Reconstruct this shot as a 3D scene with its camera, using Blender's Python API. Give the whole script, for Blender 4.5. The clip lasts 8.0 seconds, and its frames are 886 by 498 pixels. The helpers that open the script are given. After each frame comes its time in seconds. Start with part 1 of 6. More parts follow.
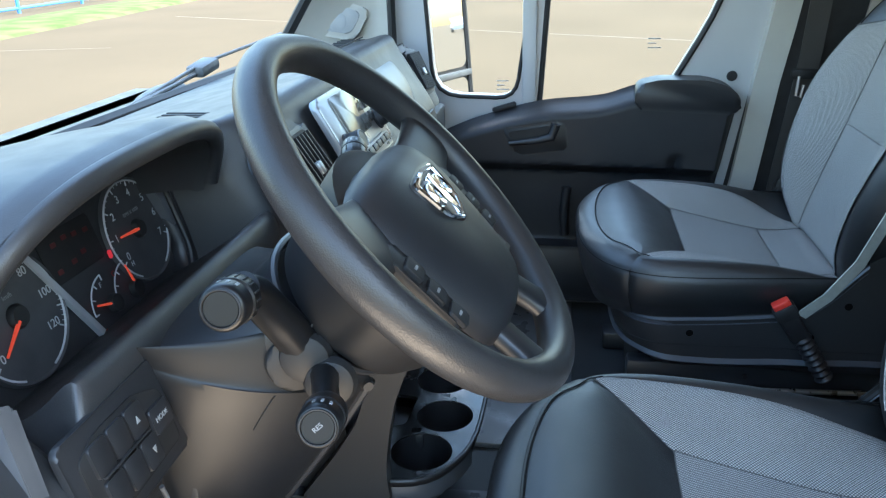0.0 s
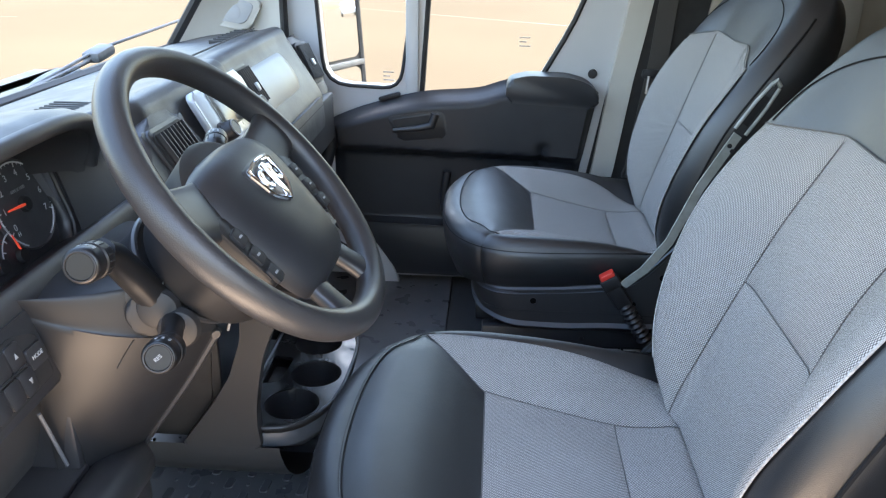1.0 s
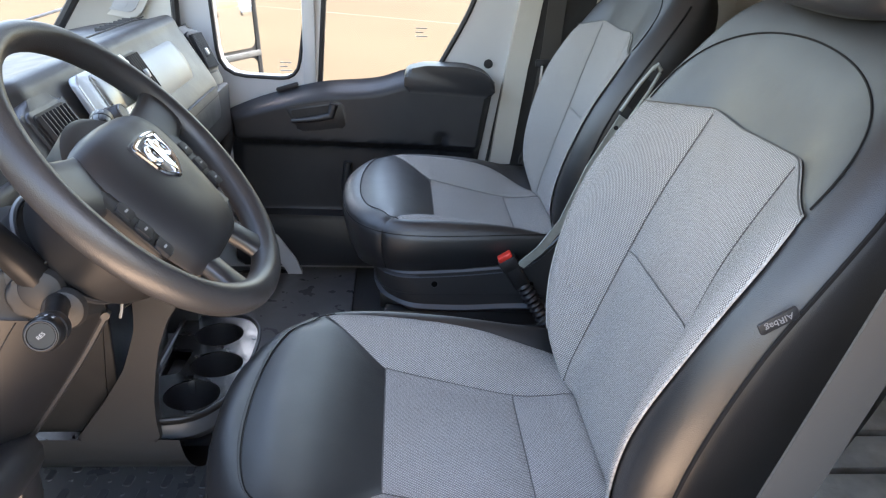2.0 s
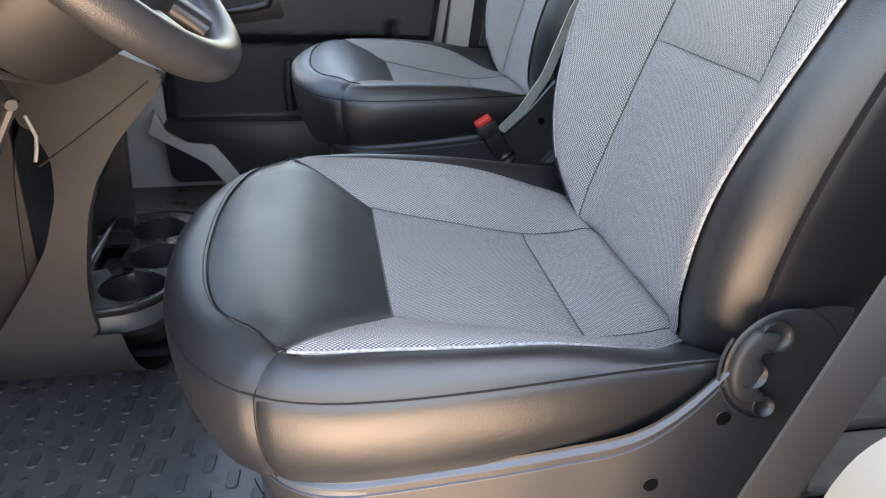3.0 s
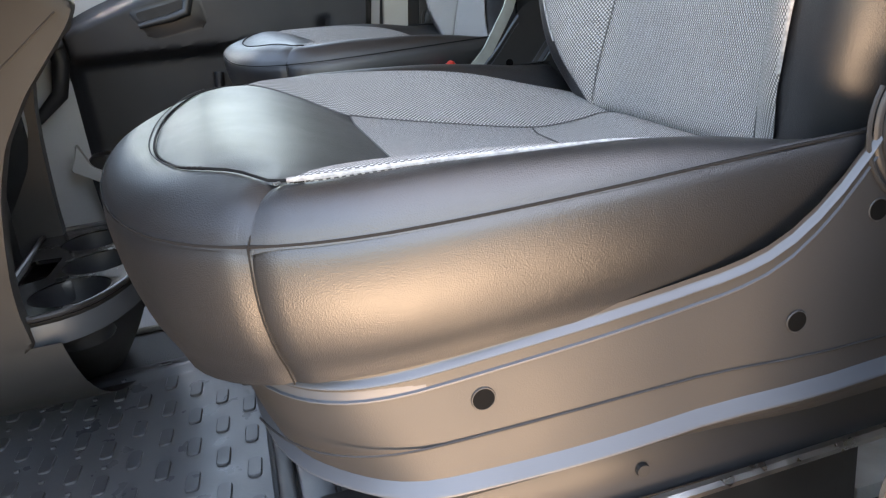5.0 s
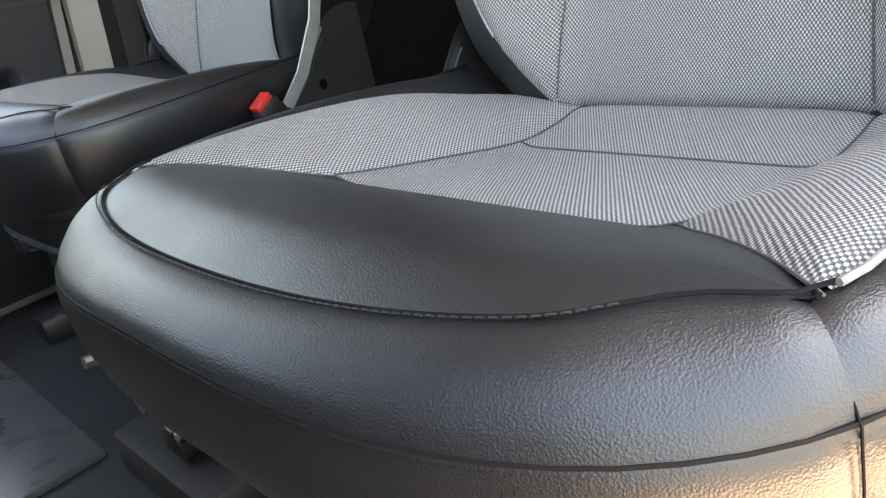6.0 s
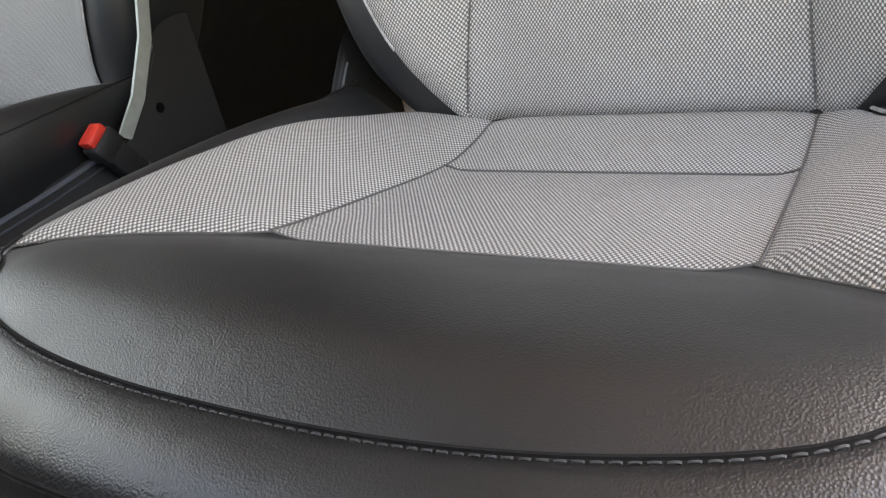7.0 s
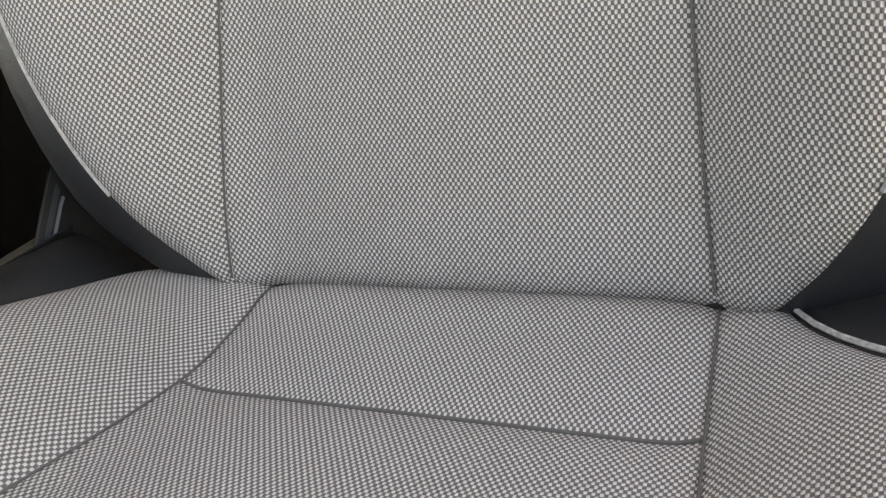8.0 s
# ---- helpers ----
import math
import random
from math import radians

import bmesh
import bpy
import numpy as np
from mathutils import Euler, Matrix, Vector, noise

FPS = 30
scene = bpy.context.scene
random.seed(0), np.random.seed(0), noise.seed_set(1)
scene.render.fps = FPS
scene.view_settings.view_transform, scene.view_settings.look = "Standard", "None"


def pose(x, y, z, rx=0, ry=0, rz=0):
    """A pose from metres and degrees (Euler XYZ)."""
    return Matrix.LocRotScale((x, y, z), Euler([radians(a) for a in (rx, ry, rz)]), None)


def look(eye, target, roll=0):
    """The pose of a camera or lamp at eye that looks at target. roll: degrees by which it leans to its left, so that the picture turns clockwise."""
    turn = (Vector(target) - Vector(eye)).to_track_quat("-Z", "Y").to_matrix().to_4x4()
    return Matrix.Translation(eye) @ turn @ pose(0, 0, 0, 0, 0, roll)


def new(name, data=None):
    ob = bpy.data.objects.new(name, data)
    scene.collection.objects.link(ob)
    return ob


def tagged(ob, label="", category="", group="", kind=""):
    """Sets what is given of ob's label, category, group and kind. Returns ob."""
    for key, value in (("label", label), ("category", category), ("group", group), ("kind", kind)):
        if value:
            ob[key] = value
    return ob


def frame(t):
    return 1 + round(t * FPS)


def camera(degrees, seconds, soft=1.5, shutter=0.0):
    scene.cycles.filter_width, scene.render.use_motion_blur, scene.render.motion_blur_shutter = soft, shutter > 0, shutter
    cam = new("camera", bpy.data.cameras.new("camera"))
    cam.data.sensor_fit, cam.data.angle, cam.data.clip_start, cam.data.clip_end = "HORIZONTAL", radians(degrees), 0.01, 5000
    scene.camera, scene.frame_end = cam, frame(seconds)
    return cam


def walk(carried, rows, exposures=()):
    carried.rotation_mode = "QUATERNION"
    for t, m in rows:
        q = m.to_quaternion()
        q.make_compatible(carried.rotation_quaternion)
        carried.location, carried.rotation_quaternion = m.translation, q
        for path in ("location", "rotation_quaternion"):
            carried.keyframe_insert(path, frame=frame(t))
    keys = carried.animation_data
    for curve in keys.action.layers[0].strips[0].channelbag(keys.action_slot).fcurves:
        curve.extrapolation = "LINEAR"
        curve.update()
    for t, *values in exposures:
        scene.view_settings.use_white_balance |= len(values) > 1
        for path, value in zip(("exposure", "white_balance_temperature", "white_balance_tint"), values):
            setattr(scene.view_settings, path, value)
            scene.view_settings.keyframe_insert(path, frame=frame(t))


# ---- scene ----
LENS = 58.95
PATH = [
    (0.0, (0.0715, -0.6502, 0.9701), 9.31, -21.33, -1.62),
    (0.5, (0.1285, -0.7153, 0.9980), 5.43, -22.29, -0.30),
    (1.0, (0.1995, -0.8052, 1.0283), 3.46, -22.76, 1.00),
    (1.5, (0.2273, -0.8499, 1.0297), 1.60, -22.66, 1.60),
    (1.7, (0.2278, -0.8537, 1.0245), -0.29, -22.46, 2.05),
    (2.8, (0.1570, -0.7317, 0.8377), -9.76, -23.99, 1.28),
    (3.0, (0.1521, -0.7322, 0.7579), -9.11, -24.30, 0.72),
    (3.5, (0.1620, -0.7158, 0.6348), -7.08, -23.34, 0.18),
    (4.0, (0.1747, -0.6948, 0.5741), -5.62, -21.97, -1.28),
    (5.3, (0.0286, -0.5550, 0.5442), -19.09, -19.67, -9.65),
    (5.5, (-0.0304, -0.4876, 0.5418), -24.46, -20.22, -11.00),
    (6.0, (-0.0822, -0.3104, 0.5710), -39.71, -23.01, -12.95),
    (6.5, (-0.0897, -0.2173, 0.6017), -49.03, -25.33, -13.41),
    (7.0, (-0.0826, -0.1846, 0.5917), -55.02, -26.42, -13.06),
    (7.5, (-0.0010, -0.1809, 0.5962), -59.40, -26.64, -12.15),
    (8.0, (0.1530, -0.1491, 0.5916), -63.71, -26.68, -11.14),
]
EXPO = [(0.0, 2.9, 5700, 5), (1.0, 3.2, 6300, 15), (1.5, 3.2, 6500, 18), (3.0, 3.35, 7100, 19), (4.0, 3.5, 6950, 16), (5.5, 3.5, 7600, 18), (6.0, 3.65, 7900, 17), (6.5, 3.6, 9000, 21), (7.0, 3.62, 9100, 20), (7.5, 3.6, 9300, 20), (8.0, 3.35, 9500, 20)]
cam = camera(LENS, 8.0, soft=1.25)


def ahead(yaw, pitch):
    a, b = radians(yaw), radians(pitch)
    return Vector((-math.sin(a) * math.cos(b), math.cos(a) * math.cos(b), math.sin(b)))


walk(cam, [(t, look(e, Vector(e) + ahead(yw, pt), rl)) for t, e, yw, pt, rl in PATH], EXPO)

# ---- daylight ----
SUN_EL, SUN_AZ = 58.0, 88.0
world = bpy.data.worlds.new("daylight")
scene.world = world
world.use_nodes = True
wt = world.node_tree
sky = wt.nodes.new("ShaderNodeTexSky")
sky.sky_type, sky.sun_disc = "NISHITA", False
sky.sun_elevation, sky.sun_rotation = radians(SUN_EL), radians(SUN_AZ)
sky.air_density, sky.dust_density, sky.ozone_density = 1.7, 3.0, 1.6
wt.links.new(sky.outputs[0], wt.nodes["Background"].inputs["Color"])
wt.nodes["Background"].inputs["Strength"].default_value = 0.15
sun = bpy.data.lights.new("sun", "SUN")
sun.energy, sun.angle, sun.color = 2.0, radians(0.53), (1.0, 0.955, 0.88)
sun_ob = new("sun", sun)
az, el = radians(SUN_AZ), radians(SUN_EL)
sun_dir = Vector((math.sin(az) * math.cos(el), math.cos(az) * math.cos(el), math.sin(el)))
sun_ob.matrix_world = look(tuple(sun_dir * 20), (0, 0, 0))

# added warm fill lamp outside the driver's doorway, standing in for ground bounce
door_fill = bpy.data.lights.new("doorway_fill", "AREA")
door_fill.shape, door_fill.size, door_fill.size_y = "RECTANGLE", 1.6, 0.55
door_fill.energy, door_fill.color = 4.3, (1.0, 0.75, 0.52)
door_fill.spread = radians(150)
new("doorway_fill", door_fill).matrix_world = look((0.15, -1.02, -0.28), (0.22, -0.22, 0.40))


# ---- materials ----
def material(name, color, rough=0.5, metal=0.0, spec=0.5):
    m = bpy.data.materials.new(name)
    m.use_nodes = True
    b = m.node_tree.nodes["Principled BSDF"]
    b.inputs["Base Color"].default_value = (*color, 1)
    b.inputs["Roughness"].default_value = rough
    b.inputs["Metallic"].default_value = metal
    b.inputs["Specular IOR Level"].default_value = spec
    return m


def node(m, kind, **values):
    n = m.node_tree.nodes.new(kind)
    for k, v in values.items():
        n.inputs[k.replace("_", " ")].default_value = v
    return n


def link(m, a, b):
    m.node_tree.links.new(a, b)


def shader(m):
    return m.node_tree.nodes["Principled BSDF"]


def coords(m, kind="Object"):
    return m.node_tree.nodes.new("ShaderNodeTexCoord").outputs[kind]


def grain(m, scale, strength, distance=0.0006, kind="noise", src="Object", detail=3.0):
    """Fine relief by bump; returns the bump node."""
    if kind == "noise":
        t = node(m, "ShaderNodeTexNoise", Scale=scale, Detail=detail)
        out = t.outputs["Fac"]
    else:
        t = node(m, "ShaderNodeTexVoronoi", Scale=scale)
        out = t.outputs["Distance"]
    link(m, coords(m, src), t.inputs["Vector"])
    b = node(m, "ShaderNodeBump", Strength=strength, Distance=distance)
    link(m, out, b.inputs["Height"])
    link(m, b.outputs[0], shader(m).inputs["Normal"])
    return b


def mottle(m, c1, c2, scale, low=0.35, high=0.65, detail=4.0):
    """Colour that wanders between two tones."""
    t = node(m, "ShaderNodeTexNoise", Scale=scale, Detail=detail)
    link(m, coords(m), t.inputs["Vector"])
    r = m.node_tree.nodes.new("ShaderNodeValToRGB")
    r.color_ramp.elements[0].position, r.color_ramp.elements[1].position = low, high
    r.color_ramp.elements[0].color, r.color_ramp.elements[1].color = (*c1, 1), (*c2, 1)
    link(m, t.outputs["Fac"], r.inputs[0])
    link(m, r.outputs[0], shader(m).inputs["Base Color"])
    return r


def rough_mottle(m, lo, hi, scale):
    t = node(m, "ShaderNodeTexNoise", Scale=scale, Detail=5.0)
    link(m, coords(m), t.inputs["Vector"])
    r = node(m, "ShaderNodeMapRange", To_Min=lo, To_Max=hi, From_Min=0.3, From_Max=0.7)
    link(m, t.outputs["Fac"], r.inputs["Value"])
    link(m, r.outputs[0], shader(m).inputs["Roughness"])


LEATHER = material("black_leatherette", (0.011, 0.012, 0.014), 0.4, spec=0.9)
leather_grain = grain(LEATHER, 1150, 0.42, 0.00035, "voronoi")
rough_mottle(LEATHER, 0.37, 0.47, 10)
sag_n = node(LEATHER, "ShaderNodeTexNoise", Scale=22.0, Detail=3.0)
link(LEATHER, coords(LEATHER), sag_n.inputs["Vector"])
sag = node(LEATHER, "ShaderNodeBump", Strength=0.14, Distance=0.004)
link(LEATHER, sag_n.outputs["Fac"], sag.inputs["Height"])
link(LEATHER, sag.outputs[0], leather_grain.inputs["Normal"])

PLASTIC = material("charcoal_grained_plastic", (0.032, 0.033, 0.036), 0.42, spec=0.7)
grain(PLASTIC, 800, 0.45, 0.0005)
mottle(PLASTIC, (0.028, 0.029, 0.032), (0.037, 0.038, 0.041), 9)
rough_mottle(PLASTIC, 0.4, 0.5, 20)

SMOOTH = material("charcoal_smooth_plastic", (0.021, 0.022, 0.025), 0.4, spec=0.6)
grain(SMOOTH, 1500, 0.12, 0.0002)
rough_mottle(SMOOTH, 0.36, 0.46, 16)

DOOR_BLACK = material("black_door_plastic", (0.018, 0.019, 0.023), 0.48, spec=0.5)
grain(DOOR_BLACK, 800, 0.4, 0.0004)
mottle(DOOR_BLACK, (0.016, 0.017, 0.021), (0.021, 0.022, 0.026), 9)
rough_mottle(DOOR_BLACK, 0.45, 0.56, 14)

PANEL = material("satin_black_seat_plastic", (0.03, 0.03, 0.031), 0.45, spec=0.5)
grain(PANEL, 900, 0.3, 0.0003)
rough_mottle(PANEL, 0.45, 0.55, 12)

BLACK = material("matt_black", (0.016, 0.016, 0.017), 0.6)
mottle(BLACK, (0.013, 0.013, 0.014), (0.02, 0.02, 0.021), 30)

GLOSS = material("gloss_black_metal", (0.012, 0.012, 0.013), 0.16, spec=0.6)
rough_mottle(GLOSS, 0.1, 0.3, 25)

SILVER = material("satin_silver_plastic", (0.42, 0.44, 0.46), 0.32, 0.55)
rough_mottle(SILVER, 0.26, 0.4, 30)

GREYTRIM = material("light_grey_plastic", (0.36, 0.37, 0.38), 0.4)
mottle(GREYTRIM, (0.33, 0.34, 0.35), (0.39, 0.4, 0.41), 20)

CHROME = material("chrome", (0.85, 0.86, 0.88), 0.08, 1.0)
STEEL = material("worn_steel", (0.5, 0.5, 0.5), 0.3, 1.0)
rough_mottle(STEEL, 0.2, 0.5, 40)

WHITE = material("white_body_paint", (0.5, 0.51, 0.52), 0.3)
mottle(WHITE, (0.48, 0.49, 0.5), (0.53, 0.54, 0.55), 3)
CREAM = material("cream_trim_plastic", (0.5, 0.485, 0.44), 0.55)
mottle(CREAM, (0.47, 0.455, 0.41), (0.53, 0.515, 0.465), 6)
grain(CREAM, 700, 0.2, 0.0003)
BEIGE = material("beige_cargo_lining", (0.46, 0.42, 0.35), 0.7)
mottle(BEIGE, (0.42, 0.38, 0.31), (0.5, 0.46, 0.39), 5)
HEADLINER = material("pale_headliner", (0.58, 0.58, 0.57), 0.9)
mottle(HEADLINER, (0.55, 0.55, 0.54), (0.61, 0.61, 0.6), 60)
# darker than the headliner: shade put into the colour of the cargo roof
CARGO_ROOF = material("shade_grey_cargo_roof", (0.25, 0.25, 0.245), 0.8)
mottle(CARGO_ROOF, (0.23, 0.23, 0.225), (0.27, 0.27, 0.265), 8)

RED = material("red_plastic", (0.75, 0.045, 0.03), 0.35)
mottle(RED, (0.68, 0.04, 0.028), (0.8, 0.055, 0.035), 60)
PRINT = material("pale_print", (0.5, 0.51, 0.53), 0.5)
MARK = material("dull_white_print", (0.27, 0.28, 0.29), 0.5)
PRINT_DIM = material("dull_grey_print", (0.2, 0.2, 0.205), 0.5)
PRINT_RED = material("red_print", (0.35, 0.02, 0.02), 0.5)
UNLIT_RED = material("unlit_red_print", (0.09, 0.012, 0.012), 0.5)
NEEDLE = material("lit_red_needle", (0.5, 0.04, 0.025), 0.4)
shader(NEEDLE).inputs["Emission Color"].default_value = (1.0, 0.12, 0.05, 1)
shader(NEEDLE).inputs["Emission Strength"].default_value = 0.05
TELLTALE = material("lit_red_telltale", (0.4, 0.02, 0.02), 0.4)
shader(TELLTALE).inputs["Emission Color"].default_value = (1.0, 0.05, 0.08, 1)
shader(TELLTALE).inputs["Emission Strength"].default_value = 0.06
DIAL = material("dial_face", (0.035, 0.036, 0.04), 0.45)
mottle(DIAL, (0.05, 0.051, 0.055), (0.065, 0.066, 0.07), 40)
SCREEN = material("unlit_display", (0.2, 0.22, 0.22), 0.12, spec=0.7)
rough_mottle(SCREEN, 0.08, 0.16, 30)
SEAM = material("sunk_grey_seam", (0.09, 0.088, 0.086), 0.8)
# darker copy of the cream, with the pillar's shade in its colour
CREAM_SHADED = material("shaded_cream_paint", (0.3, 0.265, 0.21), 0.6)
mottle(CREAM_SHADED, (0.28, 0.245, 0.195), (0.32, 0.285, 0.225), 5)
GREY_THREAD = material("dull_grey_thread", (0.035, 0.035, 0.037), 0.6)
THREAD = material("black_thread", (0.010, 0.010, 0.0105), 0.85, spec=0.2)
PIPING = material("pale_grey_piping", (0.27, 0.265, 0.26), 0.8)
mottle(PIPING, (0.24, 0.235, 0.23), (0.42, 0.415, 0.41), 300)

WEBBING = material("dark_belt_webbing", (0.06, 0.056, 0.052), 0.7)
wv = node(WEBBING, "ShaderNodeTexWave", Scale=420.0, Distortion=0.4)
link(WEBBING, coords(WEBBING), wv.inputs["Vector"])
wb = node(WEBBING, "ShaderNodeBump", Strength=0.2, Distance=0.0003)
link(WEBBING, wv.outputs["Fac"], wb.inputs["Height"])
link(WEBBING, wb.outputs[0], shader(WEBBING).inputs["Normal"])
WEBBING_PALE = material("grey_belt_webbing", (0.33, 0.34, 0.32), 0.65)
mottle(WEBBING_PALE, (0.29, 0.3, 0.28), (0.37, 0.38, 0.36), 60)

RUBBER = material("black_rubber_mat", (0.045, 0.05, 0.057), 0.42)
mottle(RUBBER, (0.075, 0.082, 0.095), (0.105, 0.108, 0.114), 5, 0.3, 0.8)
grain(RUBBER, 260, 0.25, 0.0005)
rough_mottle(RUBBER, 0.24, 0.4, 22)
STUD = material("worn_black_rubber", (0.062, 0.067, 0.077), 0.4)
rough_mottle(STUD, 0.26, 0.42, 30)
CARPET = material("dark_floor_lining", (0.034, 0.037, 0.041), 0.55)
grain(CARPET, 400, 0.5, 0.001)

WOOD = material("weathered_grey_planks", (0.4, 0.38, 0.34), 0.75)
mottle(WOOD, (0.38, 0.36, 0.31), (0.64, 0.62, 0.56), 14, 0.3, 0.7)
grain(WOOD, 90, 0.6, 0.002)

GLASS = bpy.data.materials.new("clear_window_glass")
GLASS.use_nodes = True
gt = GLASS.node_tree
gt.nodes.remove(gt.nodes["Principled BSDF"])
g_tr, g_gl = gt.nodes.new("ShaderNodeBsdfTransparent"), gt.nodes.new("ShaderNodeBsdfGlossy")
g_tr.inputs["Color"].default_value = (0.93, 0.95, 0.94, 1)
g_gl.inputs["Roughness"].default_value = 0.02
g_mix = gt.nodes.new("ShaderNodeMixShader")
g_mix.inputs[0].default_value = 0.003
gt.links.new(g_tr.outputs[0], g_mix.inputs[1])
gt.links.new(g_gl.outputs[0], g_mix.inputs[2])
gt.links.new(g_mix.outputs[0], gt.nodes["Material Output"].inputs["Surface"])
MIRROR = material("mirror_glass", (0.9, 0.91, 0.92), 0.02, 1.0)

CONCRETE = material("pale_sandy_concrete", (0.1, 0.076, 0.049), 0.95, spec=0.05)
mottle(CONCRETE, (0.093, 0.071, 0.046), (0.108, 0.082, 0.053), 0.35, 0.3, 0.7, 6.0)
grain(CONCRETE, 60, 0.3, 0.004)
GRASS = material("dry_green_grass", (0.09, 0.11, 0.035), 0.95, spec=0.05)
mottle(GRASS, (0.07, 0.1, 0.03), (0.13, 0.14, 0.06), 1.5)
TAR = material("dark_joint_filler", (0.2, 0.17, 0.13), 0.9)
BLUE = material("blue_fence_paint", (0.08, 0.25, 0.55), 0.5)
CARWHITE = material("white_car_paint", (0.7, 0.71, 0.72), 0.25)
CARGLASS = material("dark_car_glass", (0.03, 0.035, 0.04), 0.08)
TYRE = material("tyre_rubber", (0.02, 0.02, 0.02), 0.8)


def weave(name, light, dark, period):
    """Woven upholstery with staggered pale loops on a dark ground, in metres of the panel's own surface."""
    m = material(name, light, 0.85, spec=0.25)
    uv = m.node_tree.nodes.new("ShaderNodeUVMap")
    sep = m.node_tree.nodes.new("ShaderNodeSeparateXYZ")
    link(m, uv.outputs[0], sep.inputs[0])

    def op(kind, a, b=None):
        n = m.node_tree.nodes.new("ShaderNodeMath")
        n.operation = kind
        for i, v in enumerate((a, b)):
            if v is None:
                continue
            if isinstance(v, (int, float)):
                n.inputs[i].default_value = v
            else:
                link(m, v, n.inputs[i])
        return n.outputs[0]

    k = 2 * math.pi / period
    jit = node(m, "ShaderNodeTexNoise", Scale=260.0, Detail=2.0)
    link(m, uv.outputs[0], jit.inputs["Vector"])
    off = op("MULTIPLY", op("SUBTRACT", jit.outputs["Fac"], 0.5), 1.5)
    cu = op("COSINE", op("ADD", op("MULTIPLY", sep.outputs[0], k), off))
    cv = op("COSINE", op("ADD", op("MULTIPLY", sep.outputs[1], k * 0.72), off))
    h = op("MULTIPLY", cu, cv)
    ramp = m.node_tree.nodes.new("ShaderNodeValToRGB")
    e = ramp.color_ramp.elements
    e[0].position, e[1].position = 0.46, 0.68
    e[0].color, e[1].color = (*dark, 1), (*light, 1)
    link(m, op("ADD", op("MULTIPLY", h, 0.5), 0.5), ramp.inputs[0])
    big = node(m, "ShaderNodeTexNoise", Scale=9.0, Detail=3.0)
    link(m, uv.outputs[0], big.inputs["Vector"])
    mul = m.node_tree.nodes.new("ShaderNodeMix")
    mul.data_type, mul.blend_type = "RGBA", "MULTIPLY"
    mul.inputs["Factor"].default_value = 0.16
    link(m, ramp.outputs[0], mul.inputs["A"])
    link(m, big.outputs["Fac"], mul.inputs["B"])
    link(m, mul.outputs["Result"], shader(m).inputs["Base Color"])
    bump = node(m, "ShaderNodeBump", Strength=0.6, Distance=0.0007)
    link(m, h, bump.inputs["Height"])
    link(m, bump.outputs[0], shader(m).inputs["Normal"])
    return m


FABRIC = weave("grey_woven_fabric", (0.58, 0.565, 0.55), (0.135, 0.132, 0.128), 0.0029)


# ---- building helpers ----
def thing(name, at, label, category, group="", kind=""):
    ob = new(name)
    ob.empty_display_size = 0.05
    ob.location = at
    bpy.context.view_layer.update()
    return tagged(ob, label, category, group, kind)


def part(name, bm, mat, parent=None, label="", smooth=40):
    """Links a bmesh, in world coordinates, as one mesh under a thing or a part."""
    bmesh.ops.recalc_face_normals(bm, faces=bm.faces)
    me = bpy.data.meshes.new(name)
    for f in bm.faces:
        f.smooth = True
    bm.to_mesh(me)
    bm.free()
    if smooth < 180:
        me.set_sharp_from_angle(angle=radians(smooth))
    me.materials.append(mat)
    ob = new(name, me)
    if parent is not None:
        ob.parent = parent
        if parent.parent is None:
            ob.matrix_parent_inverse = Matrix.Translation(-Vector(parent.location))
    if label:
        ob["label"] = label
    return ob


def setting(name, bm, mat, label="", category="", smooth=40):
    ob = part(name, bm, mat, None, "", smooth)
    return tagged(ob, label or name.replace("_", " "), category or "structure", kind="structure")


def box(bm, lo, hi, bevel=0.0, m=None, seg=2):
    """A block between two corners, its edges rounded."""
    r = bmesh.ops.create_cube(bm, size=1.0)
    vs = r["verts"]
    c, s = (Vector(lo) + Vector(hi)) / 2, Vector(hi) - Vector(lo)
    for v in vs:
        v.co = Vector((v.co.x * s.x, v.co.y * s.y, v.co.z * s.z)) + c
    if bevel:
        es = list({e for v in vs for e in v.link_edges})
        out = bmesh.ops.bevel(bm, geom=es, offset=bevel, segments=seg, affect="EDGES", profile=0.5)
        vs = list({v for f in out["faces"] for v in f.verts} | {v for v in vs if v.is_valid})
    if m is not None:
        bmesh.ops.transform(bm, matrix=m, verts=vs)
    return bm


def solid(lo, hi, bevel=0.003, m=None, seg=2):
    return box(bmesh.new(), lo, hi, bevel, m, seg)


def sheet(fn, nu, nv, uv=True, bm=None, close_u=False):
    """A surface from fn(u, v) -> point, u and v from 0 to 1, with metric UVs (or the UV fn gives as second value)."""
    bm = bm or bmesh.new()
    lay = bm.loops.layers.uv.verify() if uv else None
    P = [[None] * (nv + 1) for _ in range(nu + 1)]
    UV = {}
    for i in range(nu + 1):
        for j in range(nv + 1):
            if close_u and i == nu:
                P[i][j] = P[0][j]
                continue
            r = fn(i / nu, j / nv)
            q, w = r if isinstance(r[0], (Vector, tuple)) else (r, (r[1], r[0]))
            P[i][j] = bm.verts.new(q)
            UV[P[i][j]] = w
    for i in range(nu):
        for j in range(nv):
            vs = [P[i][j], P[i + 1][j], P[i + 1][j + 1], P[i][j + 1]]
            if len(set(vs)) < 4 or (vs[0].co - vs[2].co).length < 1e-7:
                continue
            f = bm.faces.new(vs)
            if lay:
                for lp in f.loops:
                    lp[lay].uv = UV[lp.vert]
    return bm


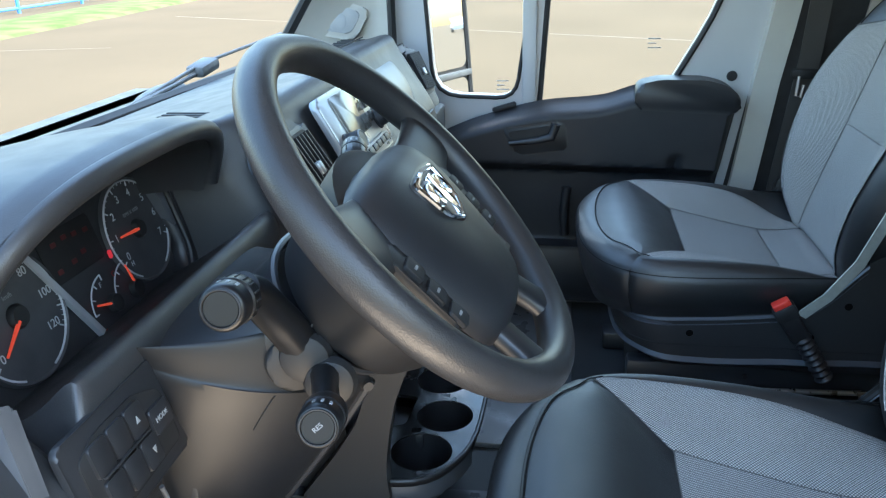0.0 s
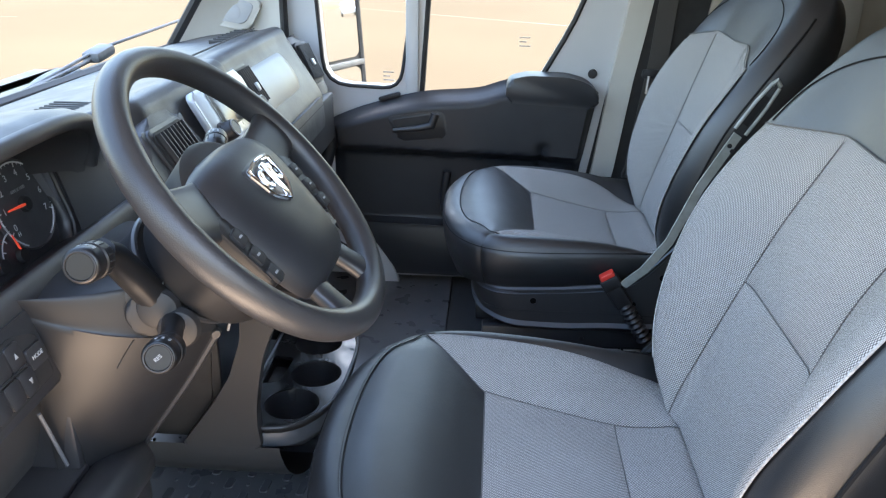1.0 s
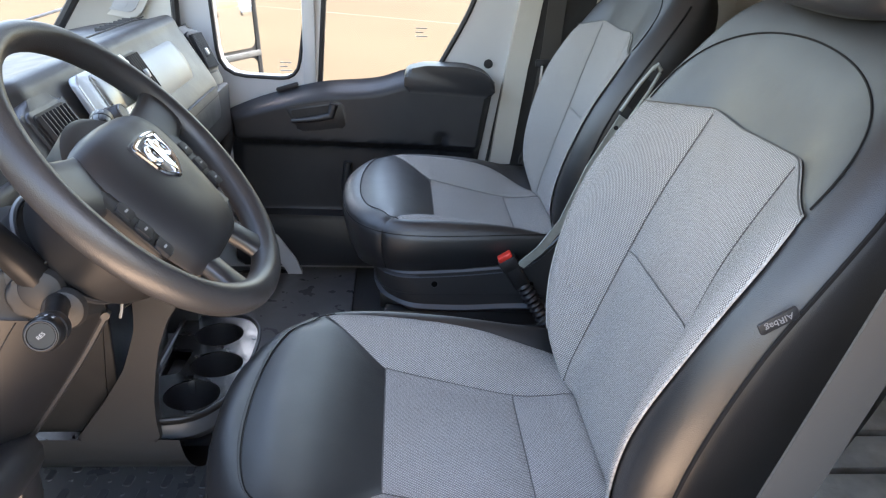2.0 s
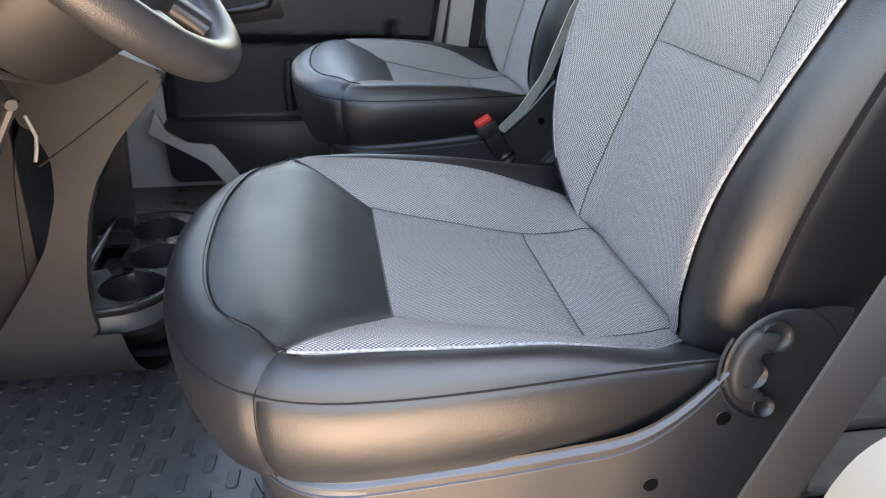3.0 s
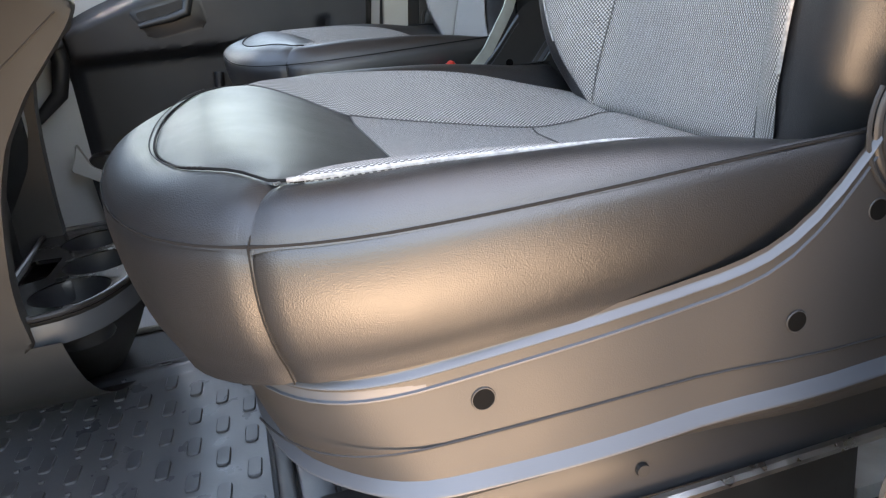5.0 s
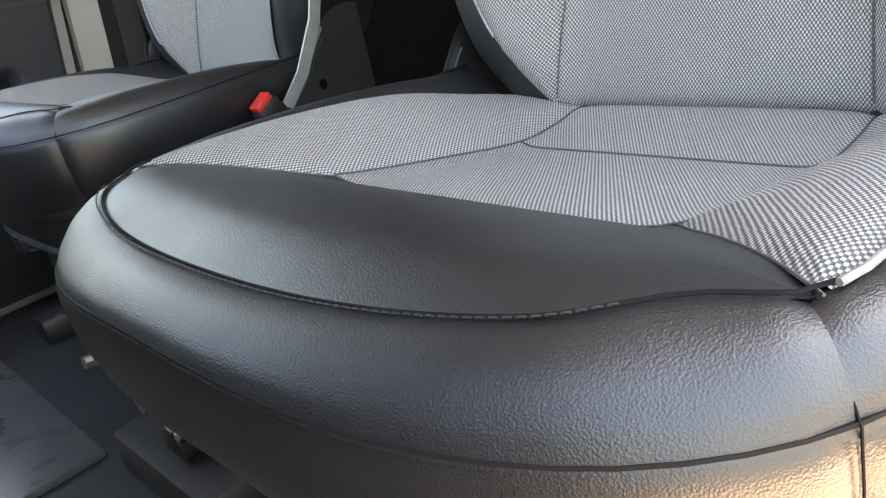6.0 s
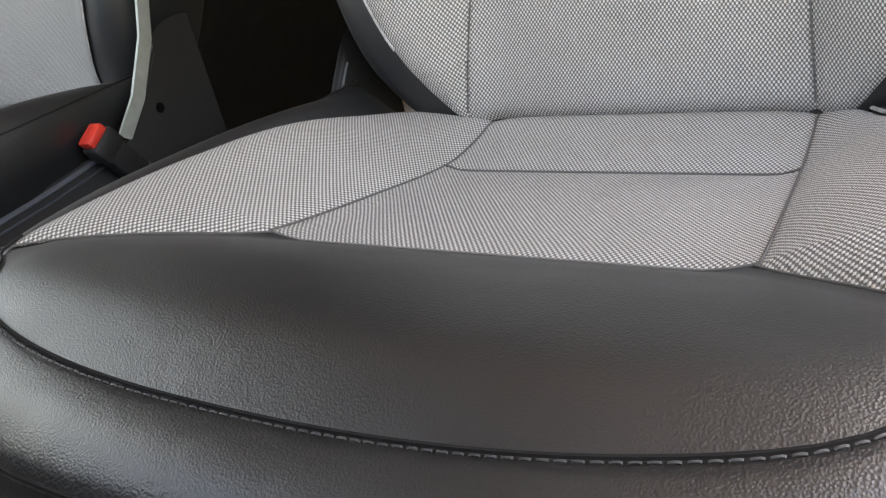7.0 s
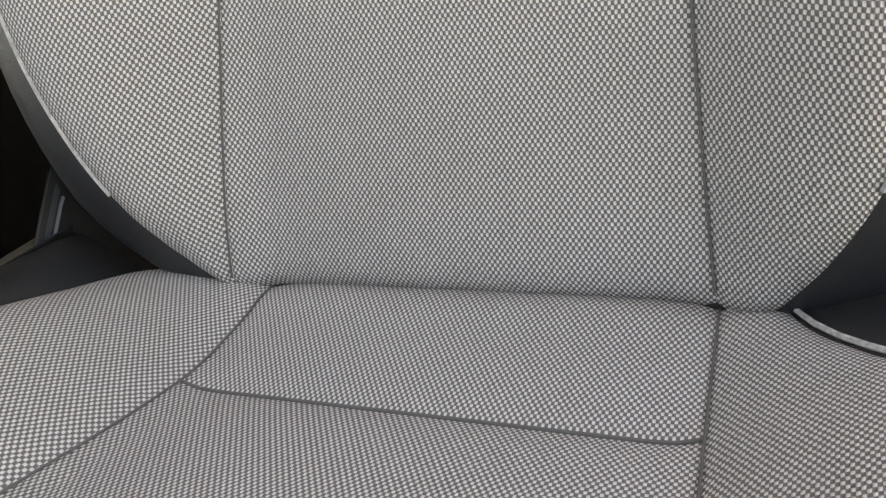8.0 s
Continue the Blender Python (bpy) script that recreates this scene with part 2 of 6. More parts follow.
def tube(pts, r, n=8, closed=False, bm=None, caps=True):
    """A round bar along a polyline; r may be a number or one per point."""
    bm = bm or bmesh.new()
    pts = [Vector(p) for p in pts]
    k = len(pts)
    rad = r if isinstance(r, (list, tuple)) else [r] * k
    up = Vector((0.13, 0.29, 0.95))
    rings = []
    side = None
    for i, p in enumerate(pts):
        a = pts[(i - 1) % k] if (closed or i > 0) else p
        b = pts[(i + 1) % k] if (closed or i < k - 1) else p
        d = (b - a).normalized()
        if side is None:
            side = d.cross(up).normalized()
        side = (side - d * side.dot(d)).normalized()
        w = d.cross(side)
        rings.append([bm.verts.new(p + rad[i] * (math.cos(t) * side + math.sin(t) * w)) for t in [2 * math.pi * j / n for j in range(n)]])
    for i in range(k if closed else k - 1):
        A, B = rings[i], rings[(i + 1) % k]
        for j in range(n):
            bm.faces.new([A[j], A[(j + 1) % n], B[(j + 1) % n], B[j]])
    if caps and not closed:
        bm.faces.new(rings[0])
        bm.faces.new(list(reversed(rings[-1])))
    return bm


def lathe(profile, n, m, bm=None):
    """A turned body: profile rows of (radius, height) about the z axis of m."""
    bm = bm or bmesh.new()
    rings = []
    for r, h in profile:
        if r < 1e-6:
            rings.append([bm.verts.new(m @ Vector((0, 0, h)))])
        else:
            rings.append([bm.verts.new(m @ Vector((r * math.cos(2 * math.pi * j / n), r * math.sin(2 * math.pi * j / n), h))) for j in range(n)])
    for A, B in zip(rings, rings[1:]):
        for j in range(n):
            q = [A[j % len(A)], A[(j + 1) % len(A)], B[(j + 1) % len(B)], B[j % len(B)]]
            q = list(dict.fromkeys(q))
            if len(q) > 2:
                bm.faces.new(q)
    return bm


def prism(outline, h, m, bevel=0.0, bm=None, seg=2):
    """A plate of an outline in m's xy plane, h thick along its z."""
    bm = bm or bmesh.new()
    a = [bm.verts.new((x, y, 0)) for x, y in outline]
    b = [bm.verts.new((x, y, h)) for x, y in outline]
    n = len(a)
    bm.faces.new(list(reversed(a)))
    top = bm.faces.new(b)
    for i in range(n):
        bm.faces.new([a[i], a[(i + 1) % n], b[(i + 1) % n], b[i]])
    vs = a + b
    if bevel:
        out = bmesh.ops.bevel(bm, geom=list(top.edges), offset=bevel, segments=seg, affect="EDGES", profile=0.5)
        vs = list({v for f in out["faces"] for v in f.verts} | {v for v in vs if v.is_valid})
    bmesh.ops.transform(bm, matrix=m, verts=vs)
    return bm


def rrect(w, h, r, k=5):
    """A rounded rectangle about the origin."""
    out = []
    for cx, cy, a0 in ((w / 2 - r, h / 2 - r, 0), (-w / 2 + r, h / 2 - r, 90), (-w / 2 + r, -h / 2 + r, 180), (w / 2 - r, -h / 2 + r, 270)):
        for i in range(k + 1):
            a = radians(a0 + 90 * i / k)
            out.append((cx + r * math.cos(a), cy + r * math.sin(a)))
    return out


def spline(rows, x):
    """Smooth run through rows of (x, value)."""
    if x <= rows[0][0]:
        return rows[0][1]
    if x >= rows[-1][0]:
        return rows[-1][1]
    for i in range(len(rows) - 1):
        if rows[i][0] <= x <= rows[i + 1][0]:
            break
    x0, y0 = rows[i]
    x1, y1 = rows[i + 1]
    h = x1 - x0
    m0 = (y1 - rows[i - 1][1]) / (x1 - rows[i - 1][0]) if i > 0 else (y1 - y0) / h
    m1 = (rows[i + 2][1] - y0) / (rows[i + 2][0] - x0) if i + 2 < len(rows) else (y1 - y0) / h
    t = (x - x0) / h
    return (2 * t**3 - 3 * t**2 + 1) * y0 + (t**3 - 2 * t**2 + t) * h * m0 + (-2 * t**3 + 3 * t**2) * y1 + (t**3 - t**2) * h * m1


def step(a, b, x):
    t = max(0.0, min(1.0, (x - a) / (b - a)))
    return t * t * (3 - 2 * t)


def facing(at, normal, up=(0, 0, 1)):
    """A frame whose z looks along normal and whose y is as near to up as can be."""
    z = Vector(normal).normalized()
    x = Vector(up).cross(z).normalized()
    y = z.cross(x)
    m = Matrix((x, y, z)).transposed().to_4x4()
    m.translation = at
    return m


def lettering(text, size, m, mat, parent, name="lettering", label=""):
    cu = bpy.data.curves.new(name, "FONT")
    cu.body, cu.size, cu.align_x, cu.align_y, cu.extrude = text, size, "CENTER", "CENTER", 0.0002
    tmp = bpy.data.objects.new(name, cu)
    me = bpy.data.meshes.new_from_object(tmp)
    bm = bmesh.new()
    bm.from_mesh(me)
    bmesh.ops.transform(bm, matrix=m, verts=bm.verts)
    bpy.data.objects.remove(tmp)
    bpy.data.meshes.remove(me)
    return part(name, bm, mat, parent, label)


# ---- outside ----
GROUND_Z = -0.62
gb = bmesh.new()
bmesh.ops.create_grid(gb, x_segments=24, y_segments=24, size=900)
bmesh.ops.translate(gb, verts=gb.verts, vec=(0, 0, GROUND_Z))
setting("ground", gb, CONCRETE, "pale sandy sun-bleached concrete yard", "ground")


def joint(a, b, w):
    """A filled joint between two points of the yard."""
    a, b = Vector((*a, GROUND_Z + 0.004)), Vector((*b, GROUND_Z + 0.004))
    s = (b - a).cross(Vector((0, 0, 1))).normalized() * w / 2
    bm = bmesh.new()
    n = 30
    rows = []
    for i in range(n + 1):
        p = a.lerp(b, i / n)
        k = 0.6 + 0.8 * noise.noise(p * 0.8)
        rows.append((bm.verts.new(p + s * k), bm.verts.new(p - s * k)))
    for A, B in zip(rows, rows[1:]):
        bm.faces.new([A[0], A[1], B[1], B[0]])
    return bm


setting("pavement_joint", joint((-10, 19.1), (14, 6.8), 0.07), TAR, "dark filled joint across the concrete yard", "joint")
setting("pavement_joint", joint((-40, 7.0), (-8, 12.6), 0.05), TAR, "thin dark joint in the concrete", "joint")


def verge():
    bm = bmesh.new()
    rnd = random.Random(4)
    n, rows = 60, []
    for i in range(n + 1):
        y = 3.0 + 70.0 * i / n
        x = -10.4 - 0.1 * (y - 6) + 0.18 * noise.noise(Vector((0, y * 0.9, 0)))
        w = 3.3 + 0.2 * noise.noise(Vector((4, y * 0.7, 0)))
        rows.append([bm.verts.new((x - d, y, GROUND_Z + z)) for d, z in ((0, -0.02), (0.12, 0.05), (w / 2, 0.08 + 0.03 * rnd.random()), (w, -0.02))])
    for A, B in zip(rows, rows[1:]):
        for j in range(3):
            bm.faces.new([A[j], B[j], B[j + 1], A[j + 1]])
    return bm


tagged(part("grass_verge", verge(), GRASS), "strip of green grass along the yard", "grass", kind="stuff")


def fence():
    f = thing("rail_fence", (-16, 22, GROUND_Z), "low blue-painted pipe fence behind the grass", "fence")
    a, b = Vector((-14.4, 6.0, GROUND_Z)), Vector((-20.0, 66.0, GROUND_Z))
    for z in (0.14, 0.95):
        part("rail", tube([a + Vector((0, 0, z)), b + Vector((0, 0, z))], 0.045, 8), BLUE, f)
    for i in range(17):
        p = a.lerp(b, i / 16)
        part("post", tube([p + Vector((0, 0, -0.05)), p + Vector((0, 0, 1.0))], 0.055, 8), BLUE, f)


fence()


def parked_car(at, turn, label, tall=0.0):
    """A pick-up or van seen from far: body, glass, wheels."""
    car = thing("parked_car", at, label, "car", "cars in the yard")
    m = Matrix.Translation(at) @ Matrix.Rotation(radians(turn), 4, "Z")
    side = [(-2.3, 0.42), (2.25, 0.42), (2.35, 0.75), (2.25, 1.02), (1.25, 1.12), (0.55, 1.72 + tall), (-2.1, 1.78 + tall), (-2.35, 1.1), (-2.38, 0.6)]
    bm = prism(side, 1.8, m @ Matrix.Translation((0, 0.9, 0)) @ Matrix.Rotation(radians(90), 4, "X"), 0.08)
    bmesh.ops.recalc_face_normals(bm, faces=bm.faces)
    part("body", bm, CARWHITE, car)
    for s in (-0.93, 0.905):
        for x0, x1 in ((-1.95, -1.0), (-0.9, -0.05), (0.05, 0.85)):
            top = 1.58 + tall if x1 < 0.5 else 1.5 + tall
            o = [(x0, 1.16), (x1, 1.16), (x1 - (0.35 if x1 > 0.5 else 0.03), top), (x0 + 0.04, top)]
            part("window", prism(o, 0.03, m @ Matrix.Translation((0, s + 0.03, 0)) @ Matrix.Rotation(radians(90), 4, "X")), CARGLASS, car)
        for x in (-1.45, 1.45):
            w = part("wheel", lathe([(0, 0.1), (0.2, 0.1), (0.22, 0.13), (0.34, 0.13), (0.37, 0.08), (0.37, -0.08), (0.3, -0.1), (0, -0.1)], 20, m @ Matrix.Translation((x, s * 0.95, 0.37)) @ Matrix.Rotation(radians(-90 if s > 0 else 90), 4, "X")), TYRE, car)
            part("rim", lathe([(0, 0.125), (0.19, 0.115), (0.2, 0.1)], 16, m @ Matrix.Translation((x, s * 0.95, 0.37)) @ Matrix.Rotation(radians(-90 if s > 0 else 90), 4, "X")), STEEL, w)
    return car


parked_car((97.0, 49.6, GROUND_Z), 205, "white parked pick-up with dark windows on concrete")
parked_car((111.0, 50.5, GROUND_Z), 205, "white parked van further off on concrete", 0.25)
parked_car((103.0, 58.5, GROUND_Z), 205, "white parked van with dark side windows", 0.25)

# ---- body shell of the van ----
FLOOR = 0.03
IN_Y0, IN_Y1 = -0.475, 1.36
setting("floor", solid((-1.0, IN_Y0, FLOOR - 0.06), (0.58, IN_Y1, FLOOR), 0.004), CARPET, "dark cab floor lining", "floor")
setting("cargo_floor_base", solid((0.582, IN_Y0 - 0.06, FLOOR - 0.09), (3.6, IN_Y1 + 0.06, FLOOR - 0.02), 0.004), BLACK, "dark steel cargo floor under the planks", "floor")
setting("roof", solid((-0.35, IN_Y0 - 0.1, 1.62), (0.78, IN_Y1 + 0.1, 1.68), 0.01), HEADLINER, "pale headliner under the cab roof", "ceiling")
# unseen; kept dark so that it brightens no reflection on the seats
setting("cargo_roof", solid((0.782, IN_Y0 - 0.1, 1.62), (3.7, IN_Y1 + 0.1, 1.68), 0.01), CARGO_ROOF, "unseen cargo roof, grey to stand for its shade", "ceiling")
# both rails are out of view, added to hold back sky light
setting("sky_block_right", solid((-0.33, IN_Y1 + 0.012, 1.5), (0.9, IN_Y1 + 0.1, 1.615), 0.02), CREAM, "unseen cream rail added to close the sky gap over the passenger door", "ceiling")
setting("sky_block_left", solid((-0.33, IN_Y0 - 0.1, 1.34), (0.9, IN_Y0 - 0.03, 1.615), 0.02), CREAM, "unseen cream rail added to cut sky light over the driver's doorway", "ceiling")
setting("wall_rear", solid((3.6, IN_Y0 - 0.1, -0.1), (3.68, IN_Y1 + 0.1, 1.62), 0.01), BEIGE, "beige closed rear doors", "wall")
setting("bulkhead_front", solid((-1.06, IN_Y0, -0.3), (-1.0, IN_Y1 + 0.04, 0.62), 0.005), BLACK, "black bulkhead ahead of the footwell", "wall")
setting("door_sill", solid((-0.62, IN_Y0 - 0.13, -0.2), (0.62, IN_Y0 - 0.004, 0.0), 0.02), SMOOTH, "charcoal plastic step at the driver's doorway", "sill")
# cargo side walls, ribbed lining
for nm, y0, y1 in (("wall_cargo_left", IN_Y0 - 0.11, IN_Y0 - 0.036), ("wall_cargo_right", IN_Y1 + 0.02, IN_Y1 + 0.1)):
    setting(nm, solid((0.88, y0, -0.1), (3.6, y1, 1.62), 0.01), BEIGE, "beige cargo side lining", "wall")


def cargo_rib(x, y, s):
    bm = bmesh.new()
    box(bm, (x, min(y, y + s * 0.05), 0.0), (x + 0.11, max(y, y + s * 0.05), 1.6), 0.012)
    return bm


for x in (1.02, 1.5, 2.1, 2.7, 3.2):
    setting("trim", cargo_rib(x, IN_Y1 + 0.018, -1), BEIGE, "beige upright rib of the cargo lining", "rib")

# added black box: paints the shade low along the beige cargo wall
setting("cargo_shade_box", solid((0.91, IN_Y1 - 0.10, -0.015), (3.59, IN_Y1 + 0.014, 0.55), 0.02), BLACK, "black box for the shade low in the cargo bay", "wall")
# pillars at the doors
def pillar(x0, x1, y0, y1, lean):
    bm = bmesh.new()
    n = 14
    rows = []
    for i in range(n + 1):
        z = -0.1 + 1.72 * i / n
        dx = spline(lean, z)
        rows.append([bm.verts.new((x0 + dx, y0, z)), bm.verts.new((x1 + dx, y0, z)), bm.verts.new((x1 + dx, y1, z)), bm.verts.new((x0 + dx, y1, z))])
    for A, B in zip(rows, rows[1:]):
        for j in range(4):
            bm.faces.new([A[j], A[(j + 1) % 4], B[(j + 1) % 4], B[j]])
    bm.faces.new(rows[0])
    bm.faces.new(rows[-1])
    return bm


LEAN = [(-0.1, -0.12), (0.2, -0.06), (0.4, -0.025), (0.62, 0.0), (0.85, 0.035), (1.2, 0.07), (1.62, 0.08)]
setting("door_pillar", pillar(0.512, 0.572, 1.345, 1.42, LEAN), CREAM, "cream painted door pillar behind the passenger door", "pillar")
setting("belt_pillar", pillar(0.574, 0.72, 1.355, 1.43, LEAN), BLACK, "black pillar trim that carries the belt", "pillar")
setting("rear_pillar", pillar(0.722, 0.9, 1.35, 1.44, LEAN), BEIGE, "beige lining behind the passenger door", "pillar")
# planks of the cargo floor
for i in range(14):
    y = IN_Y0 - 0.02 + i * 0.128
    rnd = random.Random(i)
    part("plank", solid((0.6 + 0.01 * rnd.random(), y, FLOOR - 0.018), (3.58, y + 0.104 + 0.008 * rnd.random(), FLOOR + 0.004 * rnd.random()), 0.004), WOOD, bpy.data.objects["cargo_floor_base"])


# ---- passenger door ----
def poly_wall(outer, holes, y0, y1):
    """A wall in the xz plane from y0 to y1, with openings that go through it."""
    bm = bmesh.new()
    loops = [outer] + holes
    edges = []
    for lp in loops:
        vs = [bm.verts.new((x, y0, z)) for x, z in lp]
        edges += [bm.edges.new((vs[i], vs[(i + 1) % len(vs)])) for i in range(len(vs))]
    bmesh.ops.triangle_fill(bm, use_beauty=True, use_dissolve=False, edges=edges)
    fs = list(bm.faces)
    ext = bmesh.ops.extrude_face_region(bm, geom=fs)
    bmesh.ops.translate(bm, verts=[g for g in ext["geom"] if isinstance(g, bmesh.types.BMVert)], vec=(0, y1 - y0, 0))
    return bm


def rounded(points, r, k=4):
    """A polygon with its corners rounded by r (a number, or one per corner)."""
    n = len(points)
    out = []
    for i in range(n):
        p, a, b = Vector(points[i]), Vector(points[i - 1]), Vector(points[(i + 1) % n])
        rr = r[i] if isinstance(r, (list, tuple)) else r
        d1, d2 = (a - p), (b - p)
        q1 = p + d1.normalized() * min(rr, d1.length * 0.45)
        q2 = p + d2.normalized() * min(rr, d2.length * 0.45)
        for j in range(k + 1):
            t = j / k
            out.append(tuple(q1.lerp(p, t).lerp(p.lerp(q2, t), t)))
    return out


OUTLINE_B = rounded([(0.366, -0.1), (0.369, 0.359), (0.379, 0.416), (0.387, 0.45), (0.391, 0.486), (0.402, 0.508), (0.418, 0.521), (0.47, 0.54), (0.54, 0.58), (0.62, 0.68), (0.66, 0.9), (0.70, 1.6), (0.9, 1.6), (0.9, -0.1)], 0.01)
setting("driver_door_pillar", prism(OUTLINE_B, 0.05, Matrix.Translation((0, -0.458, 0)) @ Matrix.Rotation(radians(90), 4, "X"), 0.012), CREAM_SHADED, "cream pillar at the driver's doorway, coloured darker for shade", "pillar")

QUARTER = rounded([(-0.30, 1.02), (-0.272, 0.60), (-0.06, 0.592), (0.0, 1.02)], [0.04, 0.07, 0.05, 0.03])
MAINWIN = rounded([(0.055, 1.42), (0.0, 0.555), (0.31, 0.60), (0.44, 0.84), (0.53, 1.42)], [0.03, 0.01, 0.05, 0.12, 0.06])
DOOR_OUT = [(-0.375, 0.0), (-0.385, 0.72), (-0.36, 1.0), (-0.2, 1.2), (0.02, 1.49), (0.58, 1.495), (0.59, 1.25), (0.565, 0.86), (0.522, 0.62), (0.487, 0.40), (0.42, 0.05)]
door = thing("door_1", (0.1, 1.4, 0.0), "closed white passenger door with black trim panel", "door", kind="structure")
part("door_shell", poly_wall(DOOR_OUT, [QUARTER, MAINWIN], 1.375, 1.435), WHITE, door, "white painted door frame")


def seal(loop, y, r, parent, name="window_seal"):
    return part(name, tube([(x, y, z) for x, z in loop], r, 6, True), BLACK, parent, "black rubber seal")


seal(QUARTER, 1.376, 0.0055, door)
seal(MAINWIN, 1.376, 0.0075, door)
for nm, lp in (("quarter_pane", QUARTER), ("window_pane", MAINWIN)):
    bm = bmesh.new()
    prism([(x, -z) for x, z in lp], 0.004, Matrix.Translation((0, 1.402, 0)) @ Matrix.Rotation(radians(-90), 4, "X"), 0, bm)
    ob = part(nm, bm, GLASS, door, "clear glass")
    ob.visible_shadow = False
part("window_divider", solid((-0.043, 1.362, 0.57), (-0.008, 1.374, 1.1), 0.004, Matrix.Translation((0.0, 0, 0)) @ Matrix.Rotation(0, 4, "Y")), WHITE, door)
# etched marks low on the panes
for cx, cz in ((0.265, 0.735), (-0.11, 0.632)):
    for r in range(3):
        rnd = random.Random(r)
        part("glass_mark", solid((cx, 1.397, cz - r * 0.011), (cx + 0.018 + 0.014 * rnd.random(), 1.3985, cz + 0.0025 - r * 0.011), 0), GREYTRIM, door)


def door_trim():
    """The moulded panel: thick at the rail, hollow below it, thick again at the pocket."""

    def ztop(x):
        return spline([(-0.262, 0.50), (-0.238, 0.515), (-0.15, 0.55), (0.0, 0.59), (0.16, 0.607), (0.235, 0.630), (0.3, 0.643), (0.4, 0.641), (0.455, 0.629), (0.487, 0.60)], x)

    def fn(u, v):
        z0 = 0.055
        xl = -0.262 + 0.012 * step(0.0, 0.3, 1 - v)
        xr = 0.487 - 0.08 * (1 - v) ** 1.0
        x = xl + (xr - xl) * u
        z = z0 + (ztop(x) - z0) * v
        depth = 0.028
        depth += 0.05 * step(0.405, 0.44, z + 0.02 * (x - 0.1))
        depth += 0.02 * (1 - step(0.20, 0.225, z))
        depth += 0.012 * step(0.32, 0.36, x) * (1 - step(0.40, 0.44, z))
        depth -= 0.014 * math.exp(-((x - 0.34) / 0.012) ** 2) * (1 - step(0.45, 0.47, z))
        edge = min(step(0, 0.05, u), step(0, 0.03, 1 - u), step(0.0, 0.03, v), step(0, 0.07, 1 - v))
        return Vector((x, 1.378 - depth * (0.25 + 0.75 * edge), z))

    return sheet(fn, 90, 70, False)


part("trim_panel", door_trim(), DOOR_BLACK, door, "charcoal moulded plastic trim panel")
part("arm_pad", prism(rounded([(0.232, 0.578), (0.478, 0.566), (0.486, 0.604), (0.452, 0.636), (0.40, 0.65), (0.29, 0.652), (0.236, 0.638)], 0.02), 0.075, Matrix.Translation((0, 1.372, 0)) @ Matrix.Rotation(radians(90), 4, "X"), 0.012), SMOOTH, door, "padded black arm rest")
# pull handle in its recess
part("pull_recess", prism(rounded([(-0.095, 0.528), (0.07, 0.553), (0.08, 0.475), (-0.05, 0.458)], 0.018), 0.01, Matrix.Translation((0, 1.309, 0)) @ Matrix.Rotation(radians(90), 4, "X"), 0.006), SMOOTH, door)
part("pull_hollow", prism(rounded([(-0.075, 0.522), (0.035, 0.540), (0.03, 0.508), (-0.06, 0.496)], 0.01), 0.003, Matrix.Translation((0, 1.2988, 0)) @ Matrix.Rotation(radians(90), 4, "X")), BLACK, door)
part("pull_handle", tube([(-0.07, 1.29, 0.494), (0.0, 1.285, 0.503), (0.036, 1.285, 0.512), (0.046, 1.286, 0.545)], [0.006, 0.009, 0.011, 0.012], 10), SMOOTH, door, "black pull handle")
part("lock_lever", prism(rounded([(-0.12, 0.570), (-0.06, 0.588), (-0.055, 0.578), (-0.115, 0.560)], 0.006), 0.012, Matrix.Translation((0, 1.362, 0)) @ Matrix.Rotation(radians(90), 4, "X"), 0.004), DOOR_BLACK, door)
part("plug", lathe([(0, 0.006), (0.011, 0.005), (0.013, 0)], 16, facing((0.468, 1.374, 0.648), (0, -1, 0))), BLACK, door, "black rubber plug")
part("edge_seal", tube([(x + 0.012, 1.372, z) for x, z in ((0.60, 1.3), (0.575, 1.05), (0.555, 0.86), (0.51, 0.62), (0.476, 0.40), (0.43, 0.12))], 0.009, 8), BLACK, door, "black rubber door seal")
part("door_pocket", prism(rounded([(-0.24, 0.065), (0.41, 0.065), (0.44, 0.215), (-0.25, 0.225)], 0.02), 0.055, Matrix.Translation((0, 1.345, 0)) @ Matrix.Rotation(radians(90), 4, "X"), 0.012), SMOOTH, door, "open map pocket")
part("pocket_rib", tube([(0.075, 1.33, 0.24), (0.07, 1.325, 0.30), (0.078, 1.33, 0.37)], 0.012, 10), SMOOTH, door)
# white body metal seen low in the doorway
setting("sill_panel", prism(rounded([(-0.262, 0.262), (-0.24, 0.205), (-0.19, 0.172), (-0.125, 0.164), (-0.07, 0.085), (-0.03, -0.03), (-0.06, -0.033), (-0.105, 0.06), (-0.145, 0.115), (-0.2, 0.15), (-0.285, 0.2)], 0.01), 0.02, Matrix.Translation((0, 1.30, 0)) @ Matrix.Rotation(radians(90), 4, "X"), 0.004), WHITE, "white painted metal at the foot of the doorway", "sill")
setting("lower_wall", solid((-1.0, 1.38, -0.2), (0.62, 1.44, 0.1), 0.005), WHITE, "white painted body side under the door", "wall")
setting("front_side_wall", solid((-0.72, 1.36, -0.2), (-0.375, 1.44, 0.66), 0.005), BLACK, "black trimmed body side at the footwell", "wall")

# out of view; added so that the footwell stays dark
setting("footwell_light_block", solid((-1.0, IN_Y0 - 0.07, -0.2), (-0.47, IN_Y0 - 0.004, 0.69), 0.01), SMOOTH, "unseen body side added to keep light out of the driver's footwell", "wall")

# ---- windscreen, A pillars, bonnet side ----


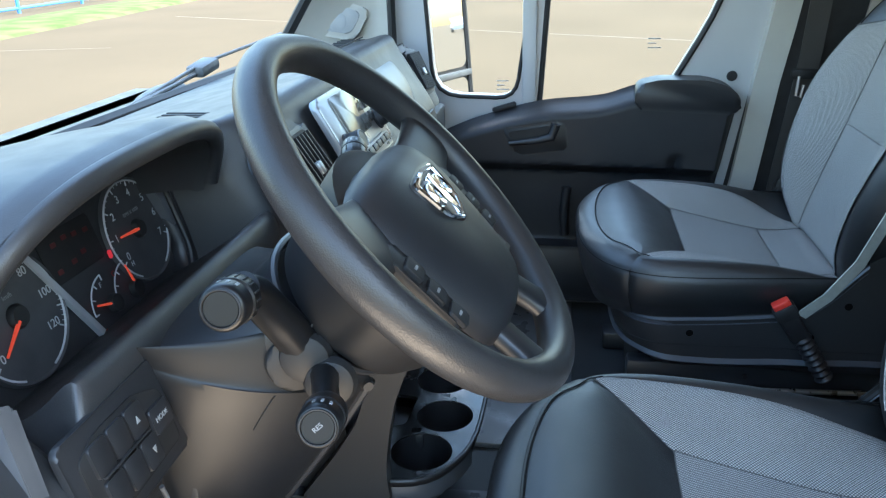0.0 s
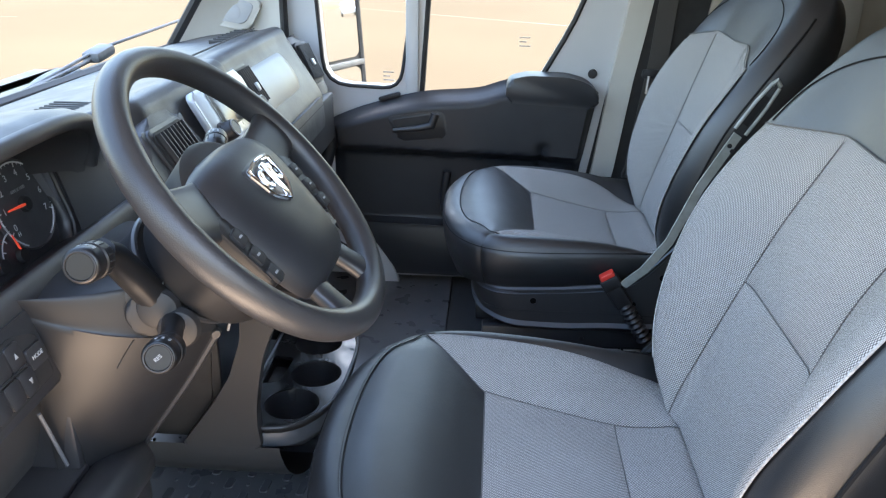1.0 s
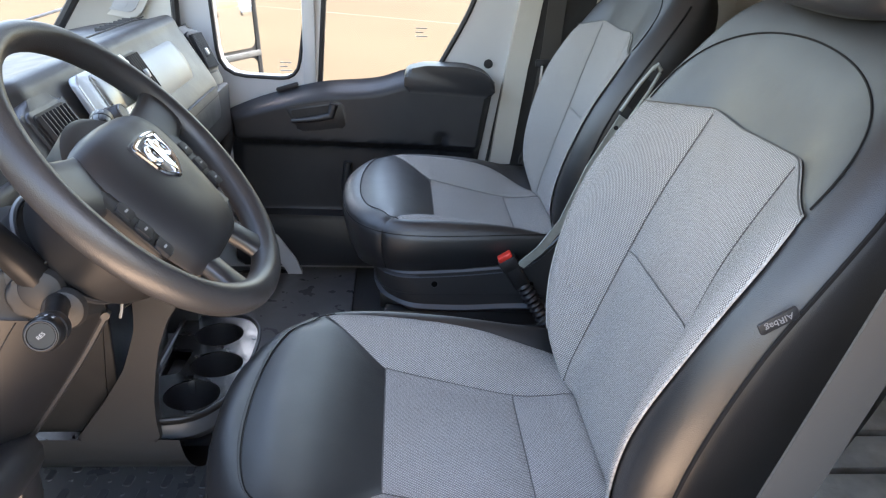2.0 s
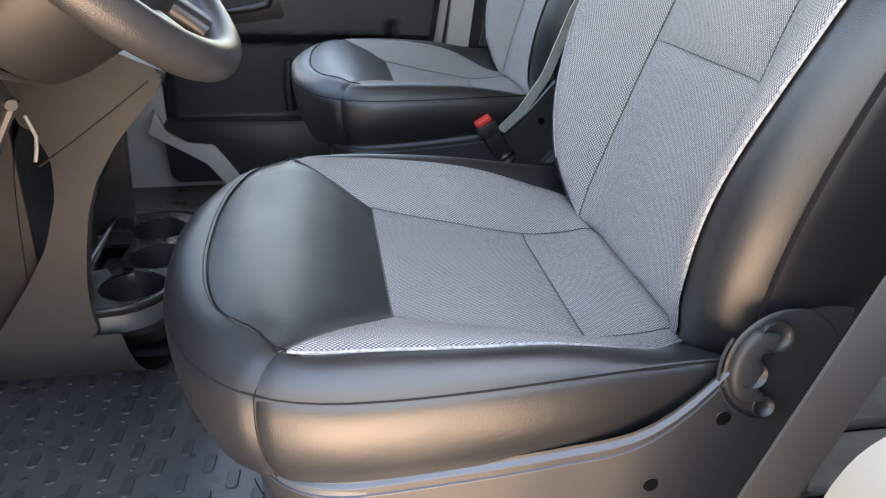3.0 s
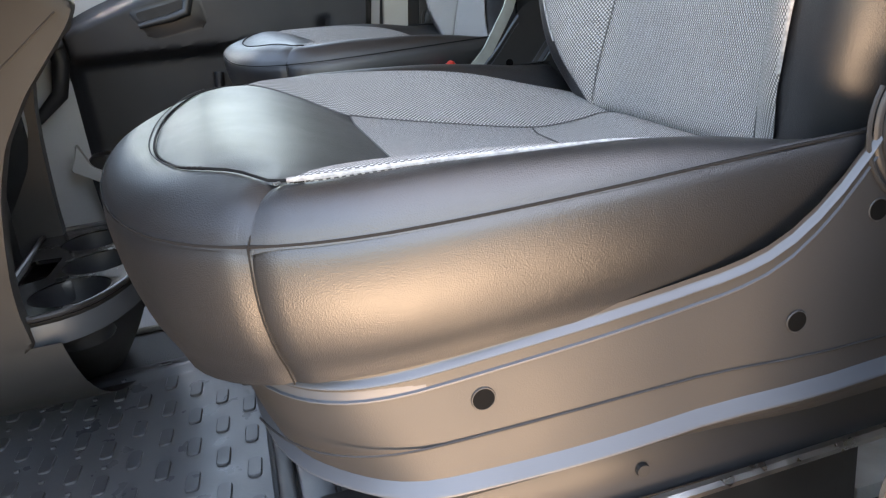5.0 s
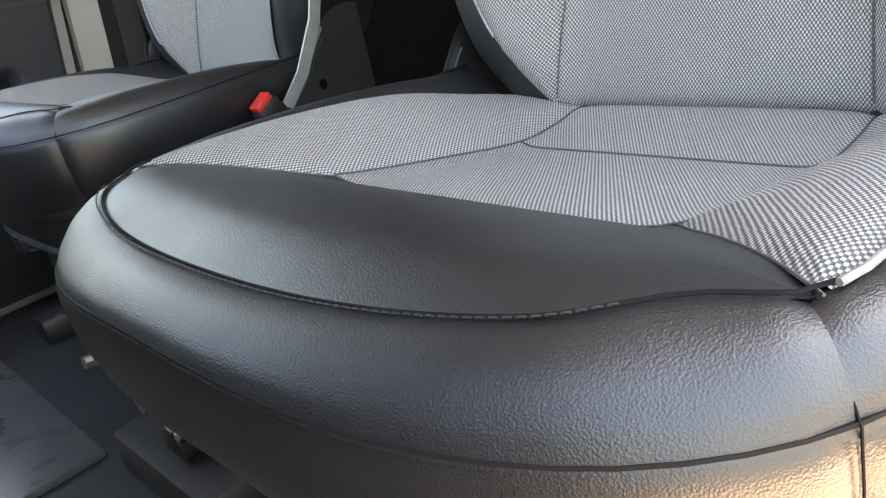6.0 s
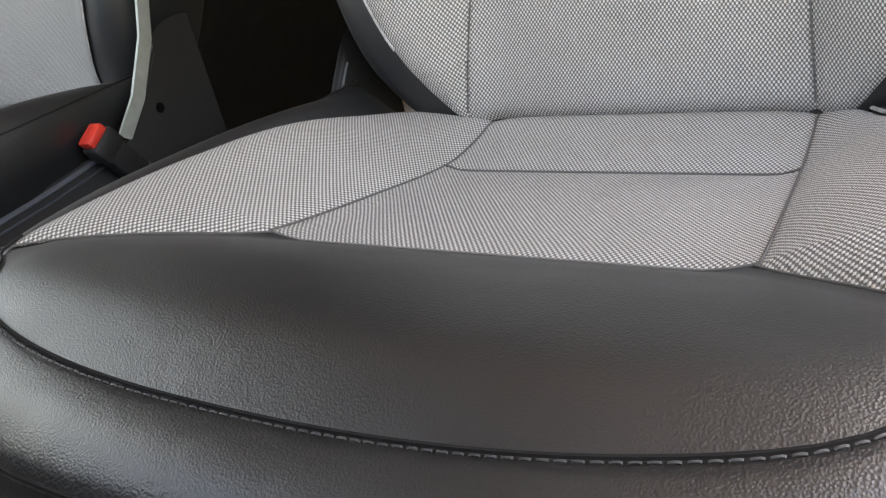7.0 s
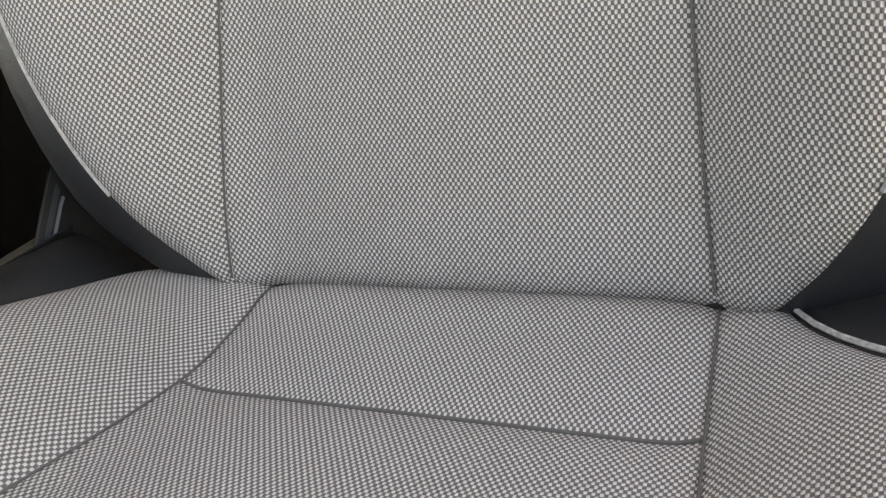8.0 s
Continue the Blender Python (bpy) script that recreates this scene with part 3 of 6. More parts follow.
def windscreen_pt(u, v, off=0.0):
    """u across from the driver's side, v up."""
    y0 = 0.4425
    half = 0.85 - 0.07 * v
    y = y0 + (2 * u - 1) * half
    bow = 0.04 * (1 - (2 * u - 1) ** 2)
    x = -0.665 + 0.58 * v - bow + off * -0.7
    z = 0.70 + 0.84 * v + off * 0.7
    return Vector((x, y, z))


ws = setting("windscreen", sheet(lambda u, v: windscreen_pt(u, v), 24, 10, False), GLASS, "clear laminated windscreen", "window", 180)
ws.visible_shadow = False
edge = [windscreen_pt(1, v / 10, 0.004) for v in range(11)]
setting("windscreen_seal", tube(edge, 0.014, 8), BLACK, "black rubber at the edge of the windscreen", "seal")
setting("windscreen_base", tube([windscreen_pt(u / 20, 0.0, 0.004) + Vector((0.005, 0, -0.004)) for u in range(21)], 0.016, 8), BLACK, "black band along the foot of the windscreen", "seal")


def a_pillar(side):
    """Trim between windscreen and door: a curved face with a rolled edge."""
    def fn(u, v):
        f = windscreen_pt(1.0, v * 1.02) + Vector((0.012, -0.005, 0))
        b = Vector((-0.375 + 0.26 * max(0, v - 0.3) ** 1.3, 1.345, 0.69 + 0.86 * v))
        p = f.lerp(b, u)
        p.y += 0.02 * math.sin(math.pi * u) - 0.012 * step(0.85, 1.0, u)
        if side < 0:
            p.y = 0.885 - p.y
        return p
    return sheet(fn, 16, 24, False)


setting("a_pillar_right", a_pillar(1), CREAM, "pale cream trim on the windscreen pillar", "pillar", 180)
setting("a_pillar_left", a_pillar(-1), CREAM, "pale cream trim on the driver's windscreen pillar", "pillar", 180)
setting("pillar_seal", tube([(-0.372 + 0.26 * max(0, v / 12 - 0.3) ** 1.3, 1.345, 0.66 + 0.86 * v / 12) for v in range(13)], 0.013, 8), BLACK, "dark rubber seal between pillar and door", "seal")
setting("roof_header", solid((-0.36, IN_Y0 - 0.06, 1.5), (-0.1, IN_Y1 + 0.06, 1.64), 0.02), HEADLINER, "grey lining above the windscreen", "ceiling")

# tweeter grille in the pillar
sp = thing("pillar_speaker", (-0.5, 1.325, 0.80), "pale speaker grille set in the pillar trim", "speaker")
spm = facing((-0.505, 1.336, 0.792), (0.05, -1, 0.12), (0.28, 0, 1))
part("surround", prism(rounded([(-0.085, -0.05), (0.055, -0.035), (0.075, 0.05), (-0.03, 0.055)], 0.022), 0.012, spm, 0.006), CREAM, sp)
part("grille", prism(rounded([(-0.062, -0.034), (0.04, -0.022), (0.055, 0.036), (-0.022, 0.042)], 0.016), 0.0145, spm, 0.003), GREYTRIM, sp)
part("cone", lathe([(0, 0.017), (0.02, 0.016), (0.024, 0.0145)], 20, spm), GREYTRIM, sp)

# wiper arm and its pivot cover outside the windscreen
WIPERGREY = material("weathered_wiper_grey", (0.13, 0.14, 0.15), 0.5)
mottle(WIPERGREY, (0.11, 0.12, 0.13), (0.15, 0.16, 0.17), 60)
wiper = thing("windscreen_wiper", (-0.72, 0.8, 0.68), "grey wiper arm lying on the windscreen", "wiper")
part("arm", tube([(-0.73, 0.36, 0.665), (-0.725, 0.60, 0.694), (-0.722, 0.98, 0.722)], [0.006, 0.0055, 0.005], 8), WIPERGREY, wiper)
part("blade", tube([(-0.735, 0.70, 0.700), (-0.722, 1.0, 0.738), (-0.69, 1.42, 0.756)], 0.004, 8), WIPERGREY, wiper)
part("joint", solid((-0.022, -0.045, -0.012), (0.022, 0.045, 0.014), 0.009, Matrix.Translation((-0.722, 1.0, 0.728)) @ Matrix.Rotation(radians(6), 4, "X")), WIPERGREY, wiper)
part("pivot_cap", lathe([(0, 0.024), (0.02, 0.022), (0.036, 0.014), (0.044, 0), (0.042, -0.02)], 24, Matrix.Translation((-0.76, 0.87, 0.682)) @ Matrix.Rotation(radians(4), 4, "X") @ Matrix.Diagonal((1.0, 2.4, 1.1, 1))), WIPERGREY, wiper, "grey plastic pivot cover")
setting("scuttle", solid((-1.12, IN_Y0 - 0.04, 0.56), (-0.80, IN_Y1 + 0.02, 0.62), 0.02), SMOOTH, "dark plastic scuttle ahead of the windscreen", "scuttle")
# added block that plugs a gap where sky light leaked into the footwell
setting("scuttle_light_plug", solid((-0.798, IN_Y0 - 0.04, 0.56), (-0.69, IN_Y1 + 0.02, 0.684), 0.01), BLACK, "black plug added under the windscreen against leaking sky light", "seal")

# outside mirror on the passenger side
STRAP_GREY = material("dull_mirror_trim", (0.07, 0.075, 0.08), 0.45)
mottle(STRAP_GREY, (0.06, 0.065, 0.07), (0.08, 0.085, 0.09), 40)
mir = thing("door_mirror", (-0.2, 1.6, 0.75), "tall black door mirror on the passenger side", "mirror")
mm = facing((-0.262, 1.60, 0.60), (0.892, -0.4445, 0.08))
part("housing", prism(rrect(0.215, 0.50, 0.05), 0.09, mm @ Matrix.Translation((0.01, 0.11, -0.10)), 0.02), SMOOTH, mir)
part("frame", tube([mm @ Vector((x + 0.01, y + 0.11, -0.012)) for x, y in rrect(0.205, 0.49, 0.045)], 0.011, 8, True), SMOOTH, mir)
part("glass", prism(rrect(0.185, 0.31, 0.03), 0.004, mm @ Matrix.Translation((0.01, 0.185, -0.012))), MIRROR, mir)
part("divider", solid((-0.095, -0.009, -0.014), (0.115, 0.009, 0.002), 0.004, mm @ Matrix.Translation((0.0, 0.012, 0.0))), STRAP_GREY, mir, "grey bar between the two glasses")
part("wide_glass", prism(rrect(0.185, 0.12, 0.03), 0.004, mm @ Matrix.Translation((0.01, -0.06, -0.012))), MIRROR, mir)
part("arm", tube([(-0.33, 1.43, 0.46), (-0.31, 1.52, 0.47), (-0.27, 1.62, 0.50)], [0.02, 0.022, 0.022], 10), SMOOTH, mir)

# belt of the passenger on its pillar
belt = thing("passenger_belt", (0.62, 1.33, 0.1), "dark passenger seat belt hanging on its pillar", "belt")


def strap(pts, w, along, t=0.0014):
    """A flat webbing strip of width w; along: the direction of its width."""
    bm = bmesh.new()
    rows = []
    for p in pts:
        p, a = Vector(p), Vector(along).normalized() * w / 2
        rows.append((p - a, p + a))
    nrm = Vector(along).cross(Vector(pts[1]) - Vector(pts[0])).normalized() * t
    V = [[bm.verts.new(q) for q in (a - nrm, b - nrm, b + nrm, a + nrm)] for a, b in rows]
    for A, B in zip(V, V[1:]):
        for j in range(4):
            bm.faces.new([A[j], A[(j + 1) % 4], B[(j + 1) % 4], B[j]])
    bm.faces.new(V[0])
    bm.faces.new(V[-1])
    return bm


part("webbing", strap([(0.665, 1.335, 1.45), (0.65, 1.336, 1.0), (0.633, 1.337, 0.7), (0.61, 1.338, 0.5), (0.57, 1.338, 0.12)], 0.05, (1, 0.1, 0)), WEBBING, belt)
part("tongue", prism(rrect(0.065, 0.022, 0.006), 0.01, facing((0.625, 1.334, 0.66), (0, -1, 0)), 0.003), BLACK, belt)
part("buckle_loop", tube([(0.61, 1.322, 0.655), (0.607, 1.32, 0.61), (0.618, 1.32, 0.605), (0.622, 1.32, 0.635)], 0.0035, 6), STEEL, belt, "bright steel tongue")


# ---- seats ----
HALF_O, HALF_I = 0.268, 0.236


def plan_x(y, front, half, xs, n):
    """The rounded front of a plan outline: x for a given y."""
    k = min(1.0, abs(y) / half)
    return xs - (xs - front) * (1 - k**n) ** (1 / n)


def outline(front, half, xs, n, back, m=36, taper=0.0, turn=0.0, rim=None):
    """Plan points from the far back corner round the front to the near back corner."""
    pts = []
    for i in range(13):
        x = back + (xs - back) * i / 12
        pts.append((x, rim(x, 1) if rim else half - taper * step(xs, back, x)))
    for i in range(1, m):
        a = math.pi * i / m
        q = min(a, math.pi - a)
        k = radians(25.4)
        d = radians(turn) * (q / k if q < k else (math.pi / 2 - q) / (math.pi / 2 - k))
        a += -d if a < math.pi / 2 else d
        c, s = math.cos(a), math.sin(a)
        pts.append((xs - (xs - front) * abs(s) ** (2 / n), half * math.copysign(abs(c) ** (2 / n), c)))
    for i in range(13):
        x = xs + (back - xs) * i / 12
        pts.append((x, -rim(x, -1) if rim else -half + taper * step(xs, back, x)))
    return pts


def rim_y(x, outboard):
    """Half width of the cushion's fabric top; it narrows towards the backrest on the door side."""
    if not outboard:
        return HALF_I - 0.02 * step(0.145, 0.485, x)
    return spline([(0.145, HALF_I), (0.25, 0.234), (0.32, 0.225), (0.36, 0.217), (0.40, 0.2), (0.43, 0.178), (0.46, 0.157), (0.49, 0.146)], x)


ZC = [(0.03, 0.452), (0.08, 0.459), (0.12, 0.453), (0.16, 0.438), (0.205, 0.417), (0.30, 0.394), (0.39, 0.378), (0.44, 0.380), (0.475, 0.384), (0.50, 0.366)]
ZB = [(0.03, 0.454), (0.07, 0.457), (0.11, 0.455), (0.20, 0.452), (0.30, 0.444), (0.36, 0.434), (0.42, 0.415), (0.47, 0.395), (0.50, 0.370)]


def yc(x):
    return spline([(0.2, 0.1325), (0.39, 0.1245), (0.5, 0.124)], x)


N_IN = 2.3
FRONT_IN = 0.0405


def notch(y):
    """Inward sway of the front seam before the corner."""
    return 0.012 * math.exp(-(((abs(y) - 0.205) / 0.02) ** 2))


def top_z(x, y):
    """Height of the cushion's upper face."""
    a = abs(y)
    a0 = 0.115 + max(0.0, min(0.093, 0.205 - x)) * 1.12
    w = max(0.03, 0.228 - a0)
    k = 0.35 * step(-0.15, 1.0, (a - a0) / w) + 0.65 * max(0.0, min(1.0, (a - a0) / w))
    return spline(ZC, x) * (1 - k) + spline(ZB, x) * k


def puff(d, h=0.0045, w=0.012):
    """Rise of a padded panel away from its seam, which sits sunk."""
    return h * (1 - math.exp(-max(0.0, d) / w)) - 0.0022


def build_seat(name, dx, dy, label, lever_side):
    seat = thing(name, (0.27, 0, FLOOR), label, "seat", "front seats")
    # --- cushion: core, bands and skirt
    inner = [(x + notch(y) if x < 0.145 else x, y) for x, y in outline(FRONT_IN, HALF_I, 0.145, N_IN, 0.485, turn=8.0, rim=lambda x, sd: rim_y(x, sd == lever_side))]
    outer = outline(0.002, HALF_O, 0.19, 2.6, 0.462, taper=0.018)

    def skirt_z(x, y):
        z = spline([(0.0, 0.325), (0.05, 0.336), (0.10, 0.343), (0.16, 0.347), (0.26, 0.350), (0.33, 0.348), (0.37, 0.350), (0.42, 0.368), (0.47, 0.40)], x)
        return min(z, 0.427)

    n = len(inner)
    # core that closes the cushion underneath
    core = bmesh.new()
    mid = [(0.26 + (x - 0.26) * (0.88 if x < 0.26 else 0.97), y * 0.9) for x, y in outer]
    top = [core.verts.new((x, y, min(0.42 - 0.07 * step(0.3, 0.45, x), top_z(x, y) - 0.02))) for x, y in mid]
    bot = [core.verts.new((x, y, 0.345)) for x, y in mid]
    core.faces.new(bot)
    for i in range(n):
        core.faces.new([top[i], top[(i + 1) % n], bot[(i + 1) % n], bot[i]])
    cushion = part("cushion", core, LEATHER, seat, "padded cushion with leatherette sides")

    def seam_z(x, y):
        return 0.4295 + 0.012 * math.exp(-((y / 0.13) ** 2)) * (1 - step(0.05, 0.2, x))

    def band(i0, i1, nm):
        def fn(u, v):
            under = max(0.0, 1 - v * 10)
            v = max(0.0, (v - 0.1) / 0.9)
            f = i0 + (i1 - i0) * u
            i = min(int(f), n - 2)
            t = f - i
            a = Vector(inner[i]).lerp(Vector(inner[i + 1]), t)
            b = Vector(outer[i]).lerp(Vector(outer[i + 1]), t)
            p = a.lerp(b, v) - (b - a).normalized() * 0.008 * under
            z0, z1 = top_z(a.x, a.y) - 0.0014, seam_z(b.x, b.y)
            z = -0.004 * under + z0 * (1 - v) + z1 * v + (0.0055 + 0.0035 * step(0.1, 0.2, p.x)) * math.sin(math.pi * v) * (0.3 + 0.7 * step(0.47, 0.38, p.x))
            out = (b - a).normalized() * 0.0015 * math.sin(math.pi * v)
            e = min(u, 1 - u) * (i1 - i0) / 2.0
            z -= 0.0025 * math.exp(-((e / 0.25) ** 2))
            return Vector((p.x + out.x, p.y + out.y, z - 0.003 * math.exp(-(((1 - v) / 0.08) ** 2)) - 0.0008 * math.exp(-((v / 0.06) ** 2))))
        return part(nm, sheet(fn, 2 * (i1 - i0), 20), LEATHER, cushion)

    def lean(x, y, v):
        """How far the skirt stands out at v from its seam down; the front draws in towards the base."""
        fr_ = 1 - step(0.06, 0.2, x)
        return 0.0045 * math.sin(math.pi * min(1, v * 1.15)) ** 0.8 - 0.013 * v**2.2 - 0.022 * fr_ * math.exp(-((y / 0.18) ** 2)) * v**1.3

    def skirt(i0, i1, nm):
        def fn(u, v):
            f = i0 + (i1 - i0) * u
            i = min(int(f), n - 2)
            t = f - i
            b = Vector(outer[i]).lerp(Vector(outer[i + 1]), t)
            d = Vector((b.x - 0.26, b.y))
            d = Vector((d.x * (1 - step(0.1, 0.2, b.x)), d.y)).normalized()
            z0, z1 = seam_z(b.x, b.y), skirt_z(b.x, b.y)
            bul = lean(b.x, b.y, v)
            e = min(u, 1 - u) * (i1 - i0)
            dent = 0.0035 * math.exp(-((e / 0.35) ** 2)) + 0.003 * math.exp(-((v / 0.05) ** 2))
            q = b + d * (bul - dent + 0.0015 * noise.noise(Vector((b.x * 9, b.y * 9, v * 1.4))))
            return Vector((q.x, q.y, z0 * (1 - v) + z1 * v))
        return part(nm, sheet(fn, 2 * (i1 - i0), 16), LEATHER, cushion)

    def CORNER(sd):
        i = cf if sd > 0 else cn
        a, b = Vector(inner[i]), Vector(outer[i])
        d = Vector((b.x - 0.26, b.y)).normalized()
        pts = []
        for k in range(9):
            v = k / 8
            p = a.lerp(b, v)
            pts.append((p.x, p.y, (top_z(a.x, a.y) - 0.004) * (1 - v) + seam_z(b.x, b.y) * v + 0.0055 * math.sin(math.pi * v) - 0.002))
        for k in range(1, 9):
            v = k / 8
            q = b + d * (lean(b.x, b.y, v) - 0.0015)
            pts.append((q.x, q.y, seam_z(b.x, b.y) * (1 - v) + skirt_z(b.x, b.y) * v))
        return pts

    # corner seams sit where the piping meets the front panel
    cf = min(range(n // 2), key=lambda i: abs(outer[i][0] - 0.0867) + (0 if inner[i][1] > 0 else 9))
    cn = n - 1 - cf
    for f, nms in ((band, ("side_band", "front_band", "side_band")), (skirt, ("side_skirt", "front_skirt", "side_skirt"))):
        f(0, cf, nms[0])
        f(cf, cn, nms[1])
        f(cn, n - 1, nms[2])

    # --- upper panels
    back_x = 0.492

    def lip(x, y, d):
        return Vector((x, y, top_z(x, y) + puff(d)))

    def x_front(y):
        return plan_x(y, FRONT_IN, HALF_I + 0.001, 0.145, N_IN) + notch(y)

    def x_back(y):
        a = abs(y)
        return 0.205 if a < 0.13 else 0.205 - (a - 0.13) * 0.093 / 0.102

    def front_fn(u, v):
        y = -HALF_I + 2 * HALF_I * v
        y *= 0.999
        x0, x1 = x_front(y), max(x_front(y), x_back(y))
        x = x0 + (x1 - x0) * u
        d = min(x - x0, x1 - x)
        return Vector((x, y, top_z(x, y) + 0.0035 * (1 - math.exp(-d / 0.016)) - 0.0028 + 0.002 * step(0.004, 0.04, x - x0) - 0.0008 * step(0.012, 0.0, x1 - x)))

    part("front_panel", sheet(front_fn, 26, 60), LEATHER, cushion, "smooth black leatherette front panel")

    def centre_fn(u, v):
        x = 0.205 + 0.183 * u
        y = yc(x) * (2 * v - 1)
        return lip(x, y, min(x - 0.205, 0.388 - x, yc(x) - abs(y)))

    part("centre_panel", sheet(centre_fn, 40, 40), FABRIC, cushion, "grey woven fabric panel")

    def rear_fn(u, v):
        x = 0.388 + (back_x - 0.388) * u
        y = yc(x) * (2 * v - 1)
        return lip(x, y, min(x - 0.388, yc(x) - abs(y)))

    part("rear_panel", sheet(rear_fn, 24, 40), FABRIC, cushion, "grey woven fabric panel")

    def half_i(x, sd):
        if x < 0.145:
            return HALF_I * (1 - ((0.145 - x) / (0.145 - FRONT_IN)) ** N_IN) ** (1 / N_IN)
        return rim_y(x, sd == lever_side)

    for s in (1, -1):
        def side_fn(u, v):
            x = 0.1185 + (back_x - 0.1185) * u
            y0 = max(yc(x), 0.232 - (x - 0.112) * 0.102 / 0.093) if x < 0.205 else yc(x)
            y1 = max(y0, half_i(x, s))
            y = y0 + (y1 - y0) * v
            d = min(y - y0, y1 - y, (x - x_back(y)) if x < 0.205 else 1)
            return Vector((x, s * y, top_z(x, y) + puff(d, 0.006) )), (y + 0.3 * top_z(x, y), x)
        part("bolster_panel", sheet(side_fn, 60, 20), FABRIC, cushion, "grey woven fabric bolster")
        pipe = [(0.1185 + (0.478 - 0.1185) * i / 30,) for i in range(31)]
        pts = [(x[0], s * (half_i(x[0], s) + 0.002), top_z(x[0], half_i(x[0], s)) + 0.0005) for x in pipe]
        # near side only: the pale tube paints in light caught along the stitched edge
        if s < 0 and lever_side < 0:
            part("piping", tube(pts, 0.0014, 6), PIPING, cushion, "stitched edge, paled for the light along the near bolster")
        part("corner_seam", tube(CORNER(s)[3:], 0.0005, 6), THREAD, cushion)
        cs = [(x, s * yc(x), top_z(x, yc(x)) - 0.0012) for x in [0.205 + 0.28 * i / 24 for i in range(25)]]
        part("panel_seam", tube(cs, 0.0007, 5), SEAM, cushion)
        ts = [(0.205 - 0.093 * i / 12, s * (0.13 + 0.102 * i / 12)) for i in range(13)]
        part("panel_seam", tube([(x, y, top_z(x, y) - 0.0012) for x, y in ts], 0.0006, 5), SEAM, cushion)
    for xs_ in (0.205, 0.388):
        part("panel_seam", tube([(xs_, y, top_z(xs_, y) - 0.0014) for y in [yc(xs_) * (2 * i / 24 - 1) for i in range(25)]], 0.0009, 5), SEAM, cushion)
    # thread lines along the seams
    fr = [(x_front(y) , y, top_z(x_front(y), y) - 0.001) for y in [-HALF_I * 0.995 + 2 * HALF_I * 0.995 * i / 50 for i in range(51)]]
    part("front_seam", tube(fr, 0.0009, 5), THREAD, cushion)
    low = [(x, y, seam_z(x, y)) for x, y in outer]
    part("lower_seam", tube([(x + 0.0012, y * 0.9965, z - 0.0015) for x, y, z in low], 0.0011, 5), THREAD, cushion)
    def stitches(pts, off, length, gap, r, nm):
        """A row of short threads beside a seam."""
        bm, run, nxt = bmesh.new(), 0.0, 0.0
        for a, b in zip(pts, pts[1:]):
            a, b = Vector(a), Vector(b)
            d = (b - a).length
            while nxt < run + d:
                p = a.lerp(b, (nxt - run) / d)
                w = (b - a).normalized()
                q = p + off(p)
                tube([q - w * length / 2, q - w * length / 4 + Vector((0, 0, r * 0.7)), q + w * length / 4 + Vector((0, 0, r * 0.7)), q + w * length / 2], r, 4, False, bm)
                nxt += gap
            run += d
        st = part(nm, bm, GREY_THREAD, cushion, "row of small grey stitches")
        st["kind"] = "stuff"

    if lever_side < 0:
        stitches([p for p in fr if abs(p[1]) < 0.19], lambda p: Vector((-0.0032, 0, 0.0012)), 0.0032, 0.0045, 0.00045, "front_stitches")
    # --- backrest
    XC = [(0.36, 0.470), (0.39, 0.474), (0.50, 0.500), (0.613, 0.530), (0.70, 0.556), (0.81, 0.598), (0.90, 0.632), (1.0, 0.665)]
    BOL = [(0.36, 0.0), (0.40, 0.018), (0.45, 0.045), (0.52, 0.063), (0.60, 0.067), (0.68, 0.060), (0.76, 0.042), (0.82, 0.024), (0.88, 0.006), (0.95, 0.0)]
    W = [(0.37, 0.135), (0.39, 0.148), (0.42, 0.168), (0.48, 0.196), (0.56, 0.220), (0.65, 0.236), (0.74, 0.238), (0.80, 0.228), (0.9, 0.215)]
    WL = [(0.34, 0.15), (0.38, 0.20), (0.42, 0.232), (0.50, 0.256), (0.60, 0.270), (0.70, 0.276), (0.78, 0.272), (0.84, 0.258), (0.89, 0.235), (0.925, 0.195), (0.945, 0.13), (0.952, 0.03)]
    SETB = [(0.80, 0.0), (0.88, 0.004), (0.92, 0.014), (0.94, 0.028), (0.952, 0.048)]

    def ys(z, sd=1):
        """Half width of the middle panels; they lean a little towards the door side at the top."""
        if sd == lever_side:
            return spline([(0.38, 0.1235), (0.5, 0.114), (0.613, 0.108), (0.7, 0.112), (0.81, 0.135)], z)
        return spline([(0.38, 0.143), (0.5, 0.130), (0.613, 0.116), (0.81, 0.084)], z)

    def width(z, sd):
        """Half width of the fabric facing; the door side is drawn in at the waist."""
        return spline(W, z) - (0.013 * math.exp(-(((z - 0.56) / 0.09) ** 2)) if sd == lever_side else 0.0)

    def face_x(y, z):
        a = abs(y)
        w = width(z, 1 if y > 0 else -1)
        k = step(ys(z, 1 if y > 0 else -1) * 0.8, w * 1.02, a)
        return spline(XC, z) - spline(BOL, z) * k + spline(SETB, z)

    thick = [(0.34, 0.06), (0.40, 0.10), (0.6, 0.125), (0.8, 0.11), (0.9, 0.085), (0.952, 0.03)]
    rows = 44

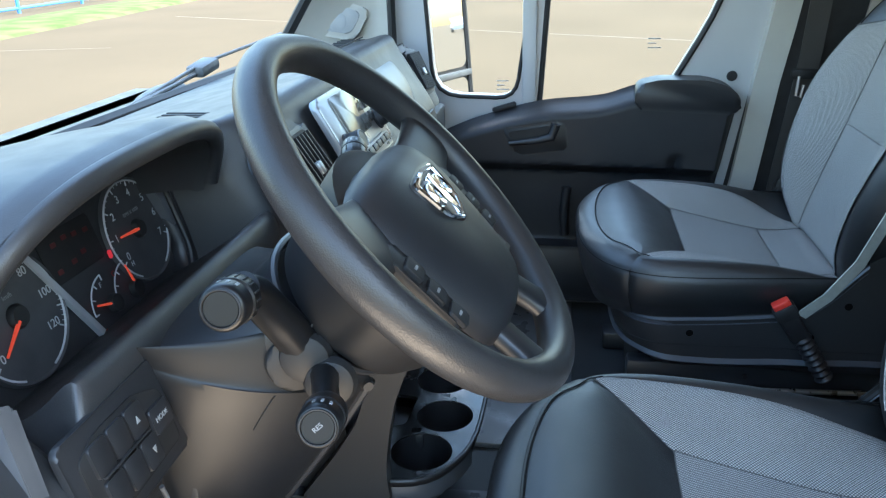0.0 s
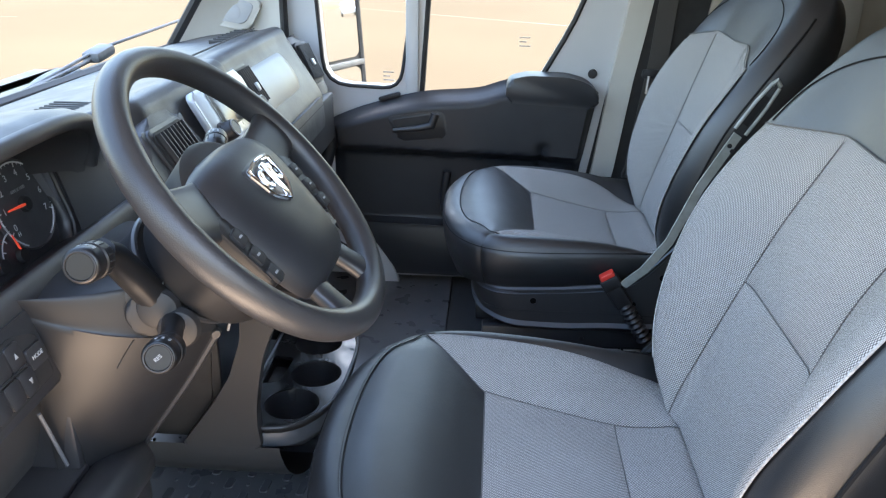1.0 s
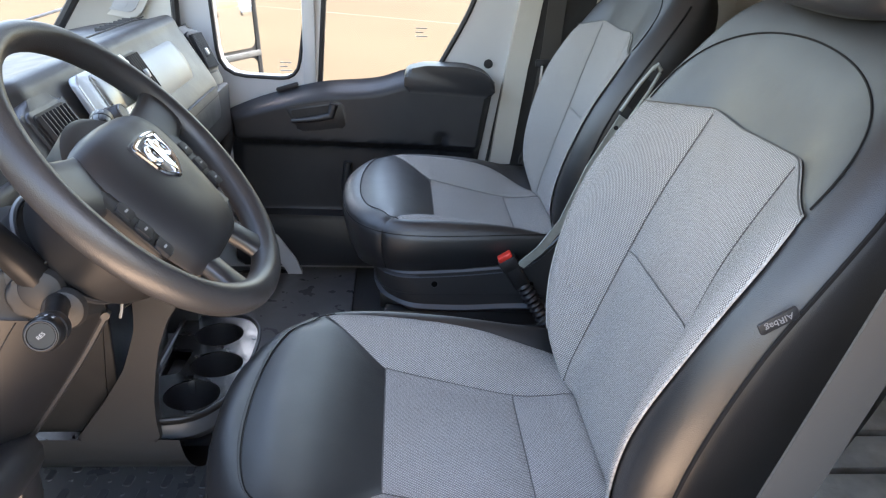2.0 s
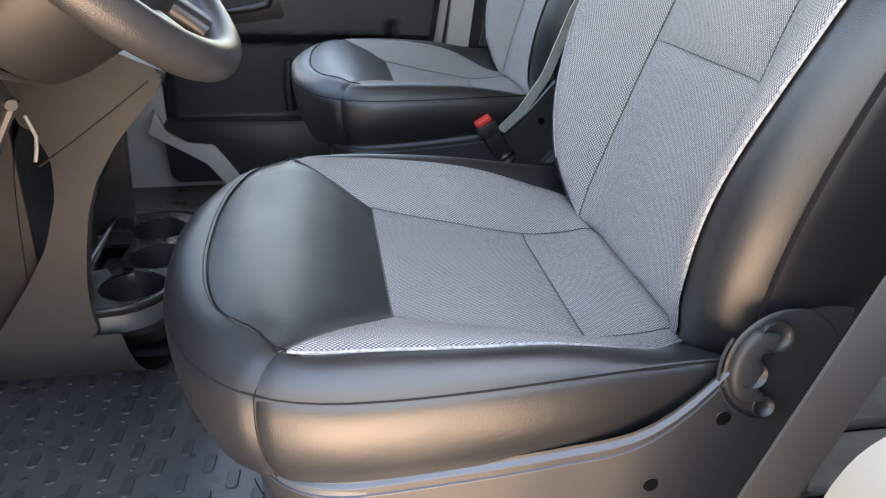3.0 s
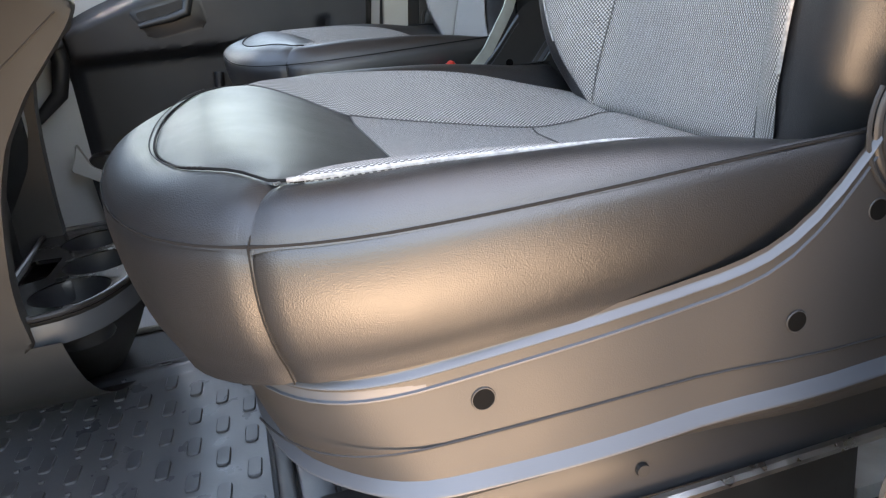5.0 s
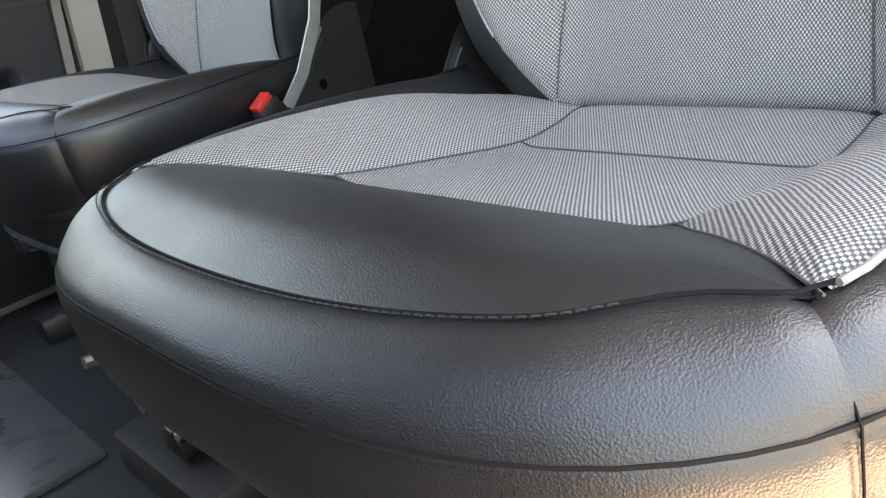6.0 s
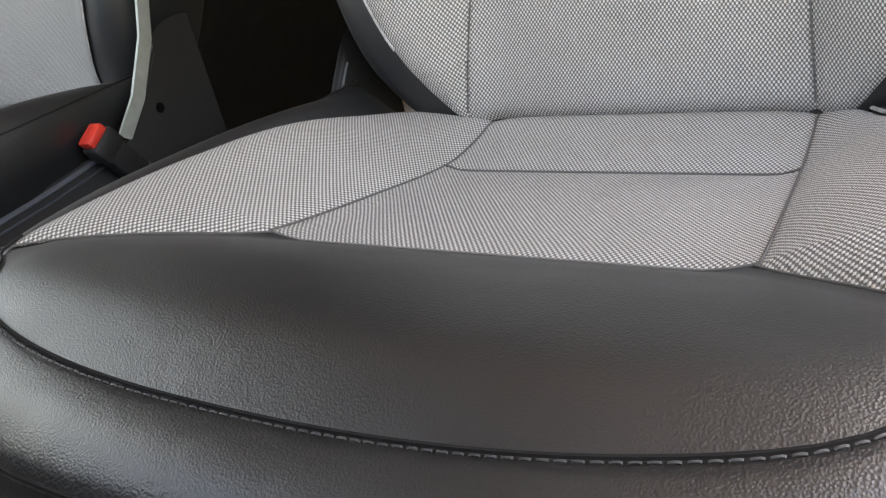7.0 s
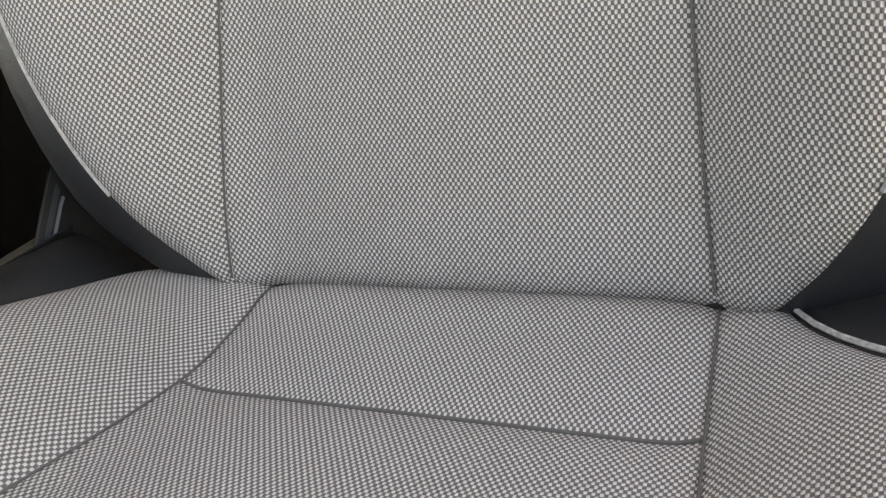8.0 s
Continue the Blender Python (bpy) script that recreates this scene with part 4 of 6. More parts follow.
    def body_fn(u, v):
        z = 0.35 + 0.602 * (1 - (1 - v) ** 1.25)
        wl = spline(WL, z)
        xf_edge = face_x(wl, z)
        xb = spline(XC, z) + spline(thick, z)
        a = u * 40
        if a <= 20:
            y = -wl + 2 * wl * a / 20
            k = abs(y) / max(wl, 1e-3)
            round_in = 0.035 * max(0.0, (k - 0.86) / 0.14) ** 2
            x = face_x(y, z) + 0.004 + 0.02 * max(0.0, (0.39 - z) / 0.06) + round_in * min(1, spline(thick, z) / 0.1)
        elif a <= 26:
            t = (a - 20) / 6
            x = (face_x(wl, z) + 0.039) * (1 - t) + xb * t
            y = wl + 0.012 * math.sin(math.pi * t) - 0.02 * t
        elif a <= 34:
            t = (a - 26) / 8
            y = (wl - 0.02) * (1 - 2 * t)
            x = xb + 0.012 * (1 - (2 * t - 1) ** 2)
        else:
            t = (a - 34) / 6
            x = xb * (1 - t) + (face_x(wl, z) + 0.039) * t
            y = -wl + 0.02 * (1 - t) - 0.012 * math.sin(math.pi * t)
        return Vector((x, y, z))

    body = sheet(body_fn, 80, rows, close_u=True)
    back = part("backrest", body, LEATHER, seat, "reclined backrest with fabric facing", 180)

    def face(y, z, d, h=0.005):
        x = face_x(y, z) - puff(d, h) + 0.012 * max(0.0, (0.398 - z) / 0.02) ** 2
        return Vector((x, y, z)), (y, z * 1.03)

    def ztop(y):
        a, b = abs(y), ys(0.81, 1 if y > 0 else -1)
        return 0.812 - 0.004 * (1 - a / b) if a < b else 0.812 - (a - b) * 0.022 / (0.232 - b)

    def mid_low(u, v):
        z = 0.374 + (0.613 - 0.374) * u
        lo, hi = -ys(z, -1), ys(z, 1)
        y = lo + (hi - lo) * v
        return face(y, z, min(z - 0.374, 0.613 - z, hi - y, y - lo))

    def mid_high(u, v):
        z1 = ztop(-ys(0.81, -1) * (1 - v) + ys(0.81, 1) * v)
        z = 0.613 + (z1 - 0.613) * u
        lo, hi = -ys(z, -1), ys(z, 1)
        y = lo + (hi - lo) * v
        return face(y, z, min(z - 0.613, z1 - z, hi - y, y - lo))

    part("lower_panel", sheet(mid_low, 44, 36), FABRIC, back, "grey woven fabric panel")
    part("upper_panel", sheet(mid_high, 40, 36), FABRIC, back, "grey woven fabric panel")
    for s in (1, -1):
        def side(u, v):
            zt0, zt1 = ztop(s * ys(0.81, s)), ztop(s * 0.232)
            zt = zt0 + (zt1 - zt0) * v
            z = 0.378 + (zt - 0.378) * u
            y0, y1 = ys(z, s), width(z, s)
            y = y0 + (y1 - y0) * v
            p, q = face(s * y, z, min(y - y0, y1 - y, z - 0.374, zt - z), 0.006)
            return p, (q[0] * 1.15, q[1])
        part("side_panel", sheet(side, 70, 22), FABRIC, back, "grey woven fabric bolster")
        zs = [0.40 + (0.78 - 0.40) * i / 40 for i in range(41)]
        edge_pts = [(face_x(s * width(z, s), z) + 0.001, s * (width(z, s) - 0.0005), z) for z in zs]
        part("edge_stitch", tube(edge_pts[6:], 0.0016 if s == lever_side else 0.0011, 6), PIPING, back, "pale stitched edge")
        seam_pts = [(face_x(spline(WL, z), z) + 0.037, s * (spline(WL, z) + 0.0005), z) for z in [0.42 + 0.46 * i / 30 for i in range(31)]]
        part("side_seam", tube(seam_pts, 0.0022, 5), THREAD, back)
        bs = [(face_x(s * ys(z, s), z) + 0.0008, s * ys(z, s), z) for z in [0.395 + 0.41 * i / 40 for i in range(41)]]
        part("panel_seam", tube(bs, 0.0007, 5), SEAM, back)
    part("panel_seam", tube([(face_x(y, 0.613) + 0.0008, y, 0.613) for y in [-ys(0.613, -1) + (ys(0.613, 1) + ys(0.613, -1)) * i / 24 for i in range(25)]], 0.0006, 5), SEAM, back)
    tops = [(face_x(y, ztop(y)) - 0.001, y, ztop(y) + 0.001) for y in [-0.23 + 0.46 * i / 40 for i in range(41)]]
    part("top_seam", tube(tops, 0.0009, 5), SEAM, back)
    cap = []
    for i in range(41):
        a = math.pi * i / 40
        y = 0.228 * math.cos(a)
        z = 0.795 + 0.113 * math.sin(a) ** 0.7
        cap.append((face_x(y, z) + 0.0035, y, z))
    part("crown_seam", tube(cap, 0.0012, 5), THREAD, back)
    if lever_side < 0:
        tag = facing((0.523, -0.2895, 0.723), (0.05, -1, 0.0), (0.6, 0, -1))
        part("airbag_tag", prism(rrect(0.034, 0.011, 0.002), 0.0025, tag, 0.001), SMOOTH, back, "small sewn fabric tag")
        lettering("AIRbag", 0.0085, tag @ Matrix.Translation((0, 0, 0.0027)), PRINT_DIM, back, "tag_lettering")

    # --- headrest
    def head_fn(u, v):
        a = 2 * math.pi * u
        z = 0.93 + 0.185 * v
        k = (1 - abs(2 * v - 1) ** 4) ** (1 / 4) if 0 < v < 1 else 0.0
        c, s = math.cos(a), math.sin(a)
        y = 0.135 * (0.25 + 0.75 * k) * math.copysign(abs(c) ** 0.75, c)
        x = 0.683 + 0.16 * (z - 0.93) + 0.052 * (0.2 + 0.8 * k) * math.copysign(abs(s) ** 0.75, s)
        return Vector((x, y, z))

    hb = sheet(head_fn, 40, 24, False, close_u=True)
    head = part("headrest", hb, LEATHER, seat, "padded black headrest", 180)
    for y in (-0.06, 0.06):
        part("post", tube([(0.668, y, 0.90), (0.685, y, 0.98)], 0.006, 10), CHROME, head, "chrome post")

    # --- plastic base
    def flare(x):
        """The side panel stands out further round the recliner."""
        return 1 + 0.04 * step(0.33, 0.43, x)

    so = [(x, y * flare(x)) for x, y in outline(0.062, 0.252, 0.19, 3.0, 0.545)]
    TOPZ = [(0.0, 0.338), (0.08, 0.343), (0.19, 0.349), (0.30, 0.357), (0.37, 0.368), (0.406, 0.388), (0.442, 0.424), (0.475, 0.462), (0.51, 0.478), (0.56, 0.47), (0.62, 0.42)]
    m = len(so)
    def near_front(x):
        return 1 - step(0.1, 0.18, x)

    def base_fn(u, v):
        f = u * (m - 1)
        i = min(int(f), m - 2)
        p = Vector(so[i]).lerp(Vector(so[i + 1]), f - i)
        d = Vector(((p.x - 0.3) * near_front(p.x), p.y)).normalized()
        z0, z1 = 0.246 + 0.006 * step(0.2, 0.6, p.x), spline(TOPZ, p.x)
        z = z0 + (z1 - z0) * v
        tuck = -0.028 * near_front(p.x) * (1 - v) ** 2.0 - 0.01 * (1 - step(0.0, 0.1, v))
        q = p + d * tuck
        return Vector((q.x, q.y, z))

    bb = sheet(base_fn, 2 * (m - 1), 24, False)
    base = part("seat_base", bb, PANEL, seat, "satin black plastic base with raised strips", 60)

    def strip(nm, zf, w, out, x_end, shape):
        def fn(u, v):
            f = u * (m - 1)
            i = min(int(f), m - 2)
            p = Vector(so[i]).lerp(Vector(so[i + 1]), f - i)
            x = min(p.x, x_end)
            d = Vector(((x - 0.3) * near_front(x), p.y)).normalized()
            zc = zf(x)
            t = (zc - 0.246) / (spline(TOPZ, x) - 0.246)
            tuck = -0.028 * near_front(x) * max(0, 1 - t) ** 2.0
            q = Vector((x, p.y)) + d * (tuck + out * shape(v) - 0.002)
            return Vector((q.x, q.y, zc + w * (v - 0.5)))
        return part(nm, sheet(fn, 2 * (m - 1), 24, False), SILVER_SKY_STRIP, base, "raised strip tinted for the sky it reflects", 30)

    strip("upper_strip", lambda x: spline(TOPZ, x) - 0.011, 0.019, 0.0055, 0.475, lambda v: max(min(1.0, 8 * v) * (0.62 if v < 0.2 else 0.36), (0.36 + 0.64 * step(0.55, 0.68, v)) * min(1.0, 3.2 * (1 - v)) if v > 0.5 else 0.0))
    strip("lower_strip", lambda x: 0.268 - 0.004 * step(0.1, 0.25, x) + 0.014 * step(0.25, 0.5, x), 0.0125, 0.0085, 0.54, lambda v: min(1.0, 9 * v, 1.25 * (1 - v) + 0.03))
    groove = [(x, y * 1.0025, 0.293 + 0.004 * step(0.2, 0.5, x)) for x, y in so if x > 0.075]
    for s in (1, -1):
        g = [p for p in groove if p[1] * s > 0]
        part("groove", tube(g, 0.0008, 5), BLACK, base)
        for hx, hz in ((0.203, 0.316), (0.402, 0.321), (0.454, 0.383)):
            hm = facing((hx, s * 0.2515 * flare(hx), hz), (0, s, 0))
            well = part("screw_recess", lathe([(0.0074, 0.0010), (0.0070, 0.0016), (0.0066, 0.0016), (0.0064, 0.0010)], 24, hm), PANEL, base, "round screw recess")
            # flat near-black disc paints the shade inside the recess
            part("screw", lathe([(0.0065, 0.0013), (0.004, 0.0012), (0.0, 0.0012)], 20, hm), HOLE_SHADE, well)
    # recliner boss and lever
    s = lever_side
    bm_ = facing((0.494, s * 0.262, 0.431), (0, s, 0))
    part("recliner_ring", tube([bm_ @ Vector((-s * 0.0515 * math.cos(radians(t)), 0.0515 * math.sin(radians(t)), 0.001)) for t in range(150, 265, 8)], 0.0015, 6), PANEL, base)

    def lever_fn(u, v):
        t = radians(112 + 130 * v)
        r0, r1 = 0.021 + 0.004 * math.cos(6.0 * (t - radians(150))), 0.0445
        c, h = (r0 + r1) / 2, (r1 - r0) / 2 * min(1.0, 6 * v + 0.1, 4 * (1 - v) + 0.1)
        a = 2 * math.pi * u
        r = c + h * math.copysign(abs(math.cos(a)) ** 0.7, math.cos(a))
        z = 0.005 + 0.0055 * math.copysign(abs(math.sin(a)) ** 0.7, math.sin(a))
        return bm_ @ Vector((-s * r * math.cos(t), r * math.sin(t), z))

    part("recliner_boss", lathe([(0, 0.002), (0.045, 0.002), (0.0465, 0.0015), (0.0475, 0.0)], 48, bm_), PANEL, base, "round black recliner boss")
    lever = part("recliner_lever", sheet(lever_fn, 16, 40, False, close_u=True), BLACK_PLATE, base, "scalloped black recline lever", 180)
    for x, z, r in ((0.480, 0.460, 0.0125), (0.466, 0.428, 0.0115), (0.480, 0.398, 0.009)):
        dm = facing((x, s * 0.2715, z), (-0.12, s, 0.12))
        part("finger_scoop", lathe([(0, -0.0035), (r * 0.4, -0.003), (r * 0.75, -0.001), (r * 0.95, 0.0012), (r, 0.001), (r * 1.04, -0.002), (r * 1.04, -0.009)], 28, dm), GLOSS_SOFT, lever, "dished finger scoop", 60)
    # runners and pedestal
    for y in (-0.215, 0.215):
        part("rail", solid((0.10, y - 0.018, 0.198), (0.54, y + 0.018, 0.244), 0.006), SMOOTH, seat, "glossy black seat runner")
        part("rail_lip", tube([(0.11, y - 0.024, 0.205), (0.15, y - 0.026, 0.197), (0.35, y - 0.026, 0.201), (0.535, y - 0.025, 0.206)], 0.005, 8), STEEL, seat, "bright worn runner edge")
        part("bolt", lathe([(0, 0.003), (0.0045, 0.003), (0.005, 0)], 12, facing((0.31, y - 0.0185, 0.224), (0, -1, 0))), BLACK, seat)
    part("pedestal", solid((0.13, -0.19, FLOOR), (0.53, 0.19, 0.196), 0.012), BLACK, seat, "black steel pedestal")
    part("floor_rail", solid((0.08, -0.255, FLOOR), (0.55, -0.20, 0.075), 0.006), SMOOTH, seat)
    part("floor_rail", solid((0.08, 0.20, FLOOR), (0.55, 0.255, 0.075), 0.006), SMOOTH, seat)
    seat.location = (0.27 + dx, dy, FLOOR)
    return seat


# near-black that stands for shade in the screw recesses
HOLE_SHADE = material("recess_shade", (0.004, 0.004, 0.004), 0.9, spec=0.1)
BLACK_PLATE = material("dull_black_recess", (0.034, 0.034, 0.035), 0.5)
mottle(BLACK_PLATE, (0.03, 0.03, 0.031), (0.038, 0.038, 0.039), 20)
GLOSS_SOFT = material("polished_black_plastic", (0.022, 0.022, 0.023), 0.36, spec=0.6)
rough_mottle(GLOSS_SOFT, 0.32, 0.42, 20)
# bluish lift puts the sky's reflection on the base steps; also the silver cup lip
SILVER_SKY_STRIP = material("satin_silver_sky_tint", (0.06, 0.07, 0.086), 0.42, 0.0, 0.6)
rough_mottle(SILVER_SKY_STRIP, 0.38, 0.46, 30)
build_seat("front_seat", 0, 0, "black and grey fabric driver seat on a pedestal", -1)
build_seat("front_seat", 0.095, 0.889, "black and grey fabric passenger seat with upright back", 1)


# buckles and belts
def buckle(at, lean, label, red=True):
    b = thing("belt_buckle", at, label, "buckle", "belt buckles")
    x, y, z = at
    m = Matrix.Translation(at) @ Matrix.Rotation(radians(lean), 4, "Y")
    part("body", solid((-0.016, -0.012, -0.075), (0.016, 0.012, -0.004), 0.006, m), BLACK, b)
    part("button", solid((-0.015, -0.0105, -0.006), (0.015, 0.0105, 0.006), 0.003, m), RED, b, "red release button")
    part("collar", solid((-0.019, -0.0135, -0.03), (0.019, 0.0135, -0.003), 0.005, m), BLACK, b)
    ribs = [(0.0, -0.168)]
    for i in range(8):
        z = -0.16 + 0.012 * i
        ribs += [(0.012, z - 0.005), (0.0165, z), (0.012, z + 0.005)]
    bel = lathe(ribs + [(0.0, -0.07)], 14, m @ Matrix.Translation((0.002, 0, 0)))
    part("bellows", bel, SMOOTH, b, "ribbed black boot")
    return b


buckle((0.437, 0.612, 0.390), -32, "red-topped belt buckle beside the passenger seat")
buckle((0.40, 0.283, 0.30), -20, "red-topped belt buckle beside the driver seat")

STRAPGREY = material("pale_grey_metal", (0.32, 0.34, 0.31), 0.38, 0.1)
mottle(STRAPGREY, (0.28, 0.3, 0.27), (0.36, 0.38, 0.35), 40)
# made-up pale plate on a stem, in place of light through a gap
gap_plate = thing("light_gap_plate", (0.525, 0.335, 0.36), "small pale plate for light coming through beside the driver seat", "bracket")
part("plate", prism(rounded([(-0.008, -0.026), (0.012, -0.03), (0.012, 0.02), (0.002, 0.028)], 0.003), 0.004, facing((0.528, 0.335, 0.378), (0, -1, 0.15), (0.35, 0, 1)), 0.001), STRAPGREY, gap_plate)
part("stem", solid((0.515, 0.328, FLOOR), (0.535, 0.336, 0.36), 0.002), BLACK, gap_plate)

dbelt = thing("driver_belt", (0.5, -0.34, 0.0), "dark driver seat belt running down to the sill", "belt")
part("webbing", strap([(0.66, -0.33, 1.1), (0.60, -0.34, 0.80), (0.515, -0.35, 0.56), (0.455, -0.356, 0.43), (0.422, -0.36, 0.36), (0.393, -0.362, 0.27), (0.37, -0.365, 0.05)], 0.044, (0.9, 0.05, -0.3)), WEBBING, dbelt)
part("anchor", solid((0.35, -0.375, 0.02), (0.40, -0.355, 0.07), 0.005), GLOSS, dbelt)

# belt of the passenger side hanging between the seats
stalk = thing("belt_stalk", (0.56, 0.6, 0.4), "pale metal belt arm beside the passenger backrest", "belt arm")
part("arm", strap([(0.468, 0.602, 0.375), (0.505, 0.602, 0.41), (0.545, 0.602, 0.47), (0.588, 0.602, 0.582), (0.640, 0.602, 0.682)], 0.017, (0.8, 0, -0.5), 0.002), STRAPGREY, stalk)
for off in (-0.010, 0.010):
    part("head_rail", tube([(0.643 + off, 0.6, 0.688 - 0.6 * off), (0.672 + off, 0.6, 0.738 - 0.6 * off), (0.692 + off * 0.6, 0.6, 0.772 - 0.5 * off)], 0.0034, 8), STRAPGREY, stalk)
part("head_cap", tube([(0.684, 0.6, 0.773), (0.692, 0.6, 0.781), (0.699, 0.6, 0.77)], 0.0045, 8), STRAPGREY, stalk)
part("slot_web", strap([(0.65, 0.604, 0.70), (0.668, 0.604, 0.733), (0.68, 0.604, 0.752)], 0.012, (0.8, 0, -0.5), 0.001), BLACK, stalk)
part("rivet", lathe([(0, 0.002), (0.004, 0.002), (0.0045, 0)], 12, facing((0.628, 0.599, 0.662), (0, -1, 0))), BLACK, stalk)
part("rivet", lathe([(0, 0.002), (0.004, 0.002), (0.0045, 0)], 12, facing((0.634, 0.599, 0.652), (0, -1, 0))), BLACK, stalk)

# ---- floor mat ----
mat_t = thing("floor_mat", (-0.2, 0.05, FLOOR), "black rubber floor mat with raised studs", "mat")
def mat_fn(u, v):
    x = -0.62 + 0.68 * u
    y = IN_Y0 + 0.01 + 0.98 * v
    z = FLOOR + 0.006
    z += 0.16 * step(-0.34, -0.62, x) ** 1.2
    z += 0.008 * math.exp(-((y - 0.485) / 0.008) ** 2)
    z += 0.004 * noise.noise(Vector((x * 5, y * 5, 1)))
    return Vector((x, y, z))


part("sheet", sheet(mat_fn, 50, 80, False), RUBBER, mat_t)
sb = bmesh.new()
for i in range(15):
    for j in range(12):
        x = -0.44 + 0.0345 * i
        y = IN_Y0 + 0.05 + (j + 0.5 * (i % 2)) * 0.075
        if y > 0.455 or x > 0.045:
            continue
        for bar, dy in ((True, 0.0), (False, 0.0375)):
            if not bar and x > -0.12:
                continue
            z = mat_fn((x + 0.62) / 0.68, (y + dy - IN_Y0 - 0.01) / 0.98).z
            prism(rrect(0.016, 0.038 if x > -0.2 else 0.030, 0.006, 3) if bar else rrect(0.007, 0.007, 0.003, 2), 0.0036, Matrix.Translation((x, y + dy, z - 0.0008)) @ Matrix.Rotation(radians(-4), 4, "Z"), 0.001, sb, 1)
ob = part("studs", sb, STUD, mat_t, "worn darker studs")
ob["kind"] = "stuff"
setting("mat_edge_strip", solid((0.066, IN_Y0 + 0.02, FLOOR), (0.085, 0.5, FLOOR + 0.018), 0.004), SMOOTH, "dark plastic strip at the edge of the mat", "strip")
setting("carpet_edge", solid((0.088, IN_Y0 + 0.02, FLOOR), (0.125, 0.5, FLOOR + 0.008), 0.003), RUBBER, "dark rubber edge beside the mat", "lining")

# ironwork between the seats
mech = thing("seat_mechanism", (0.35, 0.45, FLOOR), "black metal linkage on the floor between the seats", "mechanism")
part("plate", solid((0.10, 0.36, FLOOR), (0.62, 0.60, 0.09), 0.01), BLACK, mech)
part("bar", tube([(0.10, 0.56, 0.2), (0.2, 0.565, 0.185), (0.30, 0.57, 0.19), (0.42, 0.57, 0.225)], 0.008, 8), STEEL, mech, "bright bent steel bar")
part("bar", tube([(0.12, 0.50, 0.15), (0.3, 0.505, 0.16), (0.55, 0.51, 0.16)], 0.012, 8), GLOSS, mech)
part("channel", solid((0.12, 0.43, 0.1), (0.6, 0.47, 0.14), 0.008), GLOSS, mech)
part("lever", solid((0.13, 0.545, 0.13), (0.33, 0.575, 0.165), 0.008), GLOSS, mech)
part("spring_rod", tube([(0.24, 0.592, 0.168), (0.30, 0.596, 0.160), (0.36, 0.598, 0.166), (0.45, 0.598, 0.196)], 0.0042, 8), STEEL, mech, "thin bent bright rod")
part("cross_tube", tube([(0.16, 0.585, 0.118), (0.34, 0.588, 0.124), (0.42, 0.59, 0.14), (0.56, 0.592, 0.14)], 0.013, 10), GLOSS, mech)
part("bracket", prism(rounded([(-0.05, -0.02), (0.03, -0.025), (0.05, 0.0), (0.03, 0.022), (-0.045, 0.018)], 0.008), 0.012, facing((0.2, 0.6, 0.13), (0, -1, 0.3)), 0.003), BLACK_PLATE, mech)
part("cover_plate", prism(rounded([(-0.085, -0.03), (0.085, -0.022), (0.08, 0.024), (-0.07, 0.02), (-0.085, 0.0)], 0.008), 0.01, facing((0.47, 0.43, 0.2), (0, -0.5, 1), (0, 1, 0.5)), 0.003), GLOSS, mech, "glossy black cover plate")
part("pivot", lathe([(0, 0.012), (0.01, 0.012), (0.012, 0.009), (0.012, 0)], 16, facing((0.245, 0.585, 0.165), (0, -1, 0.2))), STEEL, mech)


# ---- dashboard ----
dash = thing("dashboard", (-0.4, 0.44, 0.4), "moulded charcoal plastic dashboard of a van", "dashboard", kind="structure")


def dash_profile(y):
    """Rows of (x, z) from the windscreen down to the knees at one place across."""
    cen = step(0.20, 0.27, y) * (1 - step(0.62, 0.68, y))
    drv = step(-0.30, -0.24, y) * (1 - step(0.17, 0.23, y))
    end = step(1.18, 1.335, y)
    lend = 1 - step(-0.47, -0.40, y)
    top = 0.775 - 0.03 * end - 0.02 * lend + 0.012 * cen
    lip = -0.335 + 0.035 * cen - 0.06 * end - 0.05 * drv - 0.02 * lend
    bot = -0.245 + 0.03 * cen - 0.10 * end
    rec = step(-0.245, -0.215, y) * (1 - step(0.175, 0.215, y))
    rows = [
        (-0.70, 0.700), (-0.66, 0.712), (-0.55, 0.735), (lip - 0.07, top - 0.012), (lip - 0.02, top), (lip, top - 0.008),
        (lip + 0.012, top - 0.03), (lip * 0.55 + bot * 0.45, 0.70 - 0.01 * end), (bot, 0.62), (bot + 0.006, 0.585), (bot - 0.008, 0.55),
        (bot - 0.03, 0.47), (bot - 0.07, 0.40), (bot - 0.16, 0.34), (bot - 0.3, 0.32),
    ]
    deep = [
        (-0.70, 0.700), (-0.66, 0.710), (-0.60, 0.722), (-0.53, 0.735), (-0.49, 0.738), (-0.47, 0.735),
        (-0.455, 0.72), (-0.43, 0.63), (-0.40, 0.605), (-0.31, 0.655), (bot - 0.022, 0.684),
        (bot - 0.014, 0.61), (bot - 0.05, 0.46), (bot - 0.16, 0.34), (bot - 0.3, 0.32),
    ]
    return [(a[0] + (b[0] - a[0]) * rec, a[1] + (b[1] - a[1]) * rec) for a, b in zip(rows, deep)]


def dash_fn(u, v):
    y = -0.462 + (1.345 + 0.462) * u
    rows = dash_profile(y)
    k = v * (len(rows) - 1)
    i = min(int(k), len(rows) - 2)
    idx = [(j, r[0]) for j, r in enumerate(rows)]
    idz = [(j, r[1]) for j, r in enumerate(rows)]
    return Vector((spline(idx, k), y, spline(idz, k)))


